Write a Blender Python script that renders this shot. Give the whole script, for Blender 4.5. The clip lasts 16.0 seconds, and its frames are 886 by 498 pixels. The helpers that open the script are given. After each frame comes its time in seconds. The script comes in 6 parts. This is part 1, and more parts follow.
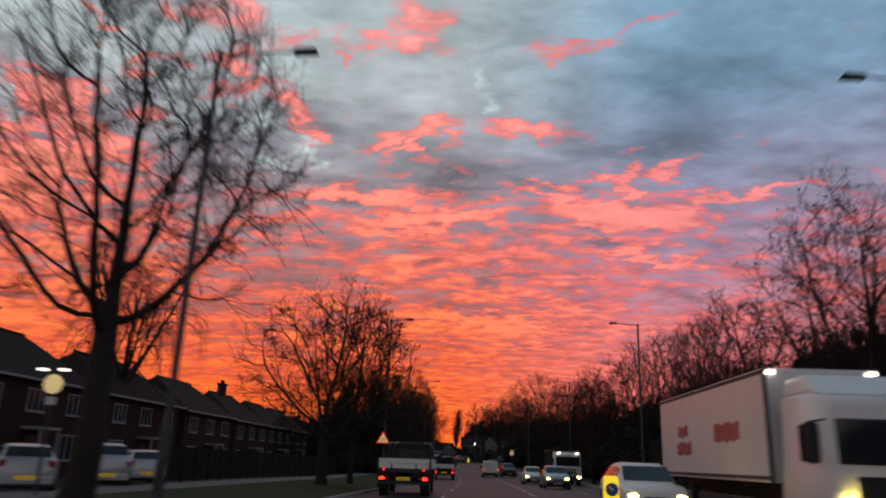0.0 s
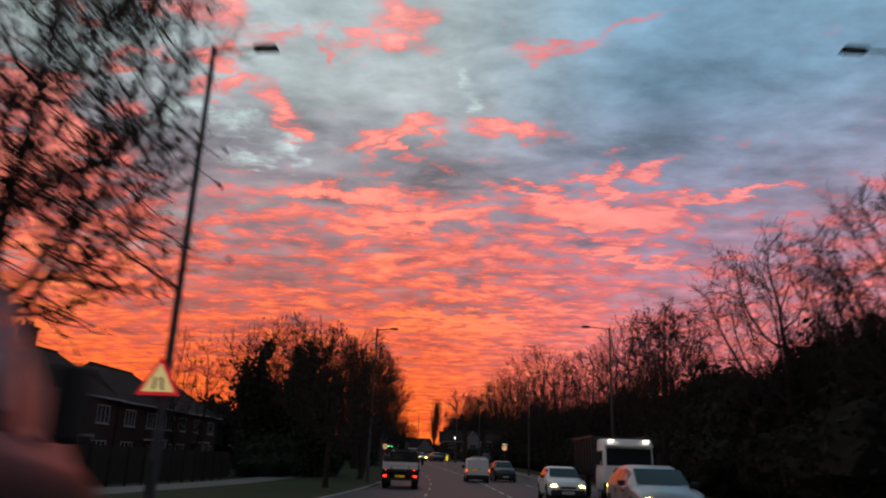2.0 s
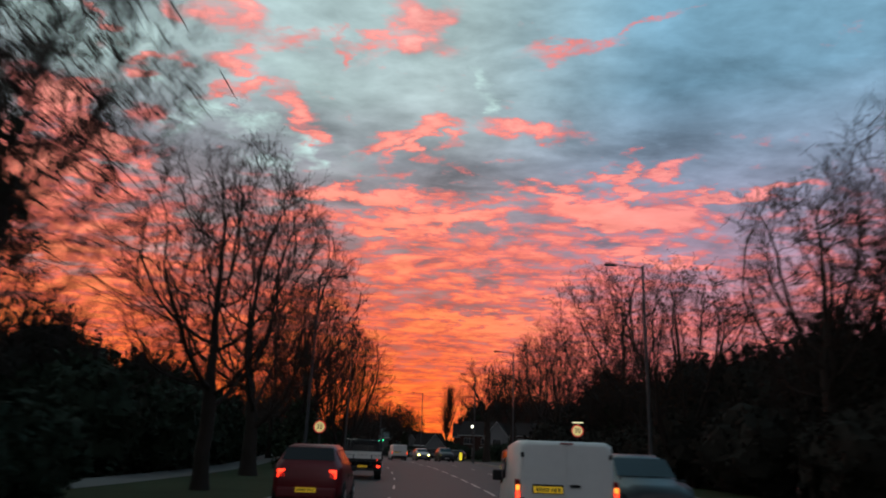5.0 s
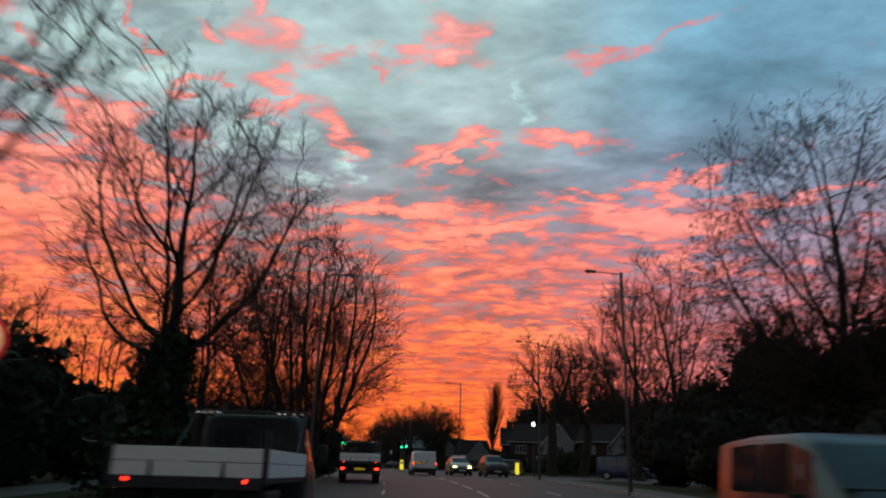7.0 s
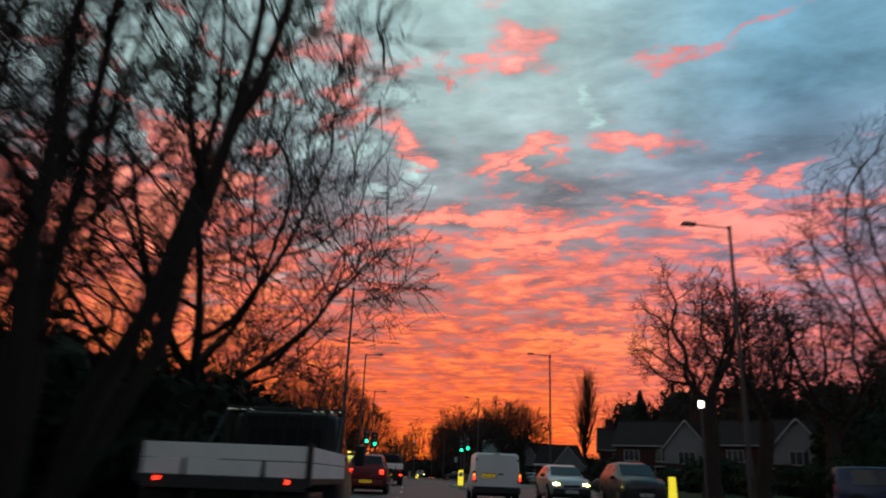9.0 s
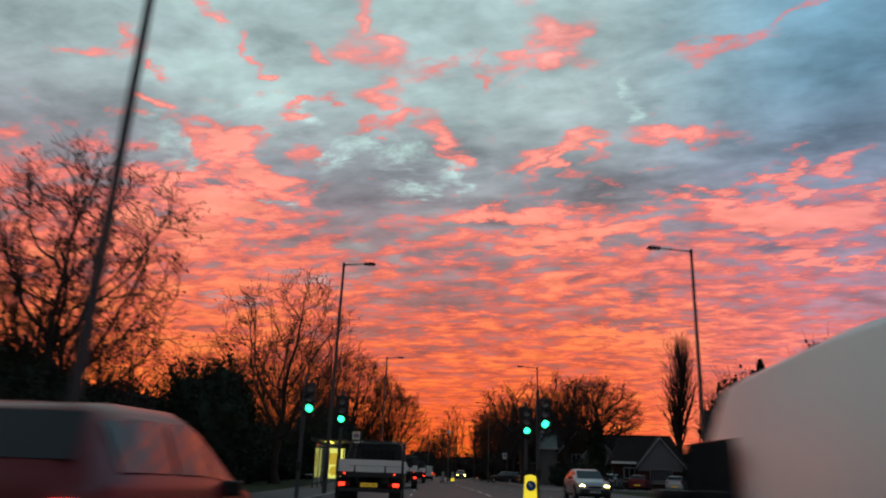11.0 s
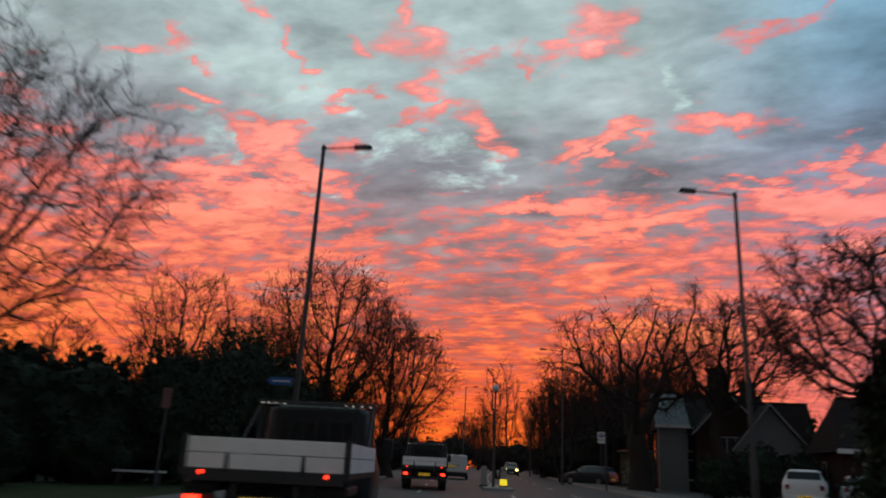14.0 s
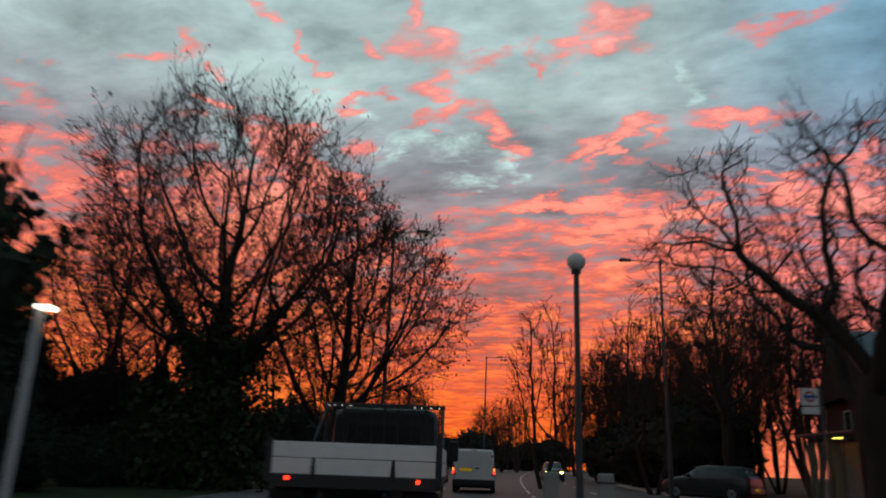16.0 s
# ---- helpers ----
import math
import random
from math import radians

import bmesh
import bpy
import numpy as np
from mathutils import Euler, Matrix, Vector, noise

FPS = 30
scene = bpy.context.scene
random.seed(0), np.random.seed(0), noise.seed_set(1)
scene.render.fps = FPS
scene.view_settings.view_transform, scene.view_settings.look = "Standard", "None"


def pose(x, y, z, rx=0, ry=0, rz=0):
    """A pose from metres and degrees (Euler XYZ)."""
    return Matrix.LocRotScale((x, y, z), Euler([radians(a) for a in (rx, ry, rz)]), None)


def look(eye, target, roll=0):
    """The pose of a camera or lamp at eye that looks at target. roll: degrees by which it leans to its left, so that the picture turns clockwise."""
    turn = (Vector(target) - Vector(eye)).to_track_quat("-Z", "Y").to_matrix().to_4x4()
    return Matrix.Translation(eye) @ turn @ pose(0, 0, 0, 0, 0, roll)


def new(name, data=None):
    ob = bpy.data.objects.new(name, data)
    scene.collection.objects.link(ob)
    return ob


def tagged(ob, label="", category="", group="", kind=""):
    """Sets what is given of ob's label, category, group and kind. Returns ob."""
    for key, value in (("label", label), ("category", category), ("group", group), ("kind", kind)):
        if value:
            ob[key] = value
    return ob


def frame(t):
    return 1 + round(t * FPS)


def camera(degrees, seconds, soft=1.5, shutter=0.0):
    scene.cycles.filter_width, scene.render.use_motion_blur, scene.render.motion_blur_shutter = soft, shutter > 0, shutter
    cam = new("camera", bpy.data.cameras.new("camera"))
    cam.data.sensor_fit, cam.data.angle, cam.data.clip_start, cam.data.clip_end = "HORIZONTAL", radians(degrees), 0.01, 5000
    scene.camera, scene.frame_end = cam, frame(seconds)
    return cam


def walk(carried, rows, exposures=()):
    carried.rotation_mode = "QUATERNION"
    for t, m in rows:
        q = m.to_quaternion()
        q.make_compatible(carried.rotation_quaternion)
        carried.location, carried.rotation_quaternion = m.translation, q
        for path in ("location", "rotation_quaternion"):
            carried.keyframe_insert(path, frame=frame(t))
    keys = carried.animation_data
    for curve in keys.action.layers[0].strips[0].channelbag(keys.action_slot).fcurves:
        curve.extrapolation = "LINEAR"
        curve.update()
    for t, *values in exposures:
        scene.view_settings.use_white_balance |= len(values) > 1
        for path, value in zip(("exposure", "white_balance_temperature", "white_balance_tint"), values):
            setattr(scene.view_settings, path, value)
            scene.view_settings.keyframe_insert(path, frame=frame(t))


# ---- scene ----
# ------------------------------------------------------------ camera
cam = camera(62.37, 16.0, soft=2.0, shutter=0.55)
PATH = [
    (0, 0.00, 0.00, 1.30, 3.22, 16.13, 1.91),
    (0.5, -0.04, 8.22, 1.27, 2.99, 16.15, 1.80),
    (1, -0.07, 16.42, 1.23, 2.54, 16.02, 1.85),
    (1.5, 0.00, 24.24, 1.20, 2.19, 16.12, 1.82),
    (2, -0.00, 31.48, 1.17, 1.79, 16.09, 1.93),
    (2.5, 0.10, 39.15, 1.13, 1.77, 16.08, 1.90),
    (3, 0.18, 47.07, 1.07, 2.04, 16.02, 1.90),
    (3.5, 0.18, 54.95, 1.01, 2.28, 15.97, 2.12),
    (4, 0.17, 62.62, 0.95, 2.51, 15.91, 2.02),
    (6.5, -1.30, 101.62, 1.01, 5.37, 16.82, 1.99),
    (7, -1.88, 109.17, 1.07, 6.49, 16.98, 1.72),
    (7.5, -2.58, 116.66, 1.14, 7.87, 17.10, 1.63),
    (8, -3.33, 123.90, 1.25, 9.41, 17.33, 1.63),
    (8.5, -4.42, 131.28, 1.41, 10.97, 17.44, 1.97),
    (9, -5.61, 138.59, 1.57, 12.20, 17.46, 2.18),
    (11.5, -12.99, 173.41, 2.17, 16.18, 17.14, 2.04),
    (12, -14.73, 180.39, 2.24, 16.85, 16.97, 2.24),
    (12.5, -16.50, 187.08, 2.31, 17.49, 16.82, 2.76),
    (13, -18.26, 193.54, 2.38, 17.92, 16.64, 2.62),
    (13.5, -19.95, 199.75, 2.44, 18.36, 16.51, 2.62),
    (14, -21.78, 206.07, 2.48, 18.92, 16.44, 2.79),
    (14.5, -23.73, 212.58, 2.51, 19.54, 16.46, 2.69),
    (15, -25.67, 218.85, 2.54, 19.98, 16.41, 2.56),
    (15.5, -27.51, 224.95, 2.57, 20.04, 16.41, 2.35),
    (16, -29.42, 230.92, 2.59, 20.13, 16.43, 2.12),
]


def eye_pose(x, y, z, yaw, pitch, roll):
    a, b = radians(yaw), radians(pitch)
    way = Vector((-math.sin(a) * math.cos(b), math.cos(a) * math.cos(b), math.sin(b)))
    eye = Vector((x, y, z))
    return look(eye, eye + way, roll)


# the clip's camera brightens and tints its picture a little on the way: seconds, stops, kelvin, tint
EXPOSURE = [(0, 0.06, 6650, 18), (1, 0.0, 6650, 20), (2, 0.13, 6650, 15), (3.5, 0.02, 6500, 13), (4, 0.13, 6450, 10), (6.5, 0.22, 6250, 0), (9, 0.22, 6250, 0),
            (11.5, 0.06, 6400, 6), (12.5, -0.03, 6500, 10), (14, 0.1, 6500, 8), (16, 0.14, 6400, 3)]
walk(cam, [(t, eye_pose(*row)) for t, *row in PATH], EXPOSURE)

# ------------------------------------------------------------ sky: a dusk sky with clouds lit red from below


def nd(nt, kind, *ins, out=0, operation=None, use_clamp=False):
    n = nt.nodes.new(kind)
    if operation:
        n.operation = operation
    if use_clamp:
        n.use_clamp = True
    for i, v in enumerate(ins):
        if v is None:
            continue
        if isinstance(v, bpy.types.NodeSocket):
            nt.links.new(v, n.inputs[i])
        else:
            n.inputs[i].default_value = v
    return n.outputs[out]


def mth(nt, op, a, b=None, c=None, clamp=False):
    return nd(nt, "ShaderNodeMath", a, b, c, operation=op, use_clamp=clamp)


def ramp(nt, fac, stops, ease="LINEAR"):
    n = nt.nodes.new("ShaderNodeValToRGB")
    n.color_ramp.interpolation = ease
    el = n.color_ramp.elements
    while len(el) < len(stops):
        el.new(0.5)
    for e, (pos, col) in zip(el, stops):
        e.position, e.color = pos, (*col, 1) if len(col) == 3 else col
    nt.links.new(fac, n.inputs[0])
    return n.outputs[0]


def mixc(nt, fac, a, b, mode="MIX"):
    n = nt.nodes.new("ShaderNodeMix")
    n.data_type, n.blend_type = "RGBA", mode
    for i, v in ((0, fac), (6, a), (7, b)):
        if isinstance(v, bpy.types.NodeSocket):
            nt.links.new(v, n.inputs[i])
        else:
            n.inputs[i].default_value = v if i == 0 else (*v, 1)
    return n.outputs[2]


def srgb(r, g, b):
    return tuple(((c / 255 + 0.055) / 1.055) ** 2.4 if c > 10 else c / 3295 for c in (r, g, b))


def smooth(nt, x, lo, hi):
    n = nt.nodes.new("ShaderNodeMapRange")
    n.interpolation_type = "SMOOTHSTEP"
    nt.links.new(x, n.inputs[0])
    for i, v in ((1, lo), (2, hi)):
        if isinstance(v, bpy.types.NodeSocket):
            nt.links.new(v, n.inputs[i])
        else:
            n.inputs[i].default_value = v
    return n.outputs[0]


# cloud patches: bearing and height in degrees, half widths in degrees, tilt
LIT_HIGH = [
    (-22.4, 31.8, 2.87, 1.06, -11), (-21.2, 29.0, 1.59, 0.66, -6), (-16.3, 31.4, 3.2, 0.58, 10), (-12.5, 31.5, 1.32, 0.4, -75),
    (-10.1, 31.7, 2.66, 0.44, 6), (-6.1, 33.6, 2.5, 0.84, -30), (-20.5, 26.9, 3.0, 0.4, 16), (-16.3, 26.4, 1.98, 0.66, -30),
    (-15.0, 24.3, 1.15, 0.35, -12), (-7.9, 24.5, 2.3, 0.4, 24), (-6.1, 24.2, 1.71, 0.35, 32), (-3.6, 25.8, 2.1, 0.4, 9),
    (-2.4, 24.7, 0.92, 0.31, 14), (3.3, 25.7, 3.04, 0.53, -10), (7.7, 31.7, 2.75, 0.4, 10), (14.8, 33.0, 2.11, 0.22, 6),
    (-23.7, 34.0, 1.67, 0.62, 77), (-6.5, 32.7, 2.84, 0.71, 26),
]
LIT_LOW = [
    (5.7, 20.5, 1.67, 0.44, -13), (7.5, 19.4, 1.47, 0.49, -37), (11.5, 18.6, 3.83, 0.62, -8), (11.8, 21.0, 1.53, 0.35, 76),
    (15.0, 22.0, 1.23, 0.4, 16), (10.2, 21.3, 1.57, 0.31, -12), (18.7, 19.5, 1.92, 0.27, -2), (22.4, 19.7, 2.01, 0.22, 3),
    (-34.0, 24.1, 2.19, 0.49, 26), (-33.3, 23.4, 1.25, 0.35, 34), (-30.7, 21.6, 2.43, 0.53, -16), (-33.7, 20.1, 1.89, 0.49, -8),
    (-7.1, 19.8, 2.77, 0.44, 2), (-3.5, 18.7, 3.58, 0.53, 9), (-7.4, 17.7, 2.3, 0.44, -4), (-11.5, 19.9, 1.92, 0.31, -1),
    (14.1, 15.2, 2.71, 0.27, -9), (-0.3, 10.5, 3.54, 0.4, -5),
]
# further south, seen after the bend
LIT_SOUTH = [
    (-43.8, 28.2, 1.95, 0.4, 9), (-42.0, 29.5, 0.94, 0.62, -52), (-40.0, 27.8, 0.79, 0.35, 1), (-39.8, 25.8, 0.93, 0.4, -11),
    (-32.9, 30.8, 0.91, 0.35, -62), (-31.3, 29.1, 0.62, 0.27, 1), (-36.3, 32.7, 0.96, 0.31, -18), (-27.2, 31.6, 0.81, 0.49, -34),
    (-28.0, 27.6, 1.89, 0.31, 17), (-33.8, 24.2, 1.8, 0.53, -15), (-30.3, 21.4, 1.95, 0.53, -9), (-37.3, 19.9, 1.82, 0.53, -17),
    (-34.2, 19.1, 2.29, 0.49, -7), (-37.9, 17.3, 2.61, 0.49, -4),
]
PALE = [
    (-30.7, 26.9, 1.44, 0.27, 11), (-27.1, 26.8, 1.07, 0.4, -49), (-24.5, 24.2, 1.43, 0.4, 58), (-20.7, 24.7, 2.66, 0.44, -9),
    (-37.7, 23.0, 1.54, 0.62, -21), (-36.0, 21.9, 0.99, 0.44, -58), (-29.3, 19.9, 0.61, 0.27, 13), (-17.2, 21.9, 1.22, 0.27, 10),
    (-14.5, 22.8, 1.04, 0.44, -52), (-26.4, 14.6, 1.31, 0.4, -6), (-31.9, 12.1, 2.28, 0.35, 8), (-17.6, 21.9, 1.38, 0.27, 11),
    (-26.4, 14.4, 3.04, 0.4, -1), (-0.2, 28.5, 0.89, 0.4, -59),
]
DARK = [
    (-14.7, 34.2, 7.04, 1.68, -5), (-28.8, 25.3, 2.7, 0.53, 1), (-19.2, 23.1, 2.61, 0.8, -6), (-30.6, 32.2, 3.54, 1.33, -3),
    (-13.0, 24.4, 2.91, 0.97, -51), (1.1, 22.3, 4.45, 0.88, -4), (-1.3, 21.3, 5.86, 0.44, 0), (-11.8, 19.1, 1.76, 0.53, -10),
    (-4.6, 20.3, 2.36, 0.35, 7), (0.9, 29.3, 6.04, 1.33, -8), (12.8, 23.8, 6.44, 1.06, -2), (0.1, 13.9, 2.46, 0.53, -18),
    (3.9, 12.1, 3.79, 0.4, 10), (9.3, 17.2, 2.01, 0.44, -10), (21.6, 28.0, 4.93, 1.33, -15), (-9.0, 26.9, 3.18, 1.15, -14),
]


def build_sky():
    w = bpy.data.worlds.new("dusk_sky")
    scene.world = w
    w.use_nodes = True
    nt = w.node_tree
    nt.nodes.clear()
    d = nd(nt, "ShaderNodeTexCoord")
    sep = nt.nodes.new("ShaderNodeSeparateXYZ")
    nt.links.new(d, sep.inputs[0])
    x, y, z = sep.outputs
    az = mth(nt, "MULTIPLY", mth(nt, "ARCTAN2", x, y), 57.2958)
    el = mth(nt, "MULTIPLY", mth(nt, "ARCSINE", z), 57.2958)
    zz = mth(nt, "ADD", mth(nt, "MAXIMUM", z, 0.0), 0.085)
    u, v = mth(nt, "DIVIDE", x, zz), mth(nt, "DIVIDE", y, zz)
    plane = nd(nt, "ShaderNodeCombineXYZ", mth(nt, "MULTIPLY", u, 0.74), mth(nt, "MULTIPLY", v, 1.0), 0.0)
    # billows: the cloud sheet is pushed about by a slow noise
    push = nd(nt, "ShaderNodeTexNoise", plane, None, 3.2, 2.0, 0.5, out=1)
    push = nd(nt, "ShaderNodeVectorMath", push, (0.5, 0.5, 0.5), operation="SUBTRACT")
    push = nd(nt, "ShaderNodeVectorMath", push, (0.12, 0.09, 0.0), operation="MULTIPLY")
    plane = nd(nt, "ShaderNodeVectorMath", plane, push, operation="ADD")
    # ragged edges for all patches
    rag = nd(nt, "ShaderNodeTexNoise", plane, None, 12.0, 4.0, 0.6, out=1)
    rag = nd(nt, "ShaderNodeVectorMath", rag, (0.5, 0.5, 0.5), operation="SUBTRACT")
    rag = nd(nt, "ShaderNodeVectorMath", rag, (6.5, 4.2, 0.0), operation="MULTIPLY")
    sky_at = nd(nt, "ShaderNodeCombineXYZ", az, el, 0.0)
    sky_at = nd(nt, "ShaderNodeVectorMath", sky_at, rag, operation="ADD")

    sa = nt.nodes.new("ShaderNodeSeparateXYZ")
    nt.links.new(sky_at, sa.inputs[0])

    def patches(rows, inner=0.5, outer=1.5):
        """The strongest of all patches; each one takes the sum so far along in z, which its huge z scale leaves without weight."""
        total = 0.0
        for a, e, wa, we, tilt in rows:
            n = nt.nodes.new("ShaderNodeMapping")
            n.vector_type = "TEXTURE"
            nt.links.new(nd(nt, "ShaderNodeCombineXYZ", sa.outputs[0], sa.outputs[1], total), n.inputs[0])
            n.inputs[1].default_value = (a, e, 0)
            n.inputs[2].default_value = (0, 0, radians(tilt))
            n.inputs[3].default_value = (wa, we, 100000.0)
            r = nd(nt, "ShaderNodeVectorMath", n.outputs[0], operation="LENGTH", out=1)
            f = nt.nodes.new("ShaderNodeMapRange")
            f.interpolation_type = "SMOOTHSTEP"
            nt.links.new(r, f.inputs[0])
            f.inputs[1].default_value, f.inputs[2].default_value = inner, outer
            f.inputs[3].default_value, f.inputs[4].default_value = 1.0, 0.0
            total = mth(nt, "MAXIMUM", total, f.outputs[0])
        return total

    lit_p = mth(nt, "MAXIMUM", mth(nt, "MAXIMUM", patches(LIT_HIGH, 0.15, 2.45), patches(LIT_SOUTH, 0.15, 2.45)), patches(LIT_LOW, 0.15, 2.45))
    pale_p = patches(PALE, 0.0, 2.8)
    dark_p = patches(DARK, 0.2, 1.4)
    # rippled cloud field
    big = nd(nt, "ShaderNodeTexNoise", plane, None, 2.4, 3.0, 0.55)
    fine = nd(nt, "ShaderNodeTexNoise", plane, None, 10.5, 7.0, 0.64)
    field = mth(nt, "MULTIPLY_ADD", big, 0.36, mth(nt, "MULTIPLY", fine, 0.64))
    e1 = mth(nt, "DIVIDE", el, 45.0, clamp=True)
    # how easily a cloud is lit: much near the horizon, little high up and to the north
    thr = nt.nodes.new("ShaderNodeFloatCurve")
    cv = thr.mapping.curves[0]
    for px, py in ((0.0, 0.42), (0.15, 0.462), (0.33, 0.492), (0.42, 0.523), (0.48, 0.58), (0.6, 0.64), (1.0, 0.65)):
        if px in (0.0, 1.0):
            cv.points[0 if px == 0 else -1].location = (px, py)
        else:
            cv.points.new(px, py)
    thr.mapping.update()
    nt.links.new(e1, thr.inputs[1])
    north = smooth(nt, az, 5.0, 29.0)
    high = smooth(nt, el, 10.0, 26.0)
    far_south = mth(nt, "MULTIPLY", smooth(nt, mth(nt, "MULTIPLY", az, -1.0), 20.0, 30.0), mth(nt, "SUBTRACT", 1.0, smooth(nt, el, 23.0, 28.0)))
    t = mth(nt, "MULTIPLY_ADD", north, 0.05, thr.outputs[0])
    t = mth(nt, "MULTIPLY_ADD", far_south, -0.06, t)
    t = mth(nt, "MULTIPLY_ADD", smooth(nt, mth(nt, "MULTIPLY", az, -1.0), 4.0, 18.0), 0.022, t)
    t = mth(nt, "MULTIPLY_ADD", lit_p, -0.235, t)
    t = mth(nt, "MULTIPLY_ADD", dark_p, 0.07, t)
    t = mth(nt, "MULTIPLY_ADD", pale_p, 0.05, t)
    lit = smooth(nt, field, mth(nt, "SUBTRACT", t, 0.075), mth(nt, "ADD", t, 0.06))
    # a soft blush round the lit clouds
    blush = mth(nt, "MULTIPLY", mth(nt, "MULTIPLY", lit_p, 2.0, clamp=True), smooth(nt, field, mth(nt, "SUBTRACT", t, 0.15), mth(nt, "ADD", t, 0.02)))
    lit = mth(nt, "MAXIMUM", lit, mth(nt, "MULTIPLY", blush, 0.5))
    core = smooth(nt, field, mth(nt, "SUBTRACT", t, 0.03), mth(nt, "ADD", t, 0.16))
    # colours by height
    edge = ramp(nt, e1, [(0.0, srgb(246, 92, 26)), (0.1, srgb(240, 92, 48)), (0.25, srgb(226, 92, 76)),
                         (0.45, srgb(232, 112, 106)), (0.85, srgb(230, 142, 142))])
    bright = ramp(nt, e1, [(0.0, srgb(255, 124, 32)), (0.12, srgb(255, 124, 56)), (0.25, srgb(255, 136, 88)),
                           (0.45, srgb(255, 150, 132)), (0.85, srgb(255, 182, 176))])
    glow = mixc(nt, core, edge, bright)
    pink = mixc(nt, core, srgb(214, 108, 112), srgb(248, 144, 138))
    rosy = smooth(nt, az, -5.0, 17.0)
    glow = mixc(nt, mth(nt, "MULTIPLY", rosy, 0.85), glow, pink)
    grey = ramp(nt, e1, [(0.0, srgb(236, 82, 28)), (0.08, srgb(220, 90, 50)), (0.2, srgb(178, 102, 90)),
                         (0.34, srgb(152, 120, 122)), (0.5, srgb(140, 140, 148)), (0.62, srgb(162, 175, 178)),
                         (0.85, srgb(172, 193, 195))])
    cold = ramp(nt, e1, [(0.0, srgb(216, 100, 90)), (0.12, srgb(206, 114, 114)), (0.2, srgb(192, 126, 134)), (0.34, srgb(158, 132, 152)),
                         (0.46, srgb(132, 138, 160)), (0.62, srgb(112, 146, 170)), (0.9, srgb(118, 160, 182))])
    grey = mixc(nt, rosy, grey, cold)
    # tone inside the unlit cloud
    tone = nd(nt, "ShaderNodeTexNoise", plane, None, 4.2, 5.0, 0.58)
    tone = nt_map(nt, tone, 0.3, 0.7, 0.70, 1.34)
    tone = mth(nt, "MULTIPLY_ADD", dark_p, -0.16, tone)
    grey = mixc(nt, 1.0, grey, nd(nt, "ShaderNodeCombineColor", tone, tone, tone), "MULTIPLY")
    # thin pale gaps, mostly to the south
    south = smooth(nt, mth(nt, "MULTIPLY", az, -1.0), -2.0, 26.0)
    gap = nd(nt, "ShaderNodeTexNoise", plane, None, 2.6, 4.0, 0.55, None, None, None, 0.4)
    gap = smooth(nt, gap, 0.50, 0.74)
    gap = mth(nt, "MULTIPLY", gap, mth(nt, "MULTIPLY", south, smooth(nt, el, 11.0, 22.0)))
    gap = mth(nt, "MAXIMUM", mth(nt, "MULTIPLY", gap, 0.5), mth(nt, "MULTIPLY", mth(nt, "MULTIPLY", pale_p, smooth(nt, fine, 0.30, 0.72)), 0.8), clamp=True)
    grey = mixc(nt, gap, grey, srgb(210, 238, 233))
    lit = mth(nt, "MULTIPLY", lit, mth(nt, "MULTIPLY_ADD", mth(nt, "MULTIPLY", north, high), -0.35, 1.0))
    col = mixc(nt, lit, grey, glow)
    # fine light and shade over all clouds
    puff = nd(nt, "ShaderNodeTexNoise", plane, None, 9.0, 4.0, 0.55)
    puff = nt_map(nt, puff, 0.3, 0.7, 0.84, 1.18)
    col = mixc(nt, 1.0, col, nd(nt, "ShaderNodeCombineColor", puff, puff, puff), "MULTIPLY")
    # behind the camera: even dusk blue-grey
    away = smooth(nt, mth(nt, "MULTIPLY", y, -1.0), -0.2, 0.6)
    back = ramp(nt, mth(nt, "DIVIDE", el, 90.0, clamp=True), [(0.0, srgb(160, 154, 156)), (0.25, srgb(148, 148, 156)), (0.6, srgb(96, 104, 117)), (1.0, srgb(88, 97, 110))])
    col = mixc(nt, away, col, back)
    # the sky grows darker overhead, away from the afterglow
    dim = nt_map(nt, smooth(nt, el, 40.0, 70.0), 0.0, 1.0, 1.0, 0.48)
    col = mixc(nt, 1.0, col, nd(nt, "ShaderNodeCombineColor", dim, dim, dim), "MULTIPLY")
    bg = nt.nodes.new("ShaderNodeBackground")
    nt.links.new(col, bg.inputs[0])
    bg.inputs[1].default_value = 1.0
    o = nt.nodes.new("ShaderNodeOutputWorld")
    nt.links.new(bg.outputs[0], o.inputs[0])


def nt_map(nt, x, a, b, c, d):
    n = nt.nodes.new("ShaderNodeMapRange")
    nt.links.new(x, n.inputs[0])
    for i, v in enumerate((a, b, c, d)):
        n.inputs[i + 1].default_value = v
    return n.outputs[0]



build_sky()

# ------------------------------------------------------------ materials


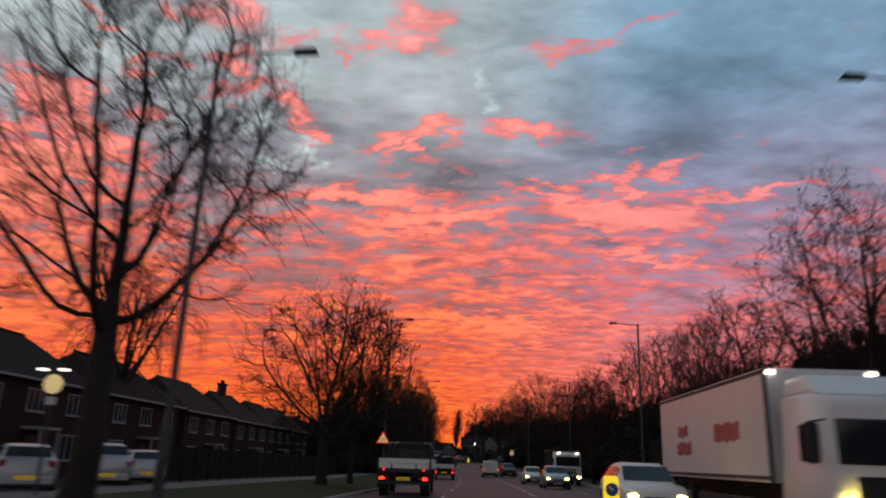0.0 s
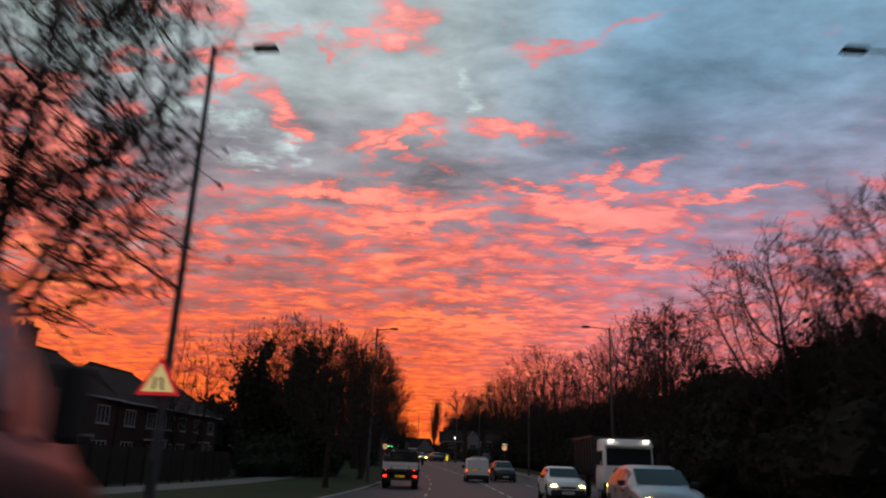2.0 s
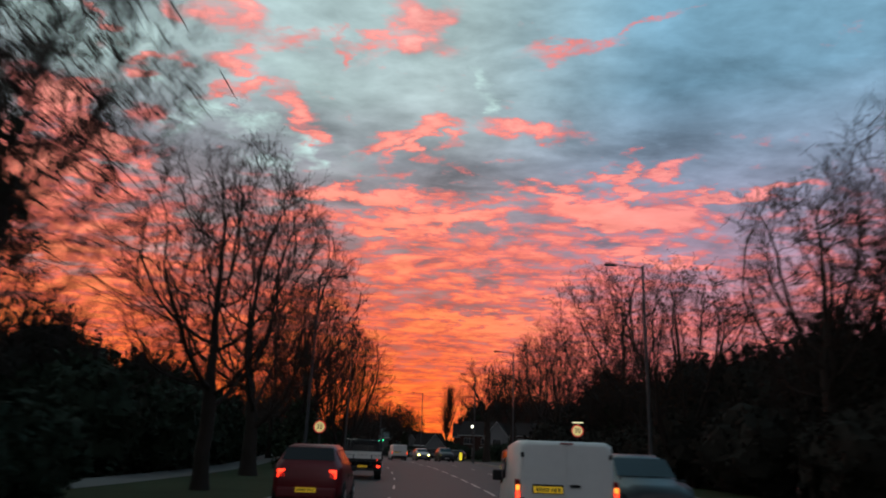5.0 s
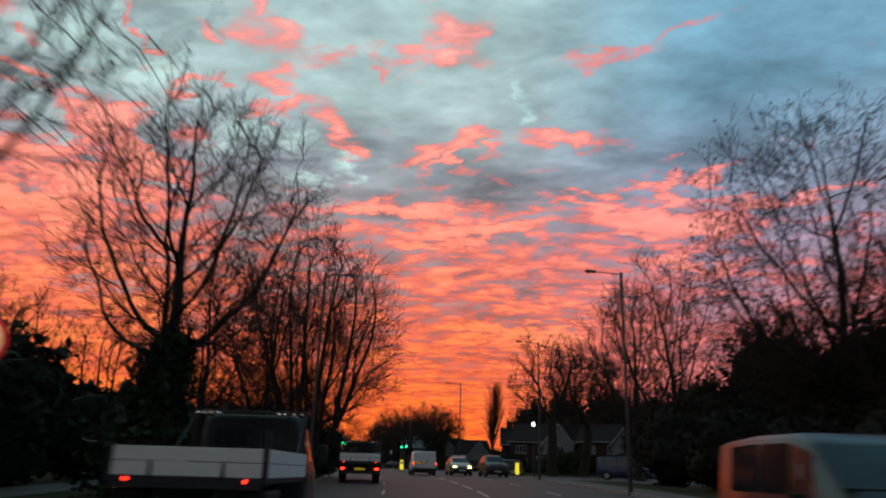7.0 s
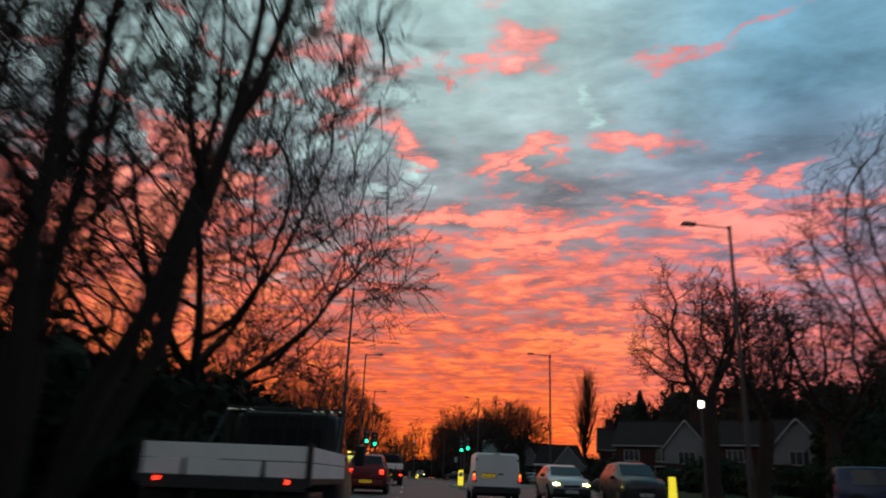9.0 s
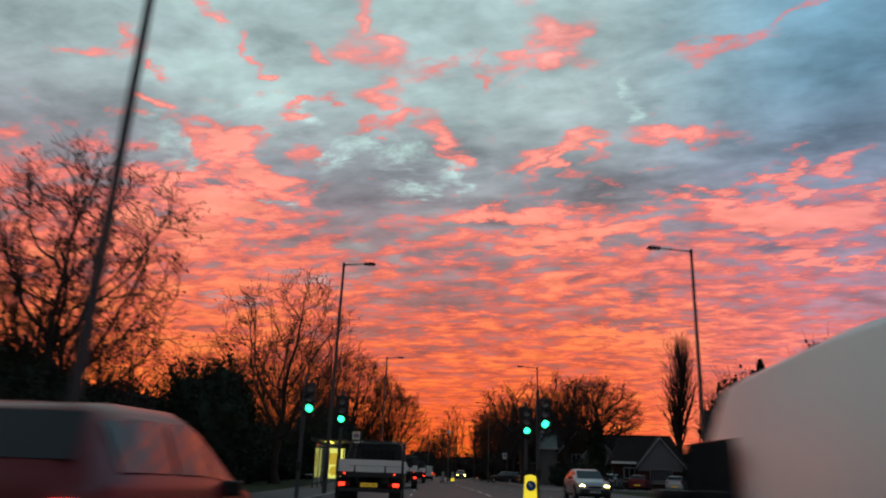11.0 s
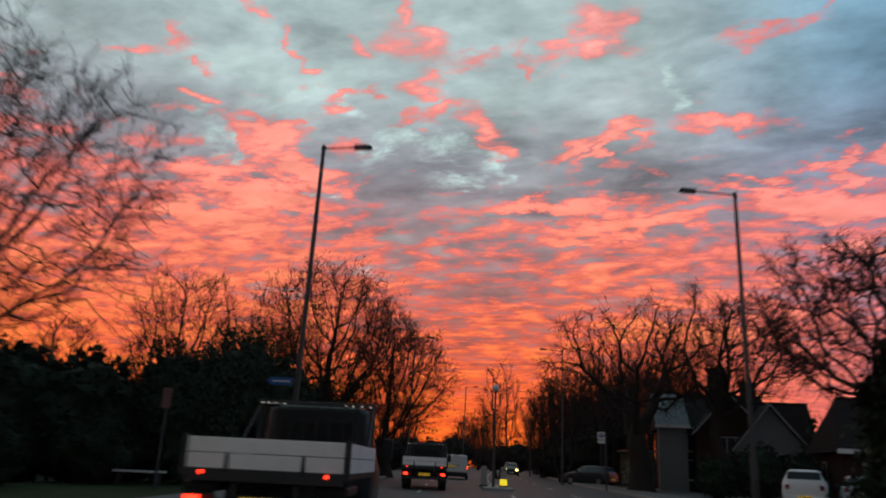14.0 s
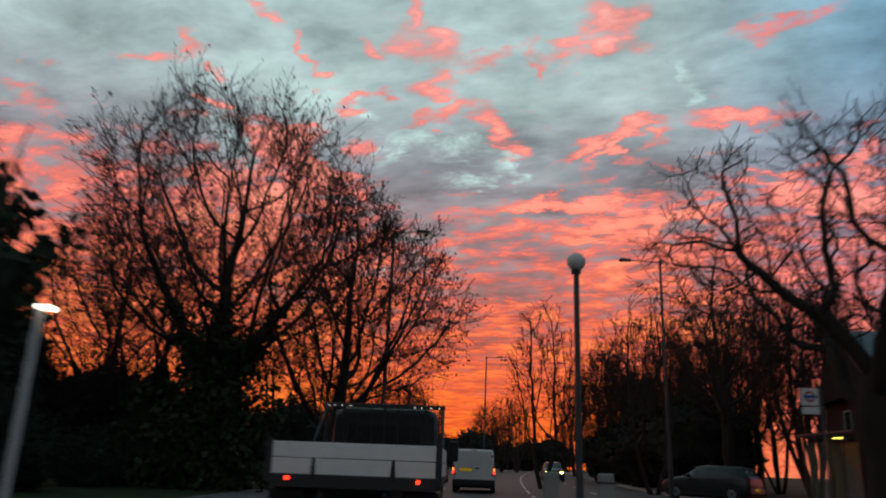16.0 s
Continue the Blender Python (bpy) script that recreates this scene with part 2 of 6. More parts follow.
def material(name, col, rough=0.8, metal=0.0, grain=20.0, vary=0.25, bump=0.0, big=1.5, spec=0.4, emit=None, power=0.0, per_object=0.0):
    """A surface with two scales of colour variation and a fine relief."""
    m = bpy.data.materials.new(name)
    m.use_nodes = True
    nt = m.node_tree
    b = nt.nodes["Principled BSDF"]
    co = nd(nt, "ShaderNodeTexCoord", out=3)
    n1 = nd(nt, "ShaderNodeTexNoise", co, None, grain, 4.0, 0.6)
    n2 = nd(nt, "ShaderNodeTexNoise", co, None, big, 3.0, 0.5)
    k = mth(nt, "MULTIPLY_ADD", n1, vary, mth(nt, "MULTIPLY", n2, vary))
    k = mth(nt, "ADD", k, 1.0 - vary)
    if per_object:
        rnd = nt.nodes.new("ShaderNodeObjectInfo").outputs["Random"]
        k = mth(nt, "MULTIPLY_ADD", mth(nt, "SUBTRACT", rnd, 0.5), per_object, k)
    c = mixc(nt, 1.0, col, nd(nt, "ShaderNodeCombineColor", k, k, k), "MULTIPLY")
    nt.links.new(c, b.inputs["Base Color"])
    b.inputs["Roughness"].default_value = rough
    b.inputs["Metallic"].default_value = metal
    b.inputs["Specular IOR Level"].default_value = spec
    if bump:
        bp = nt.nodes.new("ShaderNodeBump")
        bp.inputs["Strength"].default_value = bump
        bp.inputs["Distance"].default_value = 0.02
        nt.links.new(n1, bp.inputs["Height"])
        nt.links.new(bp.outputs[0], b.inputs["Normal"])
    if emit:
        b.inputs["Emission Color"].default_value = (*emit, 1)
        b.inputs["Emission Strength"].default_value = power
    return m


def glassy(name, tint=(0.02, 0.025, 0.03), rough=0.06):
    m = bpy.data.materials.new(name)
    m.use_nodes = True
    b = m.node_tree.nodes["Principled BSDF"]
    b.inputs["Base Color"].default_value = (*tint, 1)
    b.inputs["Roughness"].default_value = rough
    b.inputs["Specular IOR Level"].default_value = 0.6
    return m


def clear_glass(name):
    m = glassy(name, (0.9, 0.92, 0.92), 0.02)
    b = m.node_tree.nodes["Principled BSDF"]
    b.inputs["Transmission Weight"].default_value = 0.92
    b.inputs["IOR"].default_value = 1.12
    return m


M = {
    "asphalt": material("asphalt", (0.045, 0.044, 0.046), 0.62, grain=60, vary=0.5, bump=0.25, big=0.35),
    "asphalt_side": material("side_asphalt", (0.07, 0.068, 0.068), 0.7, grain=60, vary=0.4, bump=0.2, big=0.4),
    "paving": material("paving", (0.16, 0.15, 0.145), 0.85, grain=30, vary=0.4, bump=0.2, big=0.8, spec=0.12),
    "kerb": material("kerb_concrete", (0.3, 0.29, 0.27), 0.85, grain=40, vary=0.4, bump=0.2),
    "grass": material("winter_grass", (0.034, 0.046, 0.022), 0.95, grain=25, vary=0.7, bump=0.6, big=0.4, spec=0.1),
    "soil": material("field", (0.04, 0.045, 0.028), 0.95, grain=3, vary=0.6, bump=0.3, big=0.05, spec=0.1),
    "paint": material("road_paint", (0.55, 0.54, 0.5), 0.7, grain=50, vary=0.6, big=3),
    "bark": material("bark", (0.036, 0.029, 0.025), 0.95, grain=18, vary=0.6, bump=0.6, big=1.2, spec=0.15),
    "twig": material("twig", (0.042, 0.034, 0.03), 0.95, grain=30, vary=0.5, spec=0.1),
    "deadleaf": material("dead_leaf", (0.06, 0.033, 0.018), 0.9, grain=9, vary=0.7, spec=0.15),
    "ivy": material("ivy_leaf", (0.024, 0.036, 0.018), 0.7, grain=7, vary=0.7, spec=0.2),
    "evergreen": material("evergreen_leaf", (0.022, 0.034, 0.021), 0.85, grain=5, vary=0.7, spec=0.2),
    "hedge": material("bramble", (0.026, 0.025, 0.021), 0.95, grain=5, vary=0.7, spec=0.12),
    "galv": material("galvanised_steel", (0.06, 0.06, 0.064), 0.65, 0.1, grain=25, vary=0.35, big=2),
    "darkmetal": material("dark_paint", (0.03, 0.031, 0.033), 0.5, 0.1, grain=30, vary=0.3),
    "black": material("black_plastic", (0.014, 0.014, 0.015), 0.55, grain=30, vary=0.3),
    "rubber": material("tyre_rubber", (0.016, 0.016, 0.016), 0.85, grain=40, vary=0.4, bump=0.2),
    "chrome": material("bare_metal", (0.5, 0.5, 0.5), 0.3, 1.0, grain=20, vary=0.2),
    "glass": glassy("dark_glass"),
    "clear": clear_glass("clear_glass"),
    "lens": glassy("lamp_glass", (0.3, 0.3, 0.3), 0.15),
    "white": material("white_paint", (0.74, 0.74, 0.72), 0.35, grain=6, vary=0.12, big=1.2, spec=0.5),
    "alu": material("painted_aluminium", (0.86, 0.84, 0.8), 0.5, 0.0, grain=8, vary=0.22, big=1.5),
    "silver": material("silver_paint", (0.42, 0.43, 0.45), 0.3, 0.5, grain=6, vary=0.1),
    "redcar": material("red_paint", (0.16, 0.012, 0.018), 0.3, 0.1, grain=6, vary=0.1, spec=0.6),
    "bluecar": material("blue_paint", (0.02, 0.03, 0.08), 0.3, 0.1, grain=6, vary=0.1, spec=0.6),
    "darkcar": material("charcoal_paint", (0.03, 0.03, 0.034), 0.3, 0.2, grain=6, vary=0.1, spec=0.6),
    "tail": material("tail_lamp", (0.25, 0.01, 0.01), 0.3, emit=(1.0, 0.03, 0.012), power=3.6, vary=0.1),
    "taildim": material("tail_lamp_off", (0.28, 0.012, 0.012), 0.25, vary=0.1),
    "amber": material("amber_lamp", (0.5, 0.16, 0.01), 0.3, emit=(1.0, 0.22, 0.03), power=2.5, vary=0.1),
    "head": material("headlamp", (0.8, 0.8, 0.7), 0.3, emit=(1.0, 0.80, 0.14), power=22.0, vary=0.05),
    "marker": material("marker_lamp", (0.8, 0.8, 0.7), 0.3, emit=(1.0, 0.9, 0.75), power=4.0, vary=0.05),
    "pinlamp": material("small_marker_lamp", (0.6, 0.6, 0.55), 0.3, emit=(1.0, 0.9, 0.8), power=1.0, vary=0.05),
    # faint glow on the plate stands in for headlamp light it throws back
    "plate": material("glowing_yellow_plate", (0.75, 0.5, 0.03), 0.5, grain=20, vary=0.1, emit=(1.0, 0.6, 0.03), power=0.22),
    "plate_white": material("white_plate", (0.7, 0.7, 0.68), 0.5, vary=0.1),
    # sign faces and red rims glow a little in place of light falling on them
    "signyellow": material("glowing_sign_face", (0.75, 0.68, 0.4), 0.5, vary=0.1, emit=(1.0, 0.76, 0.3), power=0.38),
    "signred": material("glowing_sign_red", (0.45, 0.02, 0.02), 0.5, vary=0.15, emit=(0.9, 0.03, 0.04), power=0.35),
    "signdull": material("weathered_sign", (0.2, 0.1, 0.09), 0.6, vary=0.4),
    "signblue": material("sign_blue", (0.02, 0.1, 0.3), 0.5, vary=0.15),
    "signwhite": material("sign_white", (0.6, 0.6, 0.58), 0.5, vary=0.15),
    "bollard": material("bollard_yellow", (0.75, 0.55, 0.02), 0.5, vary=0.15, emit=(1.0, 0.75, 0.04), power=0.75),
    "green": material("green_signal", (0.1, 0.7, 0.4), 0.3, emit=(0.05, 1.0, 0.32), power=5.0, vary=0.02),
    "advert": material("lit_poster", (0.8, 0.78, 0.4), 0.5, vary=0.1, emit=(0.92, 0.86, 0.16), power=0.95),
    "advert2": material("poster_print", (0.7, 0.5, 0.05), 0.5, vary=0.2, emit=(0.9, 0.6, 0.02), power=0.6),
    "warmlamp": material("warm_lamp", (0.8, 0.7, 0.4), 0.4, emit=(1.0, 0.8, 0.1), power=3.0, vary=0.05),
    "hoodlamp": material("dim_hood_lamp", (0.7, 0.7, 0.6), 0.4, emit=(1.0, 0.9, 0.5), power=0.9, vary=0.05),
    "whitelamp": material("white_lamp", (0.8, 0.8, 0.8), 0.4, emit=(1.0, 0.96, 0.85), power=1.8, vary=0.05),
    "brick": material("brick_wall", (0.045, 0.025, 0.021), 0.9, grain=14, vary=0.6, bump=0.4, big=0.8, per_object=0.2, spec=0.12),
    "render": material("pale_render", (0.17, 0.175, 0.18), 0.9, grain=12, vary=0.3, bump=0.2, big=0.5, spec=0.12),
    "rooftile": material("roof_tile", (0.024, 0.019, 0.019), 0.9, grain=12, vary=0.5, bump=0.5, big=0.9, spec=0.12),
    "slate": material("pale_slate", (0.075, 0.08, 0.085), 0.45, grain=9, vary=0.4, bump=0.4, big=0.9, spec=0.5),
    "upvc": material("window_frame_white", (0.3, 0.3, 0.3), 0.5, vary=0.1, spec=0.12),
    "roomlight": material("lit_window", (0.6, 0.5, 0.3), 0.5, emit=(1.0, 0.6, 0.1), power=1.1, vary=0.3),
    "fence": material("fence_board", (0.036, 0.028, 0.024), 0.95, grain=16, vary=0.6, bump=0.4, per_object=0.3, spec=0.12),
    "door": material("door_paint", (0.05, 0.05, 0.06), 0.5, vary=0.2),
}

# ------------------------------------------------------------ line and height of the road


def spline(knots):
    xs, ys = [k[0] for k in knots], [k[1] for k in knots]
    ms = [0.0] * len(xs)
    for i in range(len(xs)):
        a, b = max(i - 1, 0), min(i + 1, len(xs) - 1)
        ms[i] = (ys[b] - ys[a]) / (xs[b] - xs[a])

    def f(x):
        if x <= xs[0]:
            return ys[0] + ms[0] * (x - xs[0])
        if x >= xs[-1]:
            return ys[-1] + ms[-1] * (x - xs[-1])
        i = max(j for j in range(len(xs) - 1) if xs[j] <= x)
        h = xs[i + 1] - xs[i]
        s = (x - xs[i]) / h
        return (ys[i] * (1 + 2 * s) * (1 - s) ** 2 + ms[i] * h * s * (1 - s) ** 2
                + ys[i + 1] * s * s * (3 - 2 * s) + ms[i + 1] * h * s * s * (s - 1))
    return f


line = spline([(-90, 0), (0, 0), (62, 0.15), (101, -1.25), (139, -5.7), (173, -12.95), (206, -21.8), (231, -29.4),
               (265, -39.8), (310, -51), (400, -70), (700, -130)])
rise = spline([(-200, 0), (0, 0), (40, -0.17), (80, -0.47), (120, -0.13), (160, 0.7), (200, 1.15), (240, 1.36),
               (280, 1.58), (320, 1.8), (420, 2.0), (800, 2.0)])


def gz(y):
    return rise(min(max(y, -200), 800))


def along(y):
    """The unit way of the road at y."""
    v = Vector((line(y + 1) - line(y - 1), 2.0, 0))
    return v.normalized()


def at(y, lat):
    w = along(y)
    p = Vector((line(y) + w.y * lat, y - w.x * lat, 0))
    p.z = gz(p.y)
    return p


def road_yaw(y):
    w = along(y)
    return math.degrees(math.atan2(-w.x, w.y))


# ------------------------------------------------------------ mesh helpers


def mesh_ob(name, verts, faces, mat, parent=None, label=""):
    me = bpy.data.meshes.new(name)
    me.from_pydata([tuple(v) for v in verts] if not isinstance(verts, np.ndarray) else verts.tolist(), [], faces)
    me.materials.append(M[mat])
    me.update()
    ob = new(name, me)
    if parent:
        ob.parent = parent
    if label:
        ob["label"] = label
    return ob


def part(name, bm, mat, parent, label="", smooth_it=False):
    me = bpy.data.meshes.new(name)
    bmesh.ops.recalc_face_normals(bm, faces=bm.faces)
    if smooth_it:
        for f in bm.faces:
            f.smooth = True
    bm.to_mesh(me)
    bm.free()
    me.materials.append(M[mat])
    ob = new(name, me)
    if parent:
        ob.parent = parent
    if label:
        ob["label"] = label
    return ob


def thing(name, m, label, category, group=""):
    ob = new(name)
    ob.matrix_world = m
    return tagged(ob, label, category, group)


def box(bm, x0, x1, y0, y1, z0, z1, bevel=0.0, top=None):
    """A box; top=(dx0, dx1, dy0, dy1) moves the sides of its upper face."""
    t = top or (0, 0, 0, 0)
    vs = [bm.verts.new(c) for c in ((x0, y0, z0), (x1, y0, z0), (x1, y1, z0), (x0, y1, z0),
                                    (x0 + t[0], y0 + t[2], z1), (x1 + t[1], y0 + t[2], z1),
                                    (x1 + t[1], y1 + t[3], z1), (x0 + t[0], y1 + t[3], z1))]
    fs = [bm.faces.new([vs[i] for i in q]) for q in ((3, 2, 1, 0), (4, 5, 6, 7), (0, 1, 5, 4), (1, 2, 6, 5), (2, 3, 7, 6), (3, 0, 4, 7))]
    if bevel:
        es = list({e for f in fs for e in f.edges})
        bmesh.ops.bevel(bm, geom=es, offset=bevel, segments=2, affect="EDGES", profile=0.6)
    return bm


def tube(bm, pts, rads, k=8, cap=True):
    """A round bar through pts with the given radii."""
    rings = []
    pts = [Vector(p) for p in pts]
    for i, p in enumerate(pts):
        d = (pts[min(i + 1, len(pts) - 1)] - pts[max(i - 1, 0)]).normalized()
        a = d.orthogonal().normalized() if i == 0 else (side - d * side.dot(d)).normalized()
        side = a
        b = d.cross(a)
        rings.append([bm.verts.new(p + (a * math.cos(2 * math.pi * j / k) + b * math.sin(2 * math.pi * j / k)) * rads[i]) for j in range(k)])
    for r, s in zip(rings, rings[1:]):
        for j in range(k):
            bm.faces.new((r[j], r[(j + 1) % k], s[(j + 1) % k], s[j]))
    if cap:
        bm.faces.new(rings[0][::-1])
        bm.faces.new(rings[-1])
    return bm


def disc(bm, c, n, r, depth, k=20):
    """A short cylinder whose middle is c and whose axis is n."""
    c, n = Vector(c), Vector(n).normalized()
    return tube(bm, [c - n * depth / 2, c + n * depth / 2], [r, r], k)


def B():
    return bmesh.new()


# ------------------------------------------------------------ ground, road, kerbs and paths


def ribbon(name, y0, y1, lat0, lat1, up, mat, step=4.0, thick=0.0, label="", cat="", kind="structure", lat_of=None):
    """A strip along the road between two distances from its reference line; thick: how far its sides go down."""
    n = max(2, int((y1 - y0) / step) + 1)
    vs, fs = [], []
    for i in range(n):
        y = y0 + (y1 - y0) * i / (n - 1)
        for lat in (lat0, lat1):
            p = at(y, lat)
            p.z = gz(p.y) + up
            vs.append(p)
    for i in range(n - 1):
        fs.append((2 * i, 2 * i + 1, 2 * i + 3, 2 * i + 2))
    if thick:
        m = len(vs)
        vs += [v - Vector((0, 0, thick)) for v in vs]
        for i in range(n - 1):
            fs.append((2 * i, 2 * i + 2, m + 2 * i + 2, m + 2 * i))
            fs.append((2 * i + 1, m + 2 * i + 1, m + 2 * i + 3, 2 * i + 3))
        fs += [(0, m, m + 1, 1), (2 * n - 2, 2 * n - 1, m + 2 * n - 1, m + 2 * n - 2)]
    ob = mesh_ob(name, vs, fs, mat)
    return tagged(ob, label, cat, kind=kind)


def build_ground():
    ys = [-3000, -600, -200] + list(range(-100, 421, 10)) + [500, 650, 800, 1500, 4000]
    xs = [-4000, -800, -200, -60, 0, 60, 200, 800, 4000]
    vs = [(x, y, gz(y) - 0.06) for y in ys for x in xs]
    k = len(xs)
    fs = [(j * k + i, j * k + i + 1, (j + 1) * k + i + 1, (j + 1) * k + i) for j in range(len(ys) - 1) for i in range(k - 1)]
    tagged(mesh_ob("ground", vs, fs, "soil"), "dark winter ground of fields and gardens", "ground", kind="structure")


KL, KR = -4.9, 9.1       # kerbs
build_ground()
ribbon("road", -90, 420, KL, KR, 0.0, "asphalt", label="worn dark asphalt main road with four lanes", cat="road")
ribbon("kerb_left", -90, 420, KL - 0.15, KL, 0.12, "kerb", thick=0.2, label="pale concrete kerb along the road", cat="kerb")
ribbon("kerb_right", -90, 158, KR, KR + 0.15, 0.12, "kerb", thick=0.2, label="pale concrete kerb along the road", cat="kerb")
ribbon("kerb_right", 180, 420, KR, KR + 0.15, 0.12, "kerb", thick=0.2, label="pale concrete kerb along the road", cat="kerb")
ribbon("verge_left", -90, 180, -11.2, KL - 0.15, 0.115, "grass", label="rough winter grass verge beside the road", cat="verge")
ribbon("pavement_left", -90, 180, -13.6, -11.2, 0.12, "paving", thick=0.2, label="pale grey footway behind the verge", cat="pavement")
ribbon("pavement_left", 184, 420, -7.6, KL - 0.15, 0.12, "paving", thick=0.2, label="grey footway beside the kerb", cat="pavement")
ribbon("verge_left", 184, 420, -13, -7.6, 0.115, "grass", label="dark grass strip behind the footway", cat="verge")
ribbon("pavement_right", -90, 158, KR + 0.15, 11.0, 0.12, "paving", thick=0.2, label="grey footway beside the kerb", cat="pavement")
ribbon("verge_right", -90, 158, 11.0, 14.5, 0.115, "grass", label="dark grass strip under the trees", cat="verge")
ribbon("pavement_right", 180, 420, KR + 0.15, 11.5, 0.12, "paving", thick=0.2, label="grey footway beside the kerb", cat="pavement")
ribbon("green", 180, 226, 11.5, 30, 0.08, "grass", label="dark grass in front of the houses", cat="grass")
ribbon("forecourt", 226, 262, 11.5, 26, 0.06, "asphalt_side", label="asphalt forecourt with parked cars", cat="forecourt")
# side road to the houses, open to the main road
ribbon("side_road", 158, 180, KR, 42, -0.004, "asphalt_side", step=2, label="asphalt side road joining the main road", cat="road")
# road markings
tag_mark = dict(label="worn white road marking", cat="road marking")
for y in range(-60, 400, 9):
    ribbon("lane_mark", y, y + 3, -1.66, -1.56, 0.004, "paint", **tag_mark)
    ribbon("lane_mark", y + 2, y + 5, 5.55, 5.65, 0.004, "paint", **tag_mark)
for y in range(-60, 400, 6):
    if not (10 < y < 24 or 180 < y < 197 or 238 < y < 252):
        ribbon("centre_mark", y, y + 4, 2.32, 2.44, 0.004, "paint", **tag_mark)


def island(y0, y1, lat0, lat1):
    ribbon("traffic_island", y0, y1, lat0, lat1, 0.13, "kerb", step=1, thick=0.2, label="raised concrete traffic island", cat="traffic island")


island(13.5, 20, 2.1, 3.4)
island(185, 194, 1.9, 3.2)
island(242.5, 249, 1.4, 2.9)

# ------------------------------------------------------------ trees


def tubes(P, Rr, k):
    """Vertices and faces of round bars: P (bars, points, 3), Rr (bars, points)."""
    nb, n, _ = P.shape
    d = np.empty_like(P)
    d[:, 1:-1] = P[:, 2:] - P[:, :-2]
    d[:, 0] = P[:, 1] - P[:, 0]
    d[:, -1] = P[:, -1] - P[:, -2]
    d /= np.linalg.norm(d, axis=2, keepdims=True) + 1e-9
    ref = np.where(np.abs(d[:, :1, 2:3]) > 0.8, np.array([1.0, 0, 0]), np.array([0, 0, 1.0]))
    a = np.cross(d, np.broadcast_to(ref, d.shape))
    a /= np.linalg.norm(a, axis=2, keepdims=True) + 1e-9
    b = np.cross(d, a)
    ang = np.arange(k) * 2 * np.pi / k
    V = P[:, :, None] + (a[:, :, None] * np.cos(ang)[:, None] + b[:, :, None] * np.sin(ang)[:, None]) * Rr[:, :, None, None]
    idx = np.arange(nb * n * k).reshape(nb, n, k)
    q = np.stack([idx[:, :-1], np.roll(idx, -1, 2)[:, :-1], np.roll(idx, -1, 2)[:, 1:], idx[:, 1:]], -1)
    return V.reshape(-1, 3), q.reshape(-1, 4)


def fast_mesh(name, V, F, mat):
    """A mesh of quads from arrays."""
    me = bpy.data.meshes.new(name)
    nf = len(F)
    me.vertices.add(len(V))
    me.vertices.foreach_set("co", np.ascontiguousarray(V, dtype=np.float32).ravel())
    me.loops.add(nf * 4)
    me.loops.foreach_set("vertex_index", np.ascontiguousarray(F, dtype=np.int32).ravel())
    me.polygons.add(nf)
    me.polygons.foreach_set("loop_start", np.arange(0, nf * 4, 4, dtype=np.int32))
    me.polygons.foreach_set("loop_total", np.full(nf, 4, dtype=np.int32))
    me.materials.append(M[mat])
    me.update(calc_edges=True)
    return me


def unit(v):
    return v / (np.linalg.norm(v, axis=-1, keepdims=True) + 1e-9)


# per style: stems, lean of the stems, share of the height below the fork, then per level:
# children, angle from the parent, its spread, length ratio, pull upwards, wander
STYLES = {
    "poplar": (1, 0.02, 0.92, [(46, 18, 6, 0.36, 0.16, 0.06), (7, 22, 10, 0.45, 0.12, 0.1), (7, 26, 12, 0.45, 0.1, 0.14)]),
    "weep": (1, 0.06, 0.40, [(8, 50, 12, 0.8, 0.04, 0.12), (7, 40, 16, 0.55, -0.08, 0.16), (7, 40, 16, 0.6, -0.22, 0.14), (5, 30, 16, 0.6, -0.25, 0.12)]),
}


def limbs(rng, start, way, length, n, pull, wander):
    """Wandering lines from start: (bars, n, 3)."""
    nb = len(start)
    P = np.empty((nb, n, 3))
    P[:, 0] = start
    d = way.copy()
    for i in range(1, n):
        d = d + rng.normal(0, wander, d.shape)
        d[:, 2] += pull
        d = unit(d)
        P[:, i] = P[:, i - 1] + d * (length / (n - 1))[:, None]
    return P


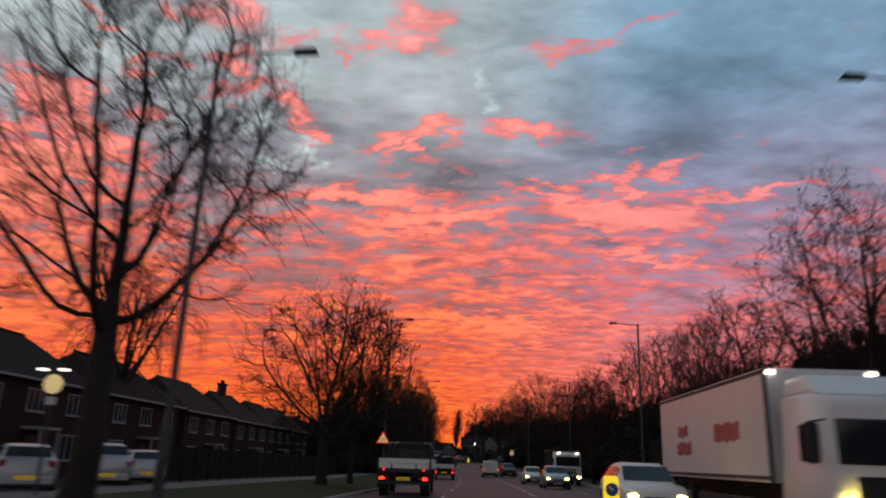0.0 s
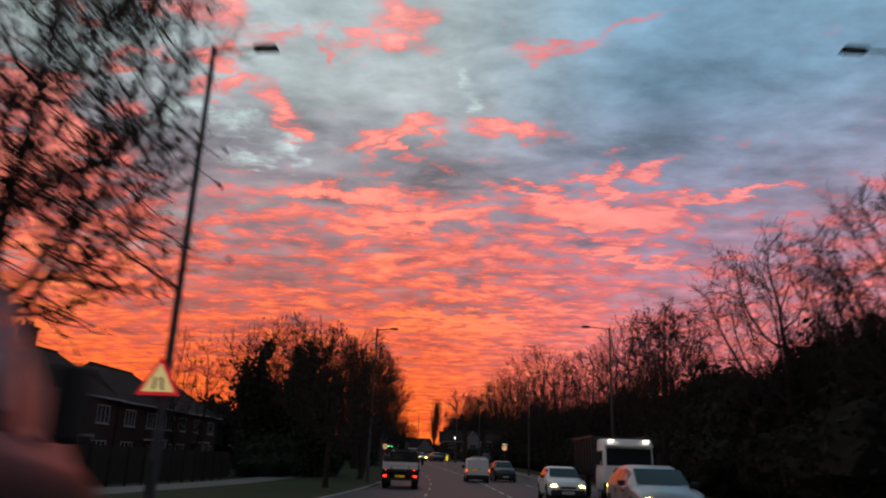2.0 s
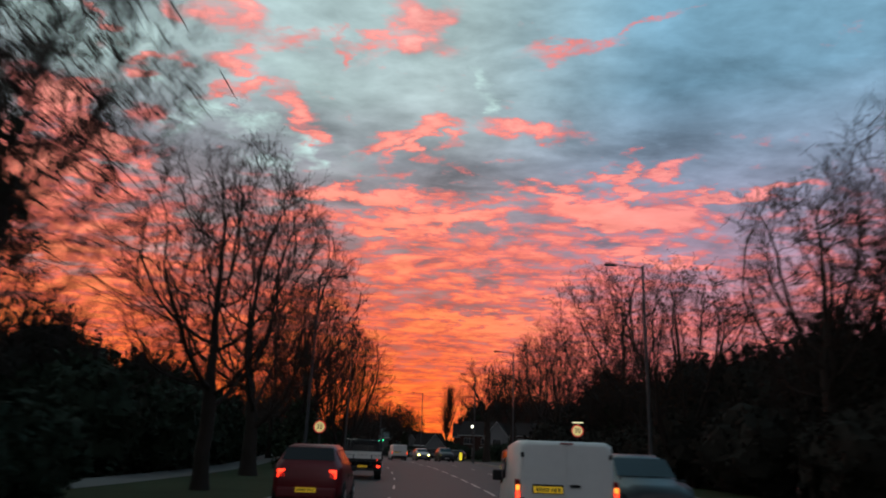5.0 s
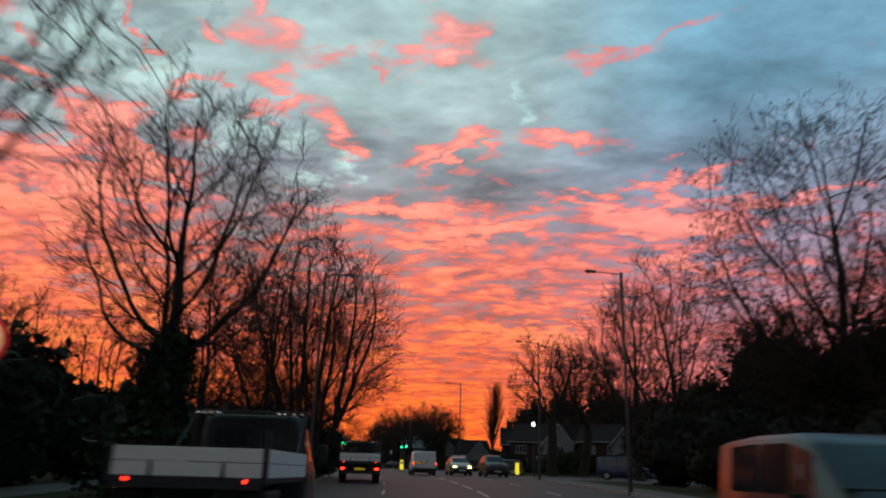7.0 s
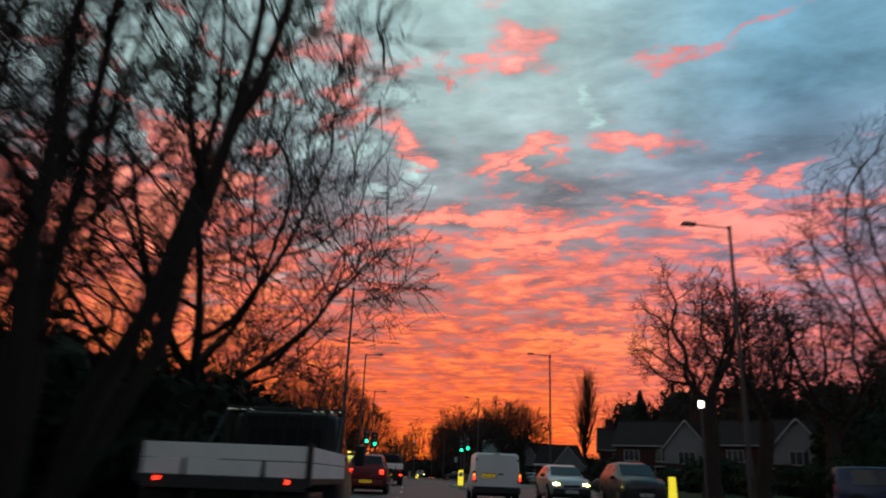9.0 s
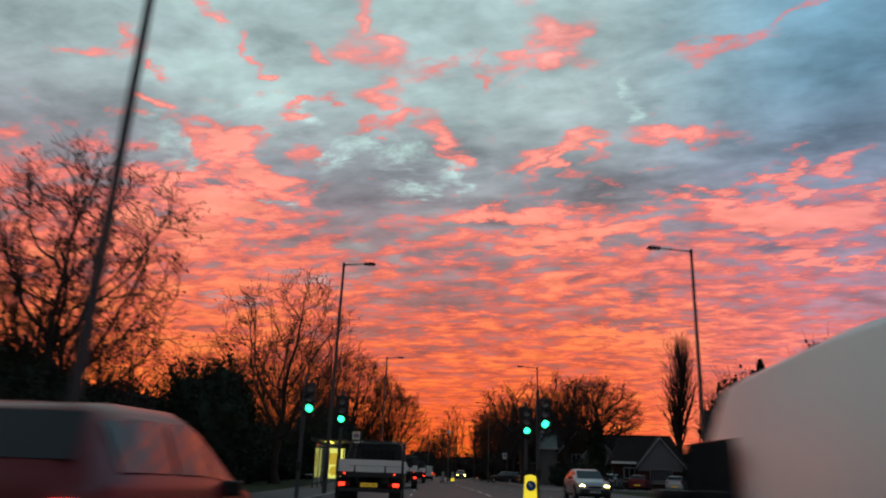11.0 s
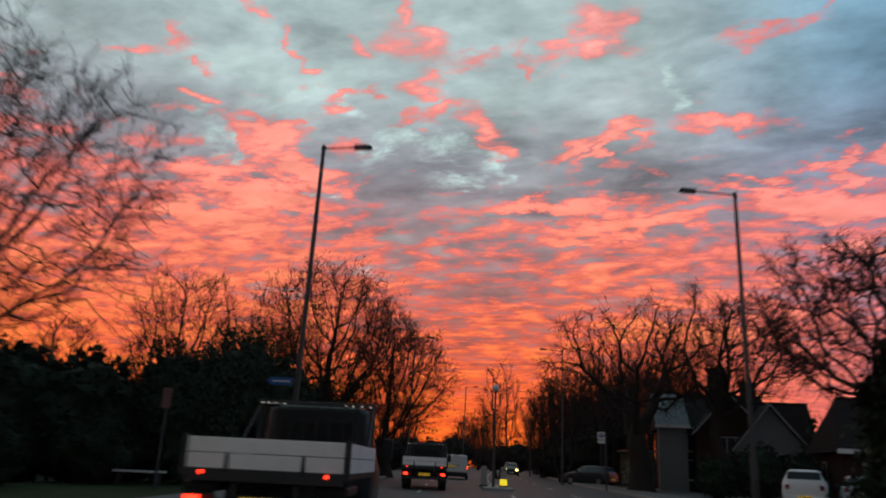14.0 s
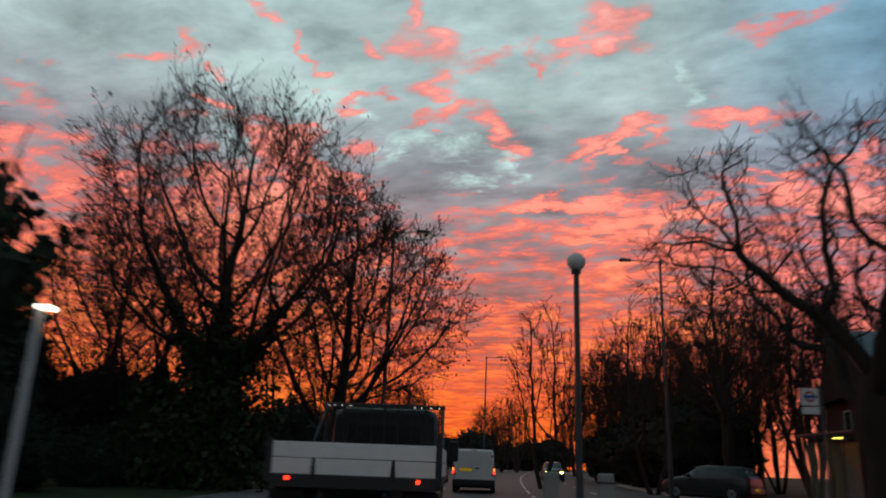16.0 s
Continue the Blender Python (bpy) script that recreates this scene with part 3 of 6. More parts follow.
def grow(seed, height, spread, style, thick=1.0, dense=1.0):
    """Lines and radii of a bare tree, level by level, fitted to a height and a crown radius."""
    rng = np.random.default_rng(seed)
    stems, lean, fork, levels = STYLES[style]
    h = 10.0
    start = np.zeros((stems, 3))
    if stems > 1:
        start[:, :2] = rng.normal(0, 0.25, (stems, 2))
    way = np.zeros((stems, 3))
    way[:, 2] = 1
    way[:, :2] = rng.normal(0, lean, (stems, 2))
    P = limbs(rng, start, unit(way), np.full(stems, h * fork) * rng.uniform(0.85, 1.1, stems), 8, 0.05, 0.05 + lean * 0.2)
    r0 = 0.021 * height * thick * (0.62 if stems > 1 else 1)
    top = 0.62 if fork < 0.5 else 0.3
    Rr = r0 * np.linspace(1, top, 8)[None].repeat(stems, 0)
    if stems == 1:
        Rr[:, 0] *= 1.45
        Rr[:, 1] *= 1.1
    out = [(P, Rr)]
    for lv, (kids, ang, sd, ratio, pull, wander) in enumerate(levels):
        k = max(2, int(round(kids * (dense if lv else 1))))
        nb, n, _ = P.shape
        lens = np.linalg.norm(P[:, 1:] - P[:, :-1], axis=2).sum(1)
        lo = (0.62 if fork < 0.5 else 0.25) if lv == 0 else 0.22
        fr = lo + (1 - lo) * (np.arange(k)[None] + rng.uniform(0.1, 0.9, (nb, k))) / k
        fr[:, -1] = 0.985
        pos = fr * (n - 1)
        i0 = np.clip(pos.astype(int), 0, n - 2)
        w = (pos - i0)[..., None]
        rows = np.arange(nb)[:, None]
        S = P[rows, i0] * (1 - w) + P[rows, i0 + 1] * w
        D = unit(P[rows, i0 + 1] - P[rows, i0])
        rs = Rr[rows, i0] * (1 - w[..., 0]) + Rr[rows, i0 + 1] * w[..., 0]
        a = np.radians(rng.normal(ang, sd, (nb, k)))
        a[:, -1] *= 0.4
        spin = rng.uniform(0, 2 * np.pi, (nb, 1)) + np.arange(k)[None] * 2.4 + rng.normal(0, 0.4, (nb, k))
        ref = np.where(np.abs(D[..., 2:3]) > 0.9, np.array([1.0, 0, 0]), np.array([0, 0, 1.0]))
        e1 = unit(np.cross(D, np.broadcast_to(ref, D.shape)))
        e2 = np.cross(D, e1)
        W = D * np.cos(a)[..., None] + (e1 * np.cos(spin)[..., None] + e2 * np.sin(spin)[..., None]) * np.sin(a)[..., None]
        base = h * (1 - fork) * ratio if (lv == 0 and fork < 0.5) else None
        L = np.full((nb, k), base) if base else lens[:, None] * ratio * np.ones((nb, k))
        L = L * (1.0 if style == "poplar" else (1.15 - 0.45 * (fr - lo) / (1 - lo))) * rng.uniform(0.7, 1.2, (nb, k))
        if style == "poplar" and lv == 0:
            L = L * (1.15 - 0.85 * fr ** 2)
        nn = (8, 6, 5, 3)[min(lv, 3)]
        P = limbs(rng, S.reshape(-1, 3), W.reshape(-1, 3), L.ravel(), nn, pull, wander / math.sqrt(nn) * 1.4)
        rb = np.minimum(rs.ravel() * (0.72, 0.62, 0.6, 0.6)[min(lv, 3)], 10)
        rb = np.maximum(rb, 0.006)
        Rr = rb[:, None] * np.linspace(1, 0.35, nn)[None]
        Rr = np.maximum(Rr, 0.0075)
        out.append((P, Rr))
    tops = np.concatenate([p.reshape(-1, 3) for p, _ in out])
    sz = height / np.percentile(tops[:, 2], 98.8 if style == "poplar" else 97)
    sx = spread / np.percentile(np.hypot(tops[:, 0], tops[:, 1]), 93)
    f = np.array([sx, sx, sz])
    mid = np.array([0, 0, height * 0.52])
    ax = np.array([spread, spread, height * 0.48])
    res = []
    for lv, (p, r) in enumerate(out):
        p = p * f
        if lv and style != "poplar":
            k = np.linalg.norm((p - mid) / ax, axis=-1, keepdims=True)
            edge = 0.26 + rng.uniform(-0.04, 0.10, (len(p), 1, 1))
            kk = 0.74 + edge * np.tanh((k - 0.74) / 0.34)
            p = np.where(k > 0.74, mid + (p - mid) * kk / np.maximum(k, 1e-6), p)
        p[..., 2] = np.maximum(p[..., 2], -0.05)
        res.append((p, r))
    return res


# crowns that fill a volume: stems, height of the fork, where the crown starts, where it is widest (shares of the height),
# points to reach, step and reach in metres, pull upwards, wander, twigs
CROWNS = {
    "fan": (1, 0.16, 0.24, 0.60, 1000, 0.36, 0.58, 0.12, 0.13, 1350),
    "broad": (1, 0.13, 0.18, 0.54, 1050, 0.38, 0.60, 0.08, 0.14, 1500),
    "oak": (1, 0.30, 0.36, 0.64, 640, 0.44, 0.70, 0.02, 0.38, 1400),
    "stems": (8, 0.26, 0.14, 0.60, 900, 0.36, 0.58, 0.14, 0.11, 1400),
    "columns": (3, 0.42, 0.24, 0.62, 1300, 0.40, 0.58, 0.10, 0.18, 1900),
    "sapling": (4, 0.34, 0.14, 0.60, 380, 0.42, 0.62, 0.36, 0.07, 900),
    "slim": (2, 0.22, 0.14, 0.50, 450, 0.36, 0.6, 0.25, 0.16, 700),
}


def reach_out(rng, A, P0, par0, D0, step, kill, pull, wander, rounds=90):
    """Grows a branching line set from P0 towards all the points A."""
    cap = 5000
    P = np.zeros((cap, 3))
    D = np.zeros((cap, 3))
    par = np.full(cap, -1)
    kids = np.zeros(cap, int)
    n = len(P0)
    P[:n], D[:n], par[:n] = P0, D0, par0
    d = np.linalg.norm(A[:, None] - P[None, :n], axis=2)
    near, nd_ = d.argmin(1), d.min(1)
    alive = nd_ > kill
    for _ in range(rounds):
        ok = alive & (kids[near] < 3)
        if not ok.any() or n > cap - 900:
            break
        acc = np.zeros((n, 3))
        np.add.at(acc, near[ok], unit(A[ok] - P[near[ok]]))
        ids = np.nonzero(np.abs(acc).sum(1) > 1e-9)[0]
        w = unit(unit(acc[ids]) + D[ids] * 0.35 + rng.normal(0, wander, (len(ids), 3)) + np.array([0, 0, pull]))
        m = len(ids)
        P[n:n + m] = P[ids] + w * step
        D[n:n + m] = w
        par[n:n + m] = ids
        kids[ids] += 1
        j = np.nonzero(alive)[0]
        dn = np.linalg.norm(A[j][:, None] - P[None, n:n + m], axis=2)
        b = dn.min(1)
        better = b < nd_[j]
        near[j[better]] = n + dn.argmin(1)[better]
        nd_[j[better]] = b[better]
        alive &= nd_ > kill
        n += m
    return P[:n], D[:n], par[:n]


def crown_tree(seed, height, spread, style, thick=1.0, dense=1.0):
    """Groups of bars (points, radii) of a bare tree: stout ones, fine ones; and its nodes with radii."""
    rng = np.random.default_rng(seed)
    stems, fork, low, wide, count, step, kill, pull, wander, twigs = CROWNS[style]
    size = math.sqrt(height / 14.0 * spread / 5.5)
    step, kill = step * size, kill * size
    # points to reach, thicker towards the outside, on a lumpy dome
    n = int(count * dense)
    u = unit(rng.normal(0, 1, (n * 2, 3)))
    k = rng.uniform(0, 1, (n * 2, 1)) ** (1 / 3.4)
    lump = 0.94 + 0.12 * np.sin(u[:, :1] * 5 + seed) * np.cos(u[:, 1:2] * 4.3 + seed * 2) + 0.07 * np.sin(u[:, 2:] * 7 + u[:, :1] * 6 + seed)
    q = u * k * lump
    zc = height * wide
    A = np.empty_like(q)
    A[:, :2] = q[:, :2] * spread
    A[:, 2] = zc + np.where(q[:, 2] > 0, q[:, 2] * (height - zc) * 0.95, q[:, 2] * (zc - height * low))
    A = A[:n]
    # trunk or stems
    P0, D0, par0 = [], [], []
    for s in range(stems):
        a = s * 2 * math.pi / stems + rng.uniform(-0.4, 0.4)
        if style == "columns":
            p = np.array([(-2.0, 0.2, 2.0)[s], rng.uniform(-0.6, 0.6), 0.0])
            d = unit(np.array([(-0.26, 0.02, 0.06)[s], 0, 1.0]))
        elif stems > 1:
            p = np.array([math.cos(a), math.sin(a), 0]) * 0.06 * spread
            d = unit(np.array([math.cos(a) * 0.3, math.sin(a) * 0.3, 1.0]))
        else:
            p, d = np.zeros(3), unit(np.array([rng.normal(0, 0.05), rng.normal(0, 0.05), 1.0]))
        last = -1
        for i in range(max(2, int(height * fork / step))):
            P0.append(p.copy()), D0.append(d.copy()), par0.append(last)
            last = len(P0) - 1
            d = unit(d + rng.normal(0, 0.05 + wander * (0.06 if style == "oak" else 0.2), 3) + np.array([0, 0, 0.04]))
            p = p + d * step
    P, D, par = reach_out(rng, A, np.array(P0), np.array(par0), np.array(D0), step, kill, pull, wander)
    N = len(P)
    tips = np.zeros(N)
    has = np.zeros(N, bool)
    has[par[par >= 0]] = True
    tips[~has] = 1
    for i in range(N - 1, -1, -1):
        if par[i] >= 0:
            tips[par[i]] += tips[i]
    r0 = 0.021 * height * thick * (0.66 if stems > 1 else 1)
    rt = 0.026 if style == "oak" else 0.015
    R = rt * tips ** (math.log(r0 / rt) / math.log(max(tips.max(), 3)))
    R = R * (1 + (0.5 if stems == 1 else 0.25) * np.exp(-P[:, 2] / (0.04 * height)))
    # lines along the stoutest child
    best = np.full(N, -1)
    for i in range(N - 1, -1, -1):
        p = par[i]
        if p >= 0 and (best[p] < 0 or tips[i] > tips[best[p]]):
            best[p] = i
    groups = {}
    for i in range(N):
        if par[i] < 0 or best[par[i]] != i:
            c = [par[i]] if par[i] >= 0 else []
            j = i
            while j >= 0:
                c.append(j)
                j = best[j]
            if len(c) < 2:
                continue
            m = 18 if len(c) > 12 else (8 if len(c) > 5 else 4)
            f = np.linspace(0, len(c) - 1.0001, m)
            i0 = f.astype(int)
            w = (f - i0)[:, None]
            c = np.array(c)
            pts = P[c[i0]] * (1 - w) + P[c[i0 + 1]] * w
            rr = R[c].copy()
            if par[i] >= 0:
                rr[0] = min(rr[0], rr[1] * 1.15)
            rad = rr[i0] * (1 - w[:, 0]) + rr[i0 + 1] * w[:, 0]
            groups.setdefault((m, rad[0] > 0.05), []).append((pts, rad))
    stout = [(np.array([g[0] for g in v]), np.array([g[1] for g in v])) for (m, big), v in groups.items() if big]
    fine = [(np.array([g[0] for g in v]), np.array([g[1] for g in v])) for (m, big), v in groups.items() if not big]
    # twigs
    ids = np.nonzero((tips <= 5) & (P[:, 2] > height * low * 0.8))[0]
    n1 = int(twigs * dense)
    i = ids[rng.integers(0, len(ids), n1)]
    out = unit((P[i] - np.array([0, 0, zc])) / np.array([spread, spread, height * 0.5]))
    W = unit(D[i] * 0.6 + rng.normal(0, 0.55, (n1, 3)) + out * 0.35 + np.array([0, 0, {"oak": 0.05, "sapling": 0.75}.get(style, 0.15)]))
    bend = 0.42 if style == "oak" else 0.13
    T1 = limbs(rng, P[i], W, rng.uniform(0.45, 1.1, n1) * size * (0.8 if style == "oak" else 1.0), 3, 0.05, bend)
    fine.append((T1, np.full((n1, 1), 0.015 if style == "oak" else 0.0115) * np.linspace(1, 0.75, 3)[None]))
    n2 = int(n1 * 2.6)
    j = rng.integers(0, n1, n2)
    e = rng.integers(1, 3, n2)
    W = unit(unit(T1[j, e] - T1[j, e - 1]) + rng.normal(0, 0.6, (n2, 3)) + np.array([0, 0, 0.12]))
    T2 = limbs(rng, T1[j, e], W, rng.uniform(0.25, 0.7, n2) * size, 2, 0.04, bend)
    fine.append((T2, np.full((n2, 2), 0.010 if style == "oak" else 0.0085)))
    return stout, fine, P, R, T2


def leaf_quads(rng, C, size):
    """Small leaves with random turns at the points C."""
    n = len(C)
    a = unit(rng.normal(0, 1, (n, 3)))
    b = unit(np.cross(a, rng.normal(0, 1, (n, 3))))
    s = size * rng.uniform(0.6, 1.3, (n, 1))
    V = np.stack([C - a * s, C + b * s * 0.55, C + a * s, C - b * s * 0.55], 1).reshape(-1, 3)
    return V, np.arange(n * 4).reshape(n, 4)


def join(groups, k):
    vs, qs, n = [], [], 0
    for p, r in groups:
        V, F = tubes(p, r, k)
        vs.append(V)
        qs.append(F + n)
        n += len(V)
    return np.concatenate(vs), np.concatenate(qs)


def tree_parts(seed, height, spread, style, thick=1.0, dense=1.0, leaves=0, ivy=0.0):
    rng = np.random.default_rng(seed + 77)
    if style in CROWNS:
        stout, fine, nodes, R, ends = crown_tree(seed, height, spread, style, thick, dense)
        ends = ends[:, 1:].reshape(-1, 3)
    else:
        lv = grow(seed, height, spread, style, thick, dense)
        stout, fine = lv[:2], lv[2:]
        nodes, R = lv[0][0].reshape(-1, 3), lv[0][1].ravel()
        ends = lv[-1][0][:, 1:].reshape(-1, 3)
    parts = [("trunk", fast_mesh("trunk", *join(stout, 7), "bark"), ""),
             ("crown", fast_mesh("crown", *join(fine, 3), "twig"), "")]
    if leaves:
        C = ends[rng.integers(0, len(ends), leaves)] + rng.normal(0, 0.05, (leaves, 3))
        parts.append(("leaves", fast_mesh("leaves", *leaf_quads(rng, C, 0.075), "deadleaf"), "last brown leaves still hanging on the twigs"))
    if ivy:
        wide = style == "columns"
        keep = (nodes[:, 2] < height * ivy) & (R > (0.045 if wide else 0.10))
        pts, rr = nodes[keep], R[keep]
        wid = ((rr * 1.5 + 0.42) if wide else (rr * 1.15 + 0.15)) * np.clip(1.3 - 0.7 * pts[:, 2] / (height * ivy), 0.3, 2)
        k = 30000 if wide else 13000
        i = rng.choice(len(pts), k, p=wid ** 2 / (wid ** 2).sum())
        lump = 1 + 0.35 * np.sin(pts[i, 2] * 2.3 + pts[i, 0] * 3)
        C = pts[i] + rng.normal(0, 1, (k, 3)) * (wid[i] * lump)[:, None] * np.array([0.8, 0.8, 1.0])
        C = C[C[:, 2] > 0.02]
        parts.append(("ivy", fast_mesh("ivy", *leaf_quads(rng, C, 0.22 if wide else 0.16), "ivy"), "dense dark green ivy round the trunk and limbs"))
    return parts


def plant(x, y, parts, turn=0.0, scale=1.0, tall=1.0, label="", category="tree", group="", name="tree", sink=0.05):
    root = thing(name, pose(x, y, gz(y) - sink, 0, 0, turn), label, category, group)
    root.scale = (scale, scale, scale * tall)
    for nm, me, lb in parts:
        o = new(nm, me)
        o.parent = root
        if lb:
            o["label"] = lb
    return root


BARE = "bare winter tree with dark branching twigs"
ROADSIDE = "bare roadside trees"
# x, y, height, crown radius, style, seed, leaves, ivy, thickness, density, label
SINGLE = [
    (-9.0, 16.8, 14.5, 4.5, "fan", 11, 0, 0, 1.0, 1.0, "tall bare street tree forking low, on the verge"),
    (-24.5, 49, 16, 5.5, "weep", 12, 700, 0, 0.8, 1.0, "bare tree with hanging twigs behind the houses"),
    (-7.9, 38.3, 10.6, 4.8, "broad", 13, 300, 0, 1.1, 0.75, "wide bare street tree on the grass verge"),
    (-7.0, 41.8, 10.4, 2.8, "fan", 14, 1300, 0, 0.7, 0.9, "slender street tree with brown leaves clinging to it"),
    (-13.5, 90.4, 12.8, 5.6, "columns", 15, 1500, 0.84, 1.1, 1.1, "large tree smothered in dark ivy with bare twigs on top"),
    (-6.6, 69.3, 8.0, 2.9, "fan", 76, 1500, 0, 0.8, 0.8, "small street tree with brown leaves clinging to its rounded top"),
    (-7.2, 86.5, 10.0, 3.2, "fan", 16, 0, 0, 0.8, 1.0, BARE),
    (-9.2, 103, 13.0, 4.0, "broad", 17, 0, 0, 0.9, 1.0, BARE),
    (-22, 91, 11.5, 3.0, "slim", 18, 300, 0, 0.7, 1.0, "thin birch-like bare tree behind the houses"),
    (-11.6, 116, 15.5, 5.6, "broad", 19, 0, 0, 1.1, 1.0, "tall bare tree leaning over the verge"),
    (-12.4, 130.5, 13.6, 4.2, "fan", 20, 0, 0.34, 1.1, 1.0, BARE),
    (-15.6, 147.6, 12.6, 4.4, "broad", 21, 0, 0, 0.9, 0.65, "tall bare tree with a fanned crown"),
    (-12.8, 147.0, 13.8, 4.4, "stems", 22, 0, 0, 0.85, 1.15, "dense bare tree with many stems from the ground"),
    (-20.5, 151.0, 14.0, 4.4, "fan", 71, 0, 0, 0.75, 0.75, BARE),
    (-15.8, 155.5, 12.4, 6.4, "broad", 23, 600, 0, 1.05, 1.1, "wide dense bare tree with long low branches"),
    (-30.0, 186, 12.0, 4.2, "broad", 24, 1500, 0, 0.9, 1.0, BARE),
    (-32.6, 207.8, 13.0, 5.1, "broad", 25, 300, 0, 1.0, 0.85, "bare tree with long low branches beside the bus shelter"),
    (-37.5, 217.5, 11.5, 4.2, "fan", 26, 0, 0, 0.8, 1.0, BARE),
    (-46.1, 253.3, 15.4, 6.2, "fan", 27, 4200, 0.42, 1.9, 1.8, "large rounded bare tree with ivy on its forked trunk"),
    (-42.5, 256.6, 12.6, 4.3, "broad", 28, 3600, 0, 1.35, 1.5, "round-headed tree keeping some brown leaves"),
    (-50.5, 243, 12.5, 4.0, "fan", 29, 0, 0.3, 0.8, 1.0, BARE),
    (-50.6, 255.5, 11.5, 3.8, "fan", 73, 0, 0.4, 0.9, 1.0, "bare tree with an ivy-clad trunk"),
    (-56, 258, 13.5, 4.5, "fan", 30, 0, 0, 0.8, 1.0, BARE),
    (15.6, 30, 13.4, 4.8, "fan", 41, 900, 0.25, 1.0, 1.1, "bare tree above the dark roadside thicket"),
    (16.6, 48.5, 13.2, 4.6, "broad", 42, 0, 0.25, 1.0, 1.1, "bare tree above the dark roadside thicket"),
    (16.6, 69.5, 14.2, 4.4, "fan", 43, 0, 0, 0.9, 1.1, "tall bare tree above the dark roadside thicket"),
    (17.4, 60.0, 13.6, 3.8, "fan", 75, 0, 0.2, 0.9, 1.0, "bare tree above the dark roadside thicket"),
    (10.6, 70.3, 10.4, 2.3, "fan", 44, 2600, 0, 0.7, 0.8, "small tree with clumps of dark leaves clinging to it"),
    (19.2, 104, 17.2, 7.0, "broad", 45, 600, 0, 1.0, 1.15, "tall bare tree above the dark roadside thicket"),
    (13.2, 107, 13.6, 3.6, "fan", 77, 0, 0, 0.8, 1.0, "tall bare tree above the dark roadside thicket"),
    (14.6, 95, 13.4, 3.6, "slim", 78, 0, 0, 0.8, 1.2, "tall bare tree above the dark roadside thicket"),
    (11.6, 122.5, 13.6, 5.2, "stems", 74, 3400, 0, 0.9, 1.1, "dense tree with dark leaves clinging to it beside the road"),
    (11.8, 142.5, 18.8, 6.4, "broad", 46, 3200, 0.3, 1.0, 1.1, "large tree with sparse dark leaves beside the road"),
    (8.2, 161, 16.0, 5.2, "fan", 47, 0, 0, 0.9, 1.0, "tall bare tree at the corner of the side road"),
    (1.0, 187, 15.0, 5.0, "oak", 48, 0, 0, 1.5, 1.0, "gnarled bare oak on the green"),
    (4.4, 190.5, 14.6, 4.6, "oak", 49, 0, 0, 1.5, 1.0, "gnarled bare oak on the green"),
    (7.4, 171.8, 16.6, 5.4, "fan", 50, 0, 0, 0.9, 1.0, "tall bare tree with rising limbs on the green"),
    (9.4, 193, 14.5, 5.6, "oak", 51, 0, 0, 1.5, 1.0, "gnarled bare oak in front of the houses"),
    (-7.6, 253.4, 16.8, 2.0, "poplar", 52, 0, 0, 0.7, 1.0, "narrow upright bare poplar behind the forecourt"),
    (-15.6, 234, 10.2, 4.6, "oak", 53, 400, 0.55, 0.9, 1.2, "dense bare tree beside the forecourt"),
    (-19.2, 255.5, 13.4, 4.6, "oak", 54, 0, 0, 1.2, 1.0, "gnarled bare oak in front of the brick house"),
    (-24.85, 255, 12.2, 6.8, "oak", 58, 0, 0, 2.5, 0.8, "wide gnarled bare oak beside the footway"),
    (-3.8, 262, 15.0, 1.9, "slim", 79, 0, 0, 0.9, 0.6, "tall thin bare tree beside the poplar"),
    (-38.2, 272, 11.0, 2.2, "slim", 56, 0, 0, 0.8, 1.0, "thin bare tree at the edge of the wood"),
]
for x, y, h, r, style, seed, leaves, ivy, thick, dense, label in SINGLE:
    plant(x, y, tree_parts(seed, h, r, style, thick, dense, leaves, ivy), label=label, group=ROADSIDE)

# woods: a few tree shapes, planted many times
WOOD = [tree_parts(101, 10, 2.4, "sapling", 0.8, 0.8), tree_parts(102, 10, 3.0, "fan", 0.8, 0.4), tree_parts(103, 10, 2.8, "sapling", 0.8, 0.9),
        tree_parts(104, 10, 2.2, "sapling", 0.8, 0.7), tree_parts(105, 10, 2.4, "slim", 0.8, 0.6, leaves=300), tree_parts(106, 10, 2.6, "fan", 0.8, 0.4)]
rw = np.random.default_rng(5)


def wood(n, y0, y1, lat0, lat1, h0, h1, group, label="thin bare tree of the dense roadside wood"):
    for i in range(n):
        y = y0 + (y1 - y0) * (i + rw.uniform(0, 1)) / n
        q = at(y, rw.uniform(lat0, lat1))
        s = rw.uniform(h0, h1) / 10
        plant(q.x, q.y, WOOD[rw.integers(0, len(WOOD))], rw.uniform(0, 360), s, 1.0, label, group=group)


wood(62, -4, 152, 16.0, 25, 8.5, 11.5, "wood beside the road")
wood(10, 100, 180, -24, -15, 8, 12, "trees behind the verge")
wood(8, 186, 232, -22, -13, 8, 11, "trees behind the footway")
wood(5, 244, 262, -34, -20, 8, 12, "trees behind the footway")
wood(40, 266, 322, 8.5, 24, 10.5, 14.0, "wood beyond the oaks")
wood(8, 268, 330, -16, -8, 9, 12, "trees beyond the bend")
wood(14, 330, 420, -20, 20, 10, 13, "distant trees at the bend")
wood(12, 196, 250, 30, 60, 8, 12, "trees behind the houses")
wood(14, 20, 150, -60, -38, 9, 13, "trees behind the terrace")

# dark bushes and thickets


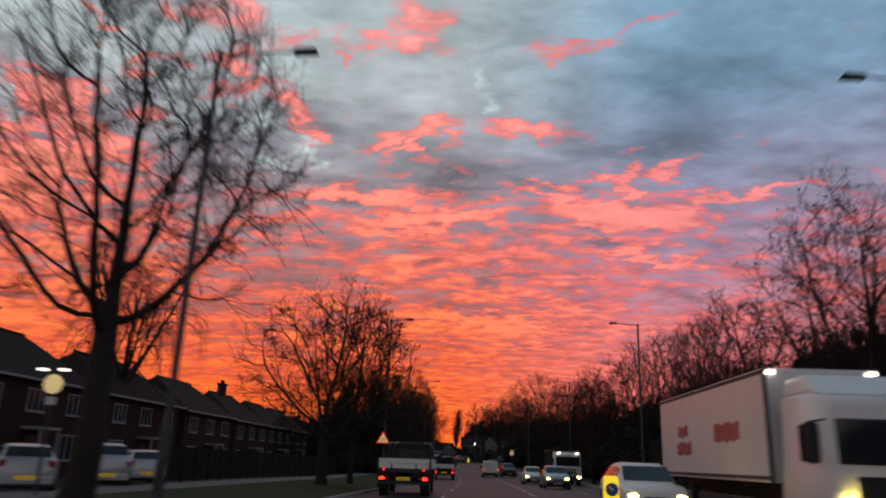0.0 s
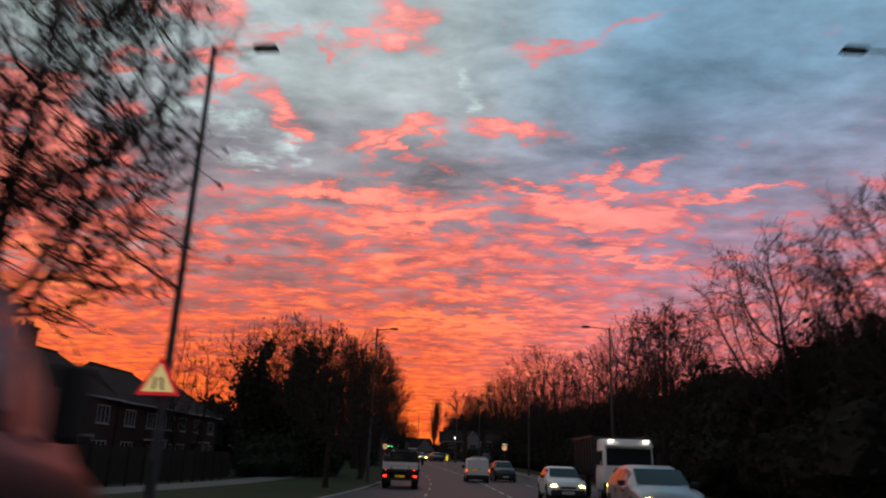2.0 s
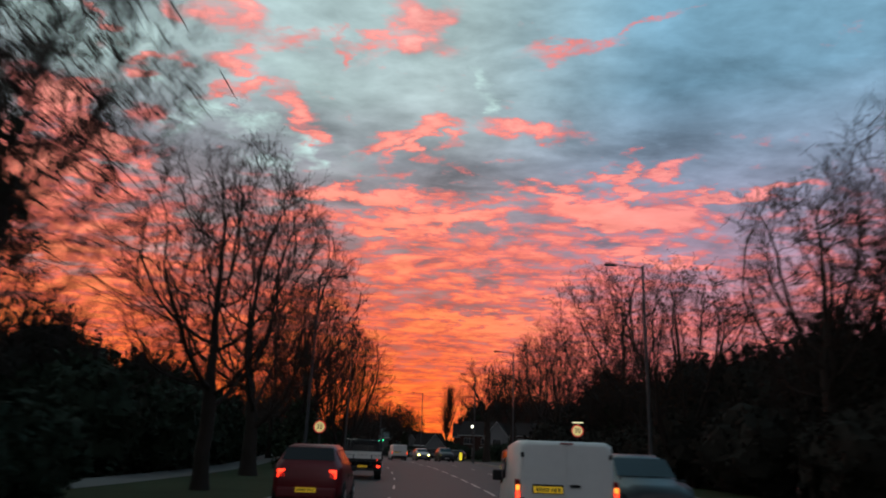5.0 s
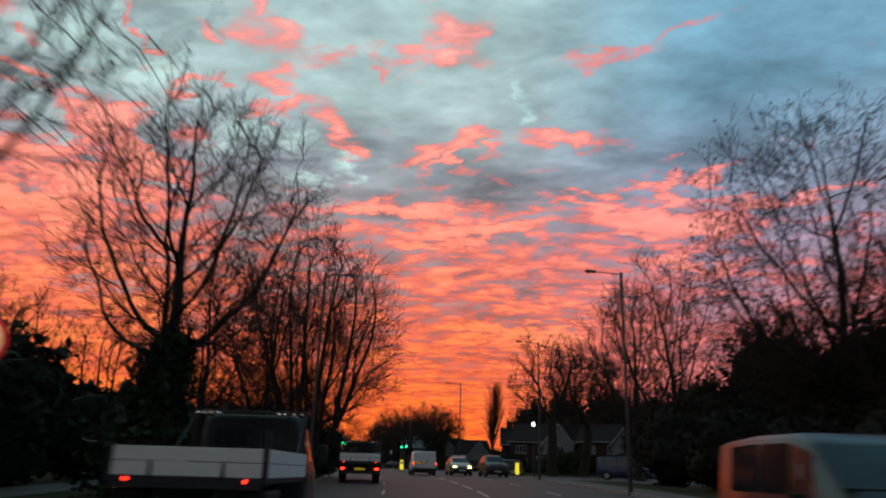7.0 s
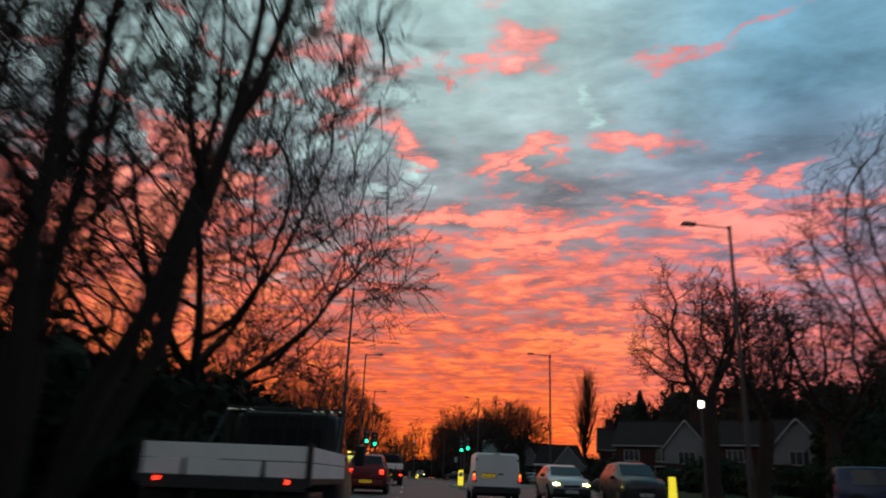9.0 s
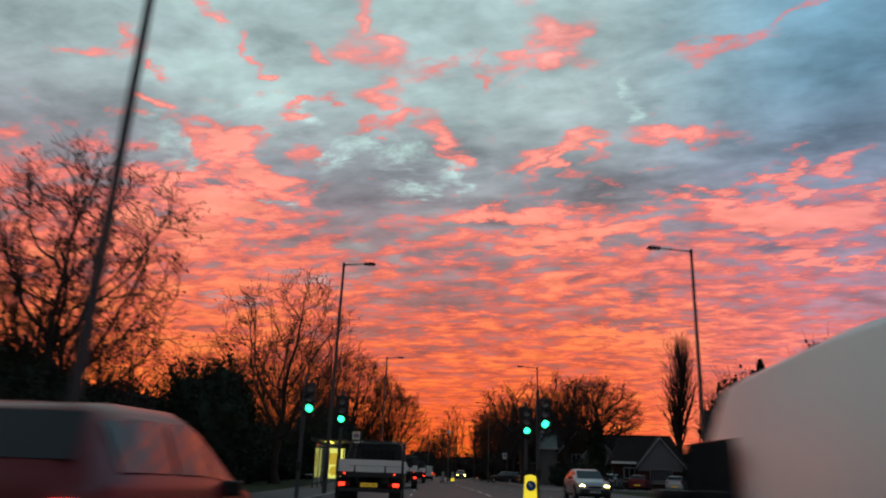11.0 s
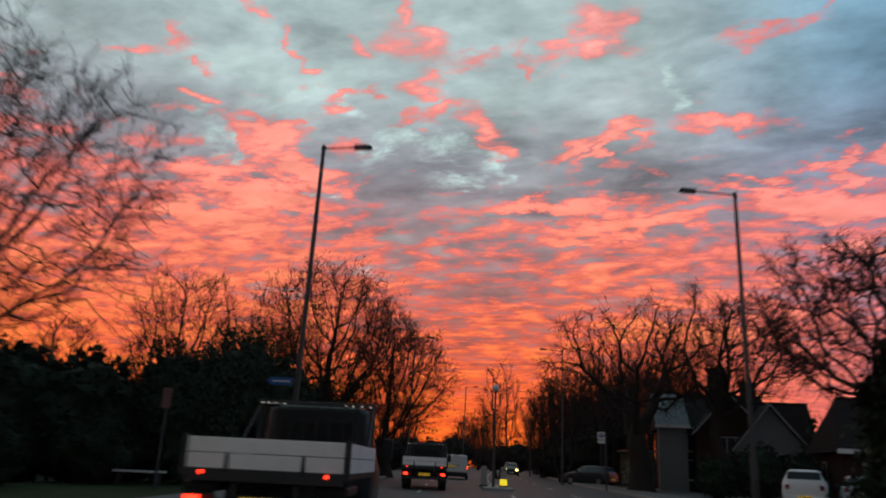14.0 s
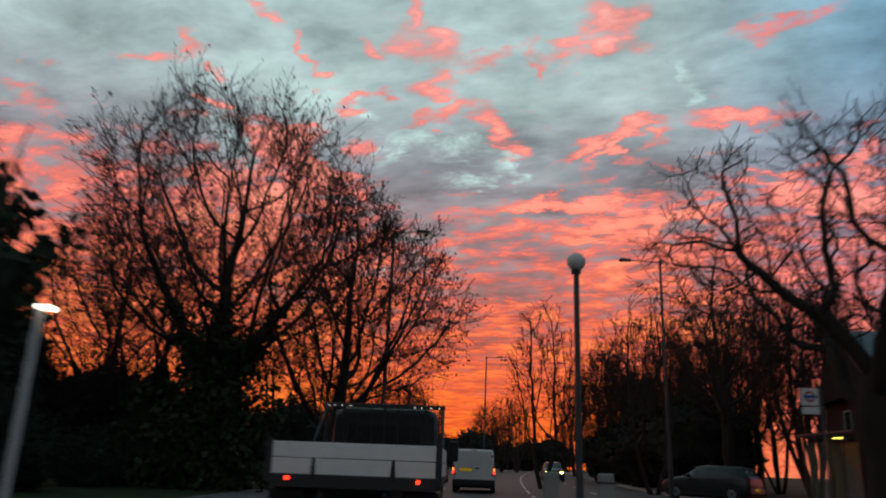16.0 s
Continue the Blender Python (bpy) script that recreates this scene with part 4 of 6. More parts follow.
def bush_parts(seed, rx, ry, h, mat, n=1500, size=0.17, twigs=45):
    rng = np.random.default_rng(seed)
    bm = B()
    bmesh.ops.create_icosphere(bm, subdivisions=3, radius=1.0)
    off = Vector((seed * 3.1, seed * 1.7, 0))
    pts = []
    for v in bm.verts:
        d = v.co.normalized()
        k = 0.82 + 0.30 * noise.fractal(d * 1.7 + off, 1.0, 2.0, 4)
        v.co = Vector((d.x * rx * k, d.y * ry * k, h * (0.46 + 0.50 * d.z * k)))
        v.co.z = max(v.co.z, 0.0)
        pts.append(v.co.copy())
    P = np.array([tuple(q) for q in pts])
    me = bpy.data.meshes.new("core")
    bm.to_mesh(me)
    bm.free()
    me.materials.append(M[mat])
    C = P[rng.integers(0, len(P), n)] * rng.uniform(0.94, 1.13, (n, 1)) + rng.normal(0, 0.10, (n, 3))
    C[:, 2] = np.maximum(C[:, 2], 0.03)
    V, F = leaf_quads(rng, C, size)
    top = P[P[:, 2] > h * 0.45]
    S = top[rng.integers(0, len(top), twigs)] * 0.92
    W = unit(S * np.array([1, 1, 0.4]) / np.array([rx, ry, h]) + np.array([0, 0, 0.9]) + rng.normal(0, 0.3, S.shape))
    TP = limbs(rng, S, W, rng.uniform(0.5, 1.5, twigs) * (1.35 if twigs > 100 else 1.0), 3, 0.05, 0.14)
    V2, F2 = tubes(TP, np.full((twigs, 3), 0.01), 3)
    leaves = fast_mesh("foliage", np.concatenate([V, V2]), np.concatenate([F, F2 + len(V)]), mat)
    return [("core", me, ""), ("foliage", leaves, "")]


THICKET = [bush_parts(i, 2.8, 2.4, 4.6, "hedge") for i in (1, 2, 3)]
TANGLE = [bush_parts(i, 2.4, 2.2, 6.6, "hedge", 2200, 0.17, 320) for i in (8, 9, 10)]
SHRUB = [bush_parts(i, 1.9, 1.9, 3.6, "evergreen", 1500) for i in (4, 5)]


NEAR_SHRUB = [bush_parts(i, 1.9, 1.9, 3.6, "evergreen", 9000, 0.085) for i in (6, 7)]


def bushes(n, y0, y1, lat0, lat1, s0, s1, kinds, label, group, tall=1.0):
    for i in range(n):
        y = y0 + (y1 - y0) * (i + rw.uniform(0.2, 0.8)) / n
        q = at(y, rw.uniform(lat0, lat1))
        plant(q.x, q.y, kinds[rw.integers(0, len(kinds))], rw.uniform(0, 360), rw.uniform(s0, s1), tall, label, "bush", group, "bush")


bushes(36, -6, 154, 14.8, 16.6, 0.8, 1.05, THICKET, "dark leafless bramble thicket under the trees", "thicket along the road")
bushes(40, 0, 154, 17.6, 19.6, 0.95, 1.25, TANGLE, "tall dark tangle of hawthorn and saplings", "thicket along the road")
bushes(26, 4, 154, 20.5, 24.0, 1.2, 1.5, TANGLE, "tall dark tangle of hawthorn and saplings", "thicket along the road")
bushes(8, 112, 138, -21, -18, 0.95, 1.25, TANGLE, "tall dark tangle of hawthorn and saplings", "thicket behind the verge")
bushes(9, 112, 140, -18, -14.6, 1.35, 1.8, SHRUB, "tall dark evergreen shrub behind the footway", "shrubs behind the verge")
bushes(10, 140, 180, -17, -13.8, 0.9, 1.3, SHRUB, "dark evergreen shrub behind the footway", "shrubs behind the verge")
bushes(8, 226, 262, -17, -11.5, 0.6, 0.8, SHRUB, "dark evergreen shrub behind the footway", "shrubs behind the footway")
bushes(22, 184, 262, -13.0, -11.4, 0.5, 0.75, NEAR_SHRUB, "dark clipped evergreen hedge behind the footway", "hedge behind the footway")
bushes(12, 186, 226, -17, -12.5, 0.9, 1.3, NEAR_SHRUB, "dark evergreen shrub behind the footway", "shrubs behind the footway")
bushes(18, 274, 330, 11.5, 16, 0.9, 1.3, THICKET, "dark thicket at the foot of the wood", "thicket beyond the oaks")
bushes(10, 264, 330, -14, -8, 0.7, 1.0, THICKET, "dark thicket at the bend", "thicket at the bend")
bushes(12, 330, 420, -18, 18, 1.2, 1.7, THICKET, "distant dark trees closing the view", "distant thicket")
bushes(24, 183, 228, 21, 30, 0.55, 0.95, SHRUB, "dark clipped garden hedge in front of the houses", "hedges in front of the houses")
bushes(24, 100, 262, -32, -24, 1.3, 1.8, THICKET, "dark wooded belt behind the gardens", "wooded belt")
bushes(16, 15, 105, -52, -42, 1.2, 1.7, THICKET, "dark trees behind the terrace", "trees behind the terrace")
bushes(18, 190, 262, 44, 66, 1.4, 1.9, THICKET, "dark trees behind the houses", "dark trees behind the houses")
bushes(9, 84, 106, -16, -9, 0.7, 1.0, SHRUB, "dark evergreen shrub under the ivy tree", "shrubs under the ivy tree")
bushes(12, 274, 304, 9.5, 14, 0.8, 1.15, THICKET, "dark thicket behind the brick house", "thicket behind the brick house")
bushes(14, 236, 290, -27, -18, 0.9, 1.3, THICKET, "dark thicket behind the ivy trees", "thicket behind the ivy trees")
bushes(12, 192, 250, 34, 46, 1.5, 2.0, TANGLE, "tall dark trees closing the view behind the houses", "dark trees behind the houses")
for x, y, s in ((-20.6, 250.2, 0.62), (-18.4, 250.8, 0.75), (-16.3, 251.5, 0.7), (-6.6, 248.6, 0.8), (-4.6, 246.5, 0.9), (-7.4, 255.5, 1.2), (-13.0, 257.5, 1.3), (-15.6, 268.5, 1.7)):
    plant(x, y, SHRUB[int(s * 100) % 2], s * 300, s, 1.1, "dark evergreen hedge in front of the houses", "bush", "hedges by the forecourt", "bush")
for x, y, s, t in ((12.8, 198.0, 1.9, 1.05), (21.4, 194, 2.0, 1.15), (-43.2, 238.5, 1.75, 1.15), (-39.5, 229, 1.2, 1.2), (-27.5, 192, 1.1, 1.3)):
    plant(x, y, NEAR_SHRUB[int(s * 10) % 2], s * 90, s, t, "tall dark evergreen bush behind the footway", "bush", name="evergreen_bush")
for x, y, s in ((-15.2, 152.5, 1.0), (-16.4, 151.0, 1.05), (-17.0, 154.0, 1.0), (-14.9, 156.0, 1.0), (-16.6, 148.6, 1.1), (-18.6, 152.0, 1.15), (-43.2, 225.6, 1.3), (-42.4, 227.4, 1.25), (-45.4, 226.4, 1.4)):
    plant(x, y, SHRUB[int(s * 100) % 2], s * 700 + y * 40, s, 1.0, "dark evergreen shrub under the bare trees", "bush", "shrubs behind the verge", "bush")
rw = np.random.default_rng(77)
bushes(9, 146, 174, -18.5, -15, 0.6, 0.8, TANGLE, "dark tangle of hawthorn under the dense trees", "thicket behind the verge")
bushes(10, 250, 276, -27, -15, 0.6, 0.95, TANGLE, "dark tangle of hawthorn between the ivy trees", "thicket behind the ivy trees")


def conifer_parts(seed, h, r):
    rng = np.random.default_rng(seed)
    V, F = tubes(np.array([[[0, 0, z] for z in np.linspace(0, h, 6)]]), np.linspace(0.2, 0.03, 6)[None], 8)
    trunk = fast_mesh("trunk", V, F, "bark")
    n = 9000
    z = rng.uniform(0.08, 1.0, n) ** 0.9
    prof = r * (1 - z) ** 0.75 * rng.uniform(0.45, 1.05, n) * (1 + 0.18 * np.sin(z * 46))
    a = rng.uniform(0, 2 * np.pi, n)
    C = np.stack([np.cos(a) * prof, np.sin(a) * prof, z * h], 1)
    V, F = leaf_quads(rng, C, 0.2)
    return [("trunk", trunk, ""), ("crown", fast_mesh("crown", V, F, "evergreen"), "")]


plant(0.2, 246, conifer_parts(61, 13.0, 2.6), label="dark pointed conifer beside the brick house", name="conifer")
plant(-2.5, 262, conifer_parts(63, 11, 3.0), 80, label="dark conifer behind the forecourt", name="conifer")
# ------------------------------------------------------------ street furniture


def lettering(text, size, m, parent, mat, name="lettering"):
    cu = bpy.data.curves.new(name, "FONT")
    cu.body, cu.size, cu.align_x, cu.align_y, cu.extrude = text, size, "CENTER", "CENTER", 0.002
    cu.materials.append(M[mat])
    ob = new(name, cu)
    ob.parent = parent
    ob.matrix_local = m
    return ob


def street_lamp(x, y, side, reach=1.35, tilt=0.0):
    """A ten metre column; side: +1 arm to the road's right, -1 to its left."""
    q = thing("street_lamp", pose(x, y, gz(y) + 0.1, 0, tilt, road_yaw(y)), "tall grey steel street lamp, unlit, at the roadside", "street lamp", "street lamps along the road")
    part("base", tube(B(), [(0, 0, -0.15), (0, 0, 1.65), (0, 0, 1.72)], [0.105, 0.105, 0.08], 12), "galv", q)
    part("column", tube(B(), [(0, 0, 1.7), (0, 0, 5), (0, 0, 9.75), (0, 0, 9.9)], [0.08, 0.07, 0.055, 0.055], 12), "galv", q)
    d = part("access_door", box(B(), -0.05, 0.05, -0.114, -0.1, 0.5, 1.1, 0.004), "darkmetal", q)
    part("cap", tube(B(), [(0, 0, 9.82), (0, 0, 9.97)], [0.075, 0.06], 10), "darkmetal", q)
    part("bracket_arm", tube(B(), [(0, 0, 9.88), (side * (reach - 0.45), 0, 9.97)], [0.03, 0.026], 8), "galv", q)
    h = B()
    box(h, -0.02, 0.55, -0.13, 0.13, 0.0, 0.1, 0.025, top=(0.06, -0.08, 0.03, -0.03))
    bmesh.ops.transform(h, matrix=Matrix.Translation((side * (reach - 0.5), 0, 9.92)) @ Matrix.Rotation(0 if side > 0 else math.pi, 4, "Z") @ Matrix.Rotation(-0.06, 4, "Y"), verts=h.verts)
    lan = part("lantern", h, "darkmetal", q)
    g = box(B(), -0.16, 0.16, -0.09, 0.09, -0.012, 0.0)
    bmesh.ops.transform(g, matrix=Matrix.Translation((side * (reach - 0.2), 0, 9.925)), verts=g.verts)
    part("lens", g, "lens", lan)
    return q


for x, y in ((-6.1, 14.4), (-5.8, 45.8), (-5.9, 80.5), (-8.5, 114.3), (-11.8, 143.8), (-18.1, 174.1), (-24.3, 196.1), (-31.8, 223.7), (-41.0, 256.5), (-47.5, 291.9)):
    street_lamp(x, y, 1, 2.2 if y < 20 else 1.4, 0.6)
for x, y in ((9.9, 15.4), (9.7, 45.5), (9.3, 77.8), (7.2, 111.0), (2.8, 143.6), (-0.7, 165.6), (-9.2, 196.3), (-20.1, 230.0), (-31.1, 263.3), (-40.5, 297)):
    street_lamp(x, y, -1, 1.75)


def round_sign(x, y, r, h, yaw, label):
    q = thing("speed_sign", pose(x, y, gz(y) + 0.1, 0, 0, yaw), label, "speed limit sign", "speed limit signs")
    part("post", tube(B(), [(0, 0.06, -0.12), (0, 0.06, h + r)], [0.045, 0.045], 10), "galv", q)
    part("rim", disc(B(), (0, 0, h), (0, 1, 0), r, 0.03, 40), "signred", q)
    part("face", disc(B(), (0, -0.012, h), (0, 1, 0), r * 0.84, 0.024, 40), "signyellow", q, "pale lit face")
    lettering("30", r * 1.05, pose(0, -0.028, h, 90, 0, 0), q, "black", "numerals")
    part("lamp_hood", box(B(), -0.28, 0.28, -0.26, -0.14, h + r + 0.07, h + r + 0.12, 0.015), "hoodlamp" if x > 0 else "galv", q, "thin lamp over the sign")
    part("lamp_arm", tube(B(), [(0, 0.05, h + r - 0.02), (0, -0.2, h + r + 0.07)], [0.015, 0.015], 6), "galv", q)
    return q


round_sign(-8.5, 117.45, 0.32, 2.46 - gz(117.45) - 0.1, 0, "round thirty speed limit sign with a glowing face under a hood, on the verge")
round_sign(5.1, 118.6, 0.32, 2.73 - gz(118.6) - 0.1, 0, "round thirty speed limit sign with a glowing face under a lamp, beside the footway")


def triangle_sign(x, y, h, s):
    q = thing("warning_sign", pose(x, y, gz(y) + 0.1, 0, 0, 0), "red and yellow triangular road narrows sign on the lamp column", "warning sign")
    for nm, k, mat, d in (("rim", 1.0, "signred", 0.0), ("face", 0.74, "signyellow", -0.012)):
        bm = B()
        cz = h + s * 0.289
        pts = [(-s / 2 * k, cz - s * 0.289 * k), (s / 2 * k, cz - s * 0.289 * k), (0, cz + s * 0.577 * k)]
        a = [bm.verts.new((px, d - 0.012, pz)) for px, pz in pts]
        b = [bm.verts.new((px, d + 0.012, pz)) for px, pz in pts]
        bm.faces.new(a), bm.faces.new(b[::-1])
        for i in range(3):
            bm.faces.new((a[i], b[i], b[(i + 1) % 3], a[(i + 1) % 3]))
        part(nm, bm, mat, q)
    for sx in (-1, 1):
        bm = box(B(), sx * 0.09 - 0.025, sx * 0.09 + 0.025, -0.032, -0.026, h + 0.1, h + 0.34, top=(-sx * 0.035, -sx * 0.035, 0, 0))
        part("symbol", bm, "black", q)
    part("clamp", box(B(), -0.12, 0.12, 0.012, 0.12, h + 0.12, h + 0.17), "galv", q)
    return q


triangle_sign(-5.82, 45.6, 2.3, 0.86)


def bollard(x, y, h=1.05, w=0.36, kind=0):
    label = "lit yellow traffic bollard with a round blue arrow sign" if kind == 0 else ("yellow traffic bollard on an island" if kind < 3 else "pale grey traffic bollard on an island")
    q = thing("traffic_bollard", pose(x, y, gz(y) + 0.1, 0, 0, road_yaw(y)), label, "bollard", "traffic bollards")
    part("body", box(B(), -w / 2, w / 2, -0.11, 0.11, 0.08, h, 0.05, top=(0.03, -0.03, 0.02, -0.02)), "bollard" if kind < 2 else "kerb", q)
    part("base", box(B(), -w / 2 - 0.05, w / 2 + 0.05, -0.16, 0.16, -0.02, 0.1, 0.02), "black", q)
    if kind == 0:
        part("arrow_disc", disc(B(), (0, -0.112, h * 0.74), (0, 1, 0), 0.135, 0.012, 28), "signblue", q)
        bm = box(B(), -0.09, 0.03, -0.122, -0.118, h * 0.74 - 0.02, h * 0.74 + 0.02)
        bmesh.ops.rotate(bm, cent=(0, 0, h * 0.74), matrix=Matrix.Rotation(0.8, 3, "Y"), verts=bm.verts)
        part("arrow", bm, "signwhite", q)
    if kind == 2:
        part("shade_band", box(B(), -w / 2 - 0.002, w / 2 + 0.002, -0.113, 0.113, 0.86, 0.9, 0.01), "galv", q)
        part("band", box(B(), -w / 2 - 0.004, w / 2 + 0.004, -0.115, 0.115, 0.1, 0.42, 0.03), "bollard", q)
    return q


for x, y, k in ((2.8, 16.4, 0), (-14.4, 187.3, 0), (-15.2, 192.3, 1), (-2.4, 174.8, 1), (5.2, 176.2, 1), (-32.4, 245.6, 3), (-31.4, 245.9, 2)):
    bollard(x, y, kind=k)


def traffic_light(x, y, yaw, lamp_h=2.45, back=True):
    q = thing("traffic_light", pose(x, y, gz(y) + 0.1, 0, 0, yaw), "black traffic light showing green on a grey pole", "traffic light", "traffic lights at the junction")
    off = 0.0 if back else -0.17
    part("pole", tube(B(), [(off, 0.08, -0.12), (off, 0.08, lamp_h + 0.9)], [0.055, 0.055], 10), "galv", q)
    part("pole_cap", tube(B(), [(off, 0.08, lamp_h + 0.9), (off, 0.08, lamp_h + 0.94)], [0.06, 0.03], 10), "black", q)
    if back:
        part("backing_board", box(B(), -0.22, 0.22, -0.01, 0.01, lamp_h - 0.24, lamp_h + 0.76, 0.006), "black", q)
    hd = part("head", box(B(), -0.135, 0.135, -0.13, -0.012, lamp_h - 0.15, lamp_h + 0.7, 0.02), "black", q)
    part("push_button_box", box(B(), off - 0.06, off + 0.06, -0.06, 0.03, 0.95, 1.2, 0.01), "black", q)
    for i, mat in enumerate(("green", "lens", "lens")):
        z = lamp_h + i * 0.275
        part("lamp", disc(B(), (0, -0.136, z), (0, 1, 0), 0.095, 0.02, 24), mat, hd, ("lit green lamp", "dark amber lamp", "dark red lamp")[i])
        bm = B()
        n = 10
        a = [bm.verts.new((0.108 * math.cos(math.pi * j / n), -0.13, z + 0.108 * math.sin(math.pi * j / n))) for j in range(n + 1)]
        b = [bm.verts.new((0.108 * math.cos(math.pi * j / n), -0.29, z + 0.108 * math.sin(math.pi * j / n) - 0.02)) for j in range(n + 1)]
        for j in range(n):
            bm.faces.new((a[j], a[j + 1], b[j + 1], b[j]))
        part("hood", bm, "black", hd)
    return q


for x, y, h in ((-14.04, 187.48, 2.43), (-15.08, 190.95, 2.42), (-20.4, 185.75, 2.65), (-20.95, 189.4, 2.6)):
    traffic_light(x, y, road_yaw(y) + 3, h, y > 188)


def bus_shelter(x, y, yaw, half=0.54):
    q = thing("bus_shelter", pose(x, y, gz(y) + 0.12, 0, 0, yaw), "dark framed bus shelter with glass walls and a lit poster", "bus shelter", "bus shelters")
    for px in (-1.9, 0.0, 1.9):
        for py in (-0.65, 0.65):
            part("post", box(B(), px - 0.035, px + 0.035, py - 0.035, py + 0.035, 0, 2.35, 0.005), "darkmetal", q)
    rf = box(B(), -2.05, 2.05, -0.9, 0.85, 2.35, 2.43, 0.02)
    part("roof", rf, "darkmetal", q)
    part("roof_edge", box(B(), -2.08, 2.08, 0.86, 0.9, 2.33, 2.46, 0.01), "galv", q)
    part("roof_edge", box(B(), 2.06, 2.1, -0.9, 0.85, 2.33, 2.46, 0.01), "galv", q)
    for px in (-0.95, 0.95):
        g = part("back_pane", box(B(), px - 0.88, px + 0.88, 0.648, 0.66, 0.25, 2.2), "clear", q)
    part("bench", box(B(), -1.6, 0.9, 0.25, 0.5, 0.48, 0.53, 0.015), "galv", q)
    ad = part("poster_case", box(B(), 1.84, 1.98, -0.62, 0.62, 0.35, 2.2, 0.02), "darkmetal", q)
    for s in (-1, 1):
        xx = 1.91 + s * 0.075
        part("poster", box(B(), xx - 0.004, xx + 0.004, -half, half, 0.45, 2.08), "advert", ad, "glowing yellow poster")
        if half < 0.5:
            continue
        part("print", box(B(), xx + s * 0.006 - 0.002, xx + s * 0.006 + 0.002, -0.22, 0.3, 1.2, 1.8), "advert2", ad)
        part("print", disc(B(), (xx + s * 0.006, 0.02, 0.86), (1, 0, 0), 0.25, 0.004, 24), "advert2", ad)
    for px in (-1.0, 0.6):
        part("ceiling_lamp", disc(B(), (px, 0.1, 2.33), (0, 0, 1), 0.14, 0.03, 18), "warmlamp", q)
    part("end_pane", box(B(), -1.92, -1.908, -0.6, 0.6, 0.25, 2.2), "clear", q)
    return q


bus_shelter(-27.75, 204.6, 107)
bus_shelter(-25.3, 257.9, -73, 0.2)


def bus_stop(x, y, yaw, h=3.1, label="bus stop flag with a round sign on a grey post"):
    q = thing("bus_stop", pose(x, y, gz(y) + 0.12, 0, 0, yaw), label, "bus stop", "bus stops")
    part("post", tube(B(), [(0, 0, -0.1), (0, 0, h)], [0.05, 0.045], 10), "galv", q)
    fl = part("flag", box(B(), -0.5, -0.06, -0.02, 0.02, h - 0.44, h, 0.008), "signwhite", q)
    part("roundel", disc(B(), (-0.28, -0.024, h - 0.22), (0, 1, 0), 0.14, 0.008, 28), "taildim", fl)
    part("roundel_middle", disc(B(), (-0.28, -0.03, h - 0.22), (0, 1, 0), 0.09, 0.008, 28), "signwhite", fl)
    part("roundel_bar", box(B(), -0.45, -0.11, -0.04, -0.034, h - 0.26, h - 0.18), "signblue", fl)
    part("route_tile", box(B(), -0.49, -0.07, -0.02, 0.02, h - 0.66, h - 0.48, 0.006), "signwhite", q)
    return q


bus_stop(-27.6, 208.4, road_yaw(208), 3.1)
bus_stop(-26.7, 252.4, road_yaw(252), 3.3)


def globe_lamp(x, y, h):
    q = thing("globe_lamp", pose(x, y, gz(y) + 0.13, 0, 0, 0), "grey post with an unlit round globe on a traffic island", "globe lamp")
    part("post", tube(B(), [(0, 0, -0.1), (0, 0, h * 0.4), (0, 0, h - 0.3)], [0.08, 0.06, 0.055], 12), "galv", q)
    bm = B()
    bmesh.ops.create_uvsphere(bm, u_segments=20, v_segments=14, radius=0.19)
    bmesh.ops.translate(bm, vec=(0, 0, h - 0.12), verts=bm.verts)
    part("globe", bm, "signwhite", q, "", True)
    part("collar", tube(B(), [(0, 0, h - 0.38), (0, 0, h - 0.29)], [0.09, 0.1], 12), "darkmetal", q)


globe_lamp(-31.8, 245.3, 5.25)
q = thing("lit_lamp_post", pose(-1.0, 174.3, gz(174.3), 0, 0, road_yaw(174)), "thin grey post with a small lit lamp beside the crossing", "lamp post")
part("post", tube(B(), [(0, 0, -0.1), (0, 0, 1.2), (0, 0, 4.2)], [0.06, 0.05, 0.04], 10), "galv", q)
part("lantern", tube(B(), [(0, 0, 4.2), (0, 0, 4.3), (0, 0, 4.48), (0, 0, 4.54)], [0.06, 0.13, 0.13, 0.05], 12), "marker", q, "small lit white lantern")


def sign_post(x, y, h, yaw, plate, label, lamp=False):
    q = thing("sign_post", pose(x, y, gz(y) + 0.12, 0, 0, yaw), label, "sign post", "roadside sign posts")
    part("post", tube(B(), [(0, 0, -0.1), (0, 0, h)], [0.045, 0.04], 8), "signwhite" if lamp else "galv", q)
    part("cap", tube(B(), [(0, 0, h - 0.02), (0, 0, h + 0.02)], [0.05, 0.044], 8), "black", q)
    w, hh, mat = plate
    if w:
        part("plate", box(B(), -w / 2, w / 2, -0.06, -0.045, h - hh, h, 0.008), mat, q)
    if lamp:
        part("lamp_head", box(B(), -0.03, 0.17, -0.05, 0.05, h - 0.02, h + 0.035, 0.012), "marker", q, "small lit white lamp")
    return q


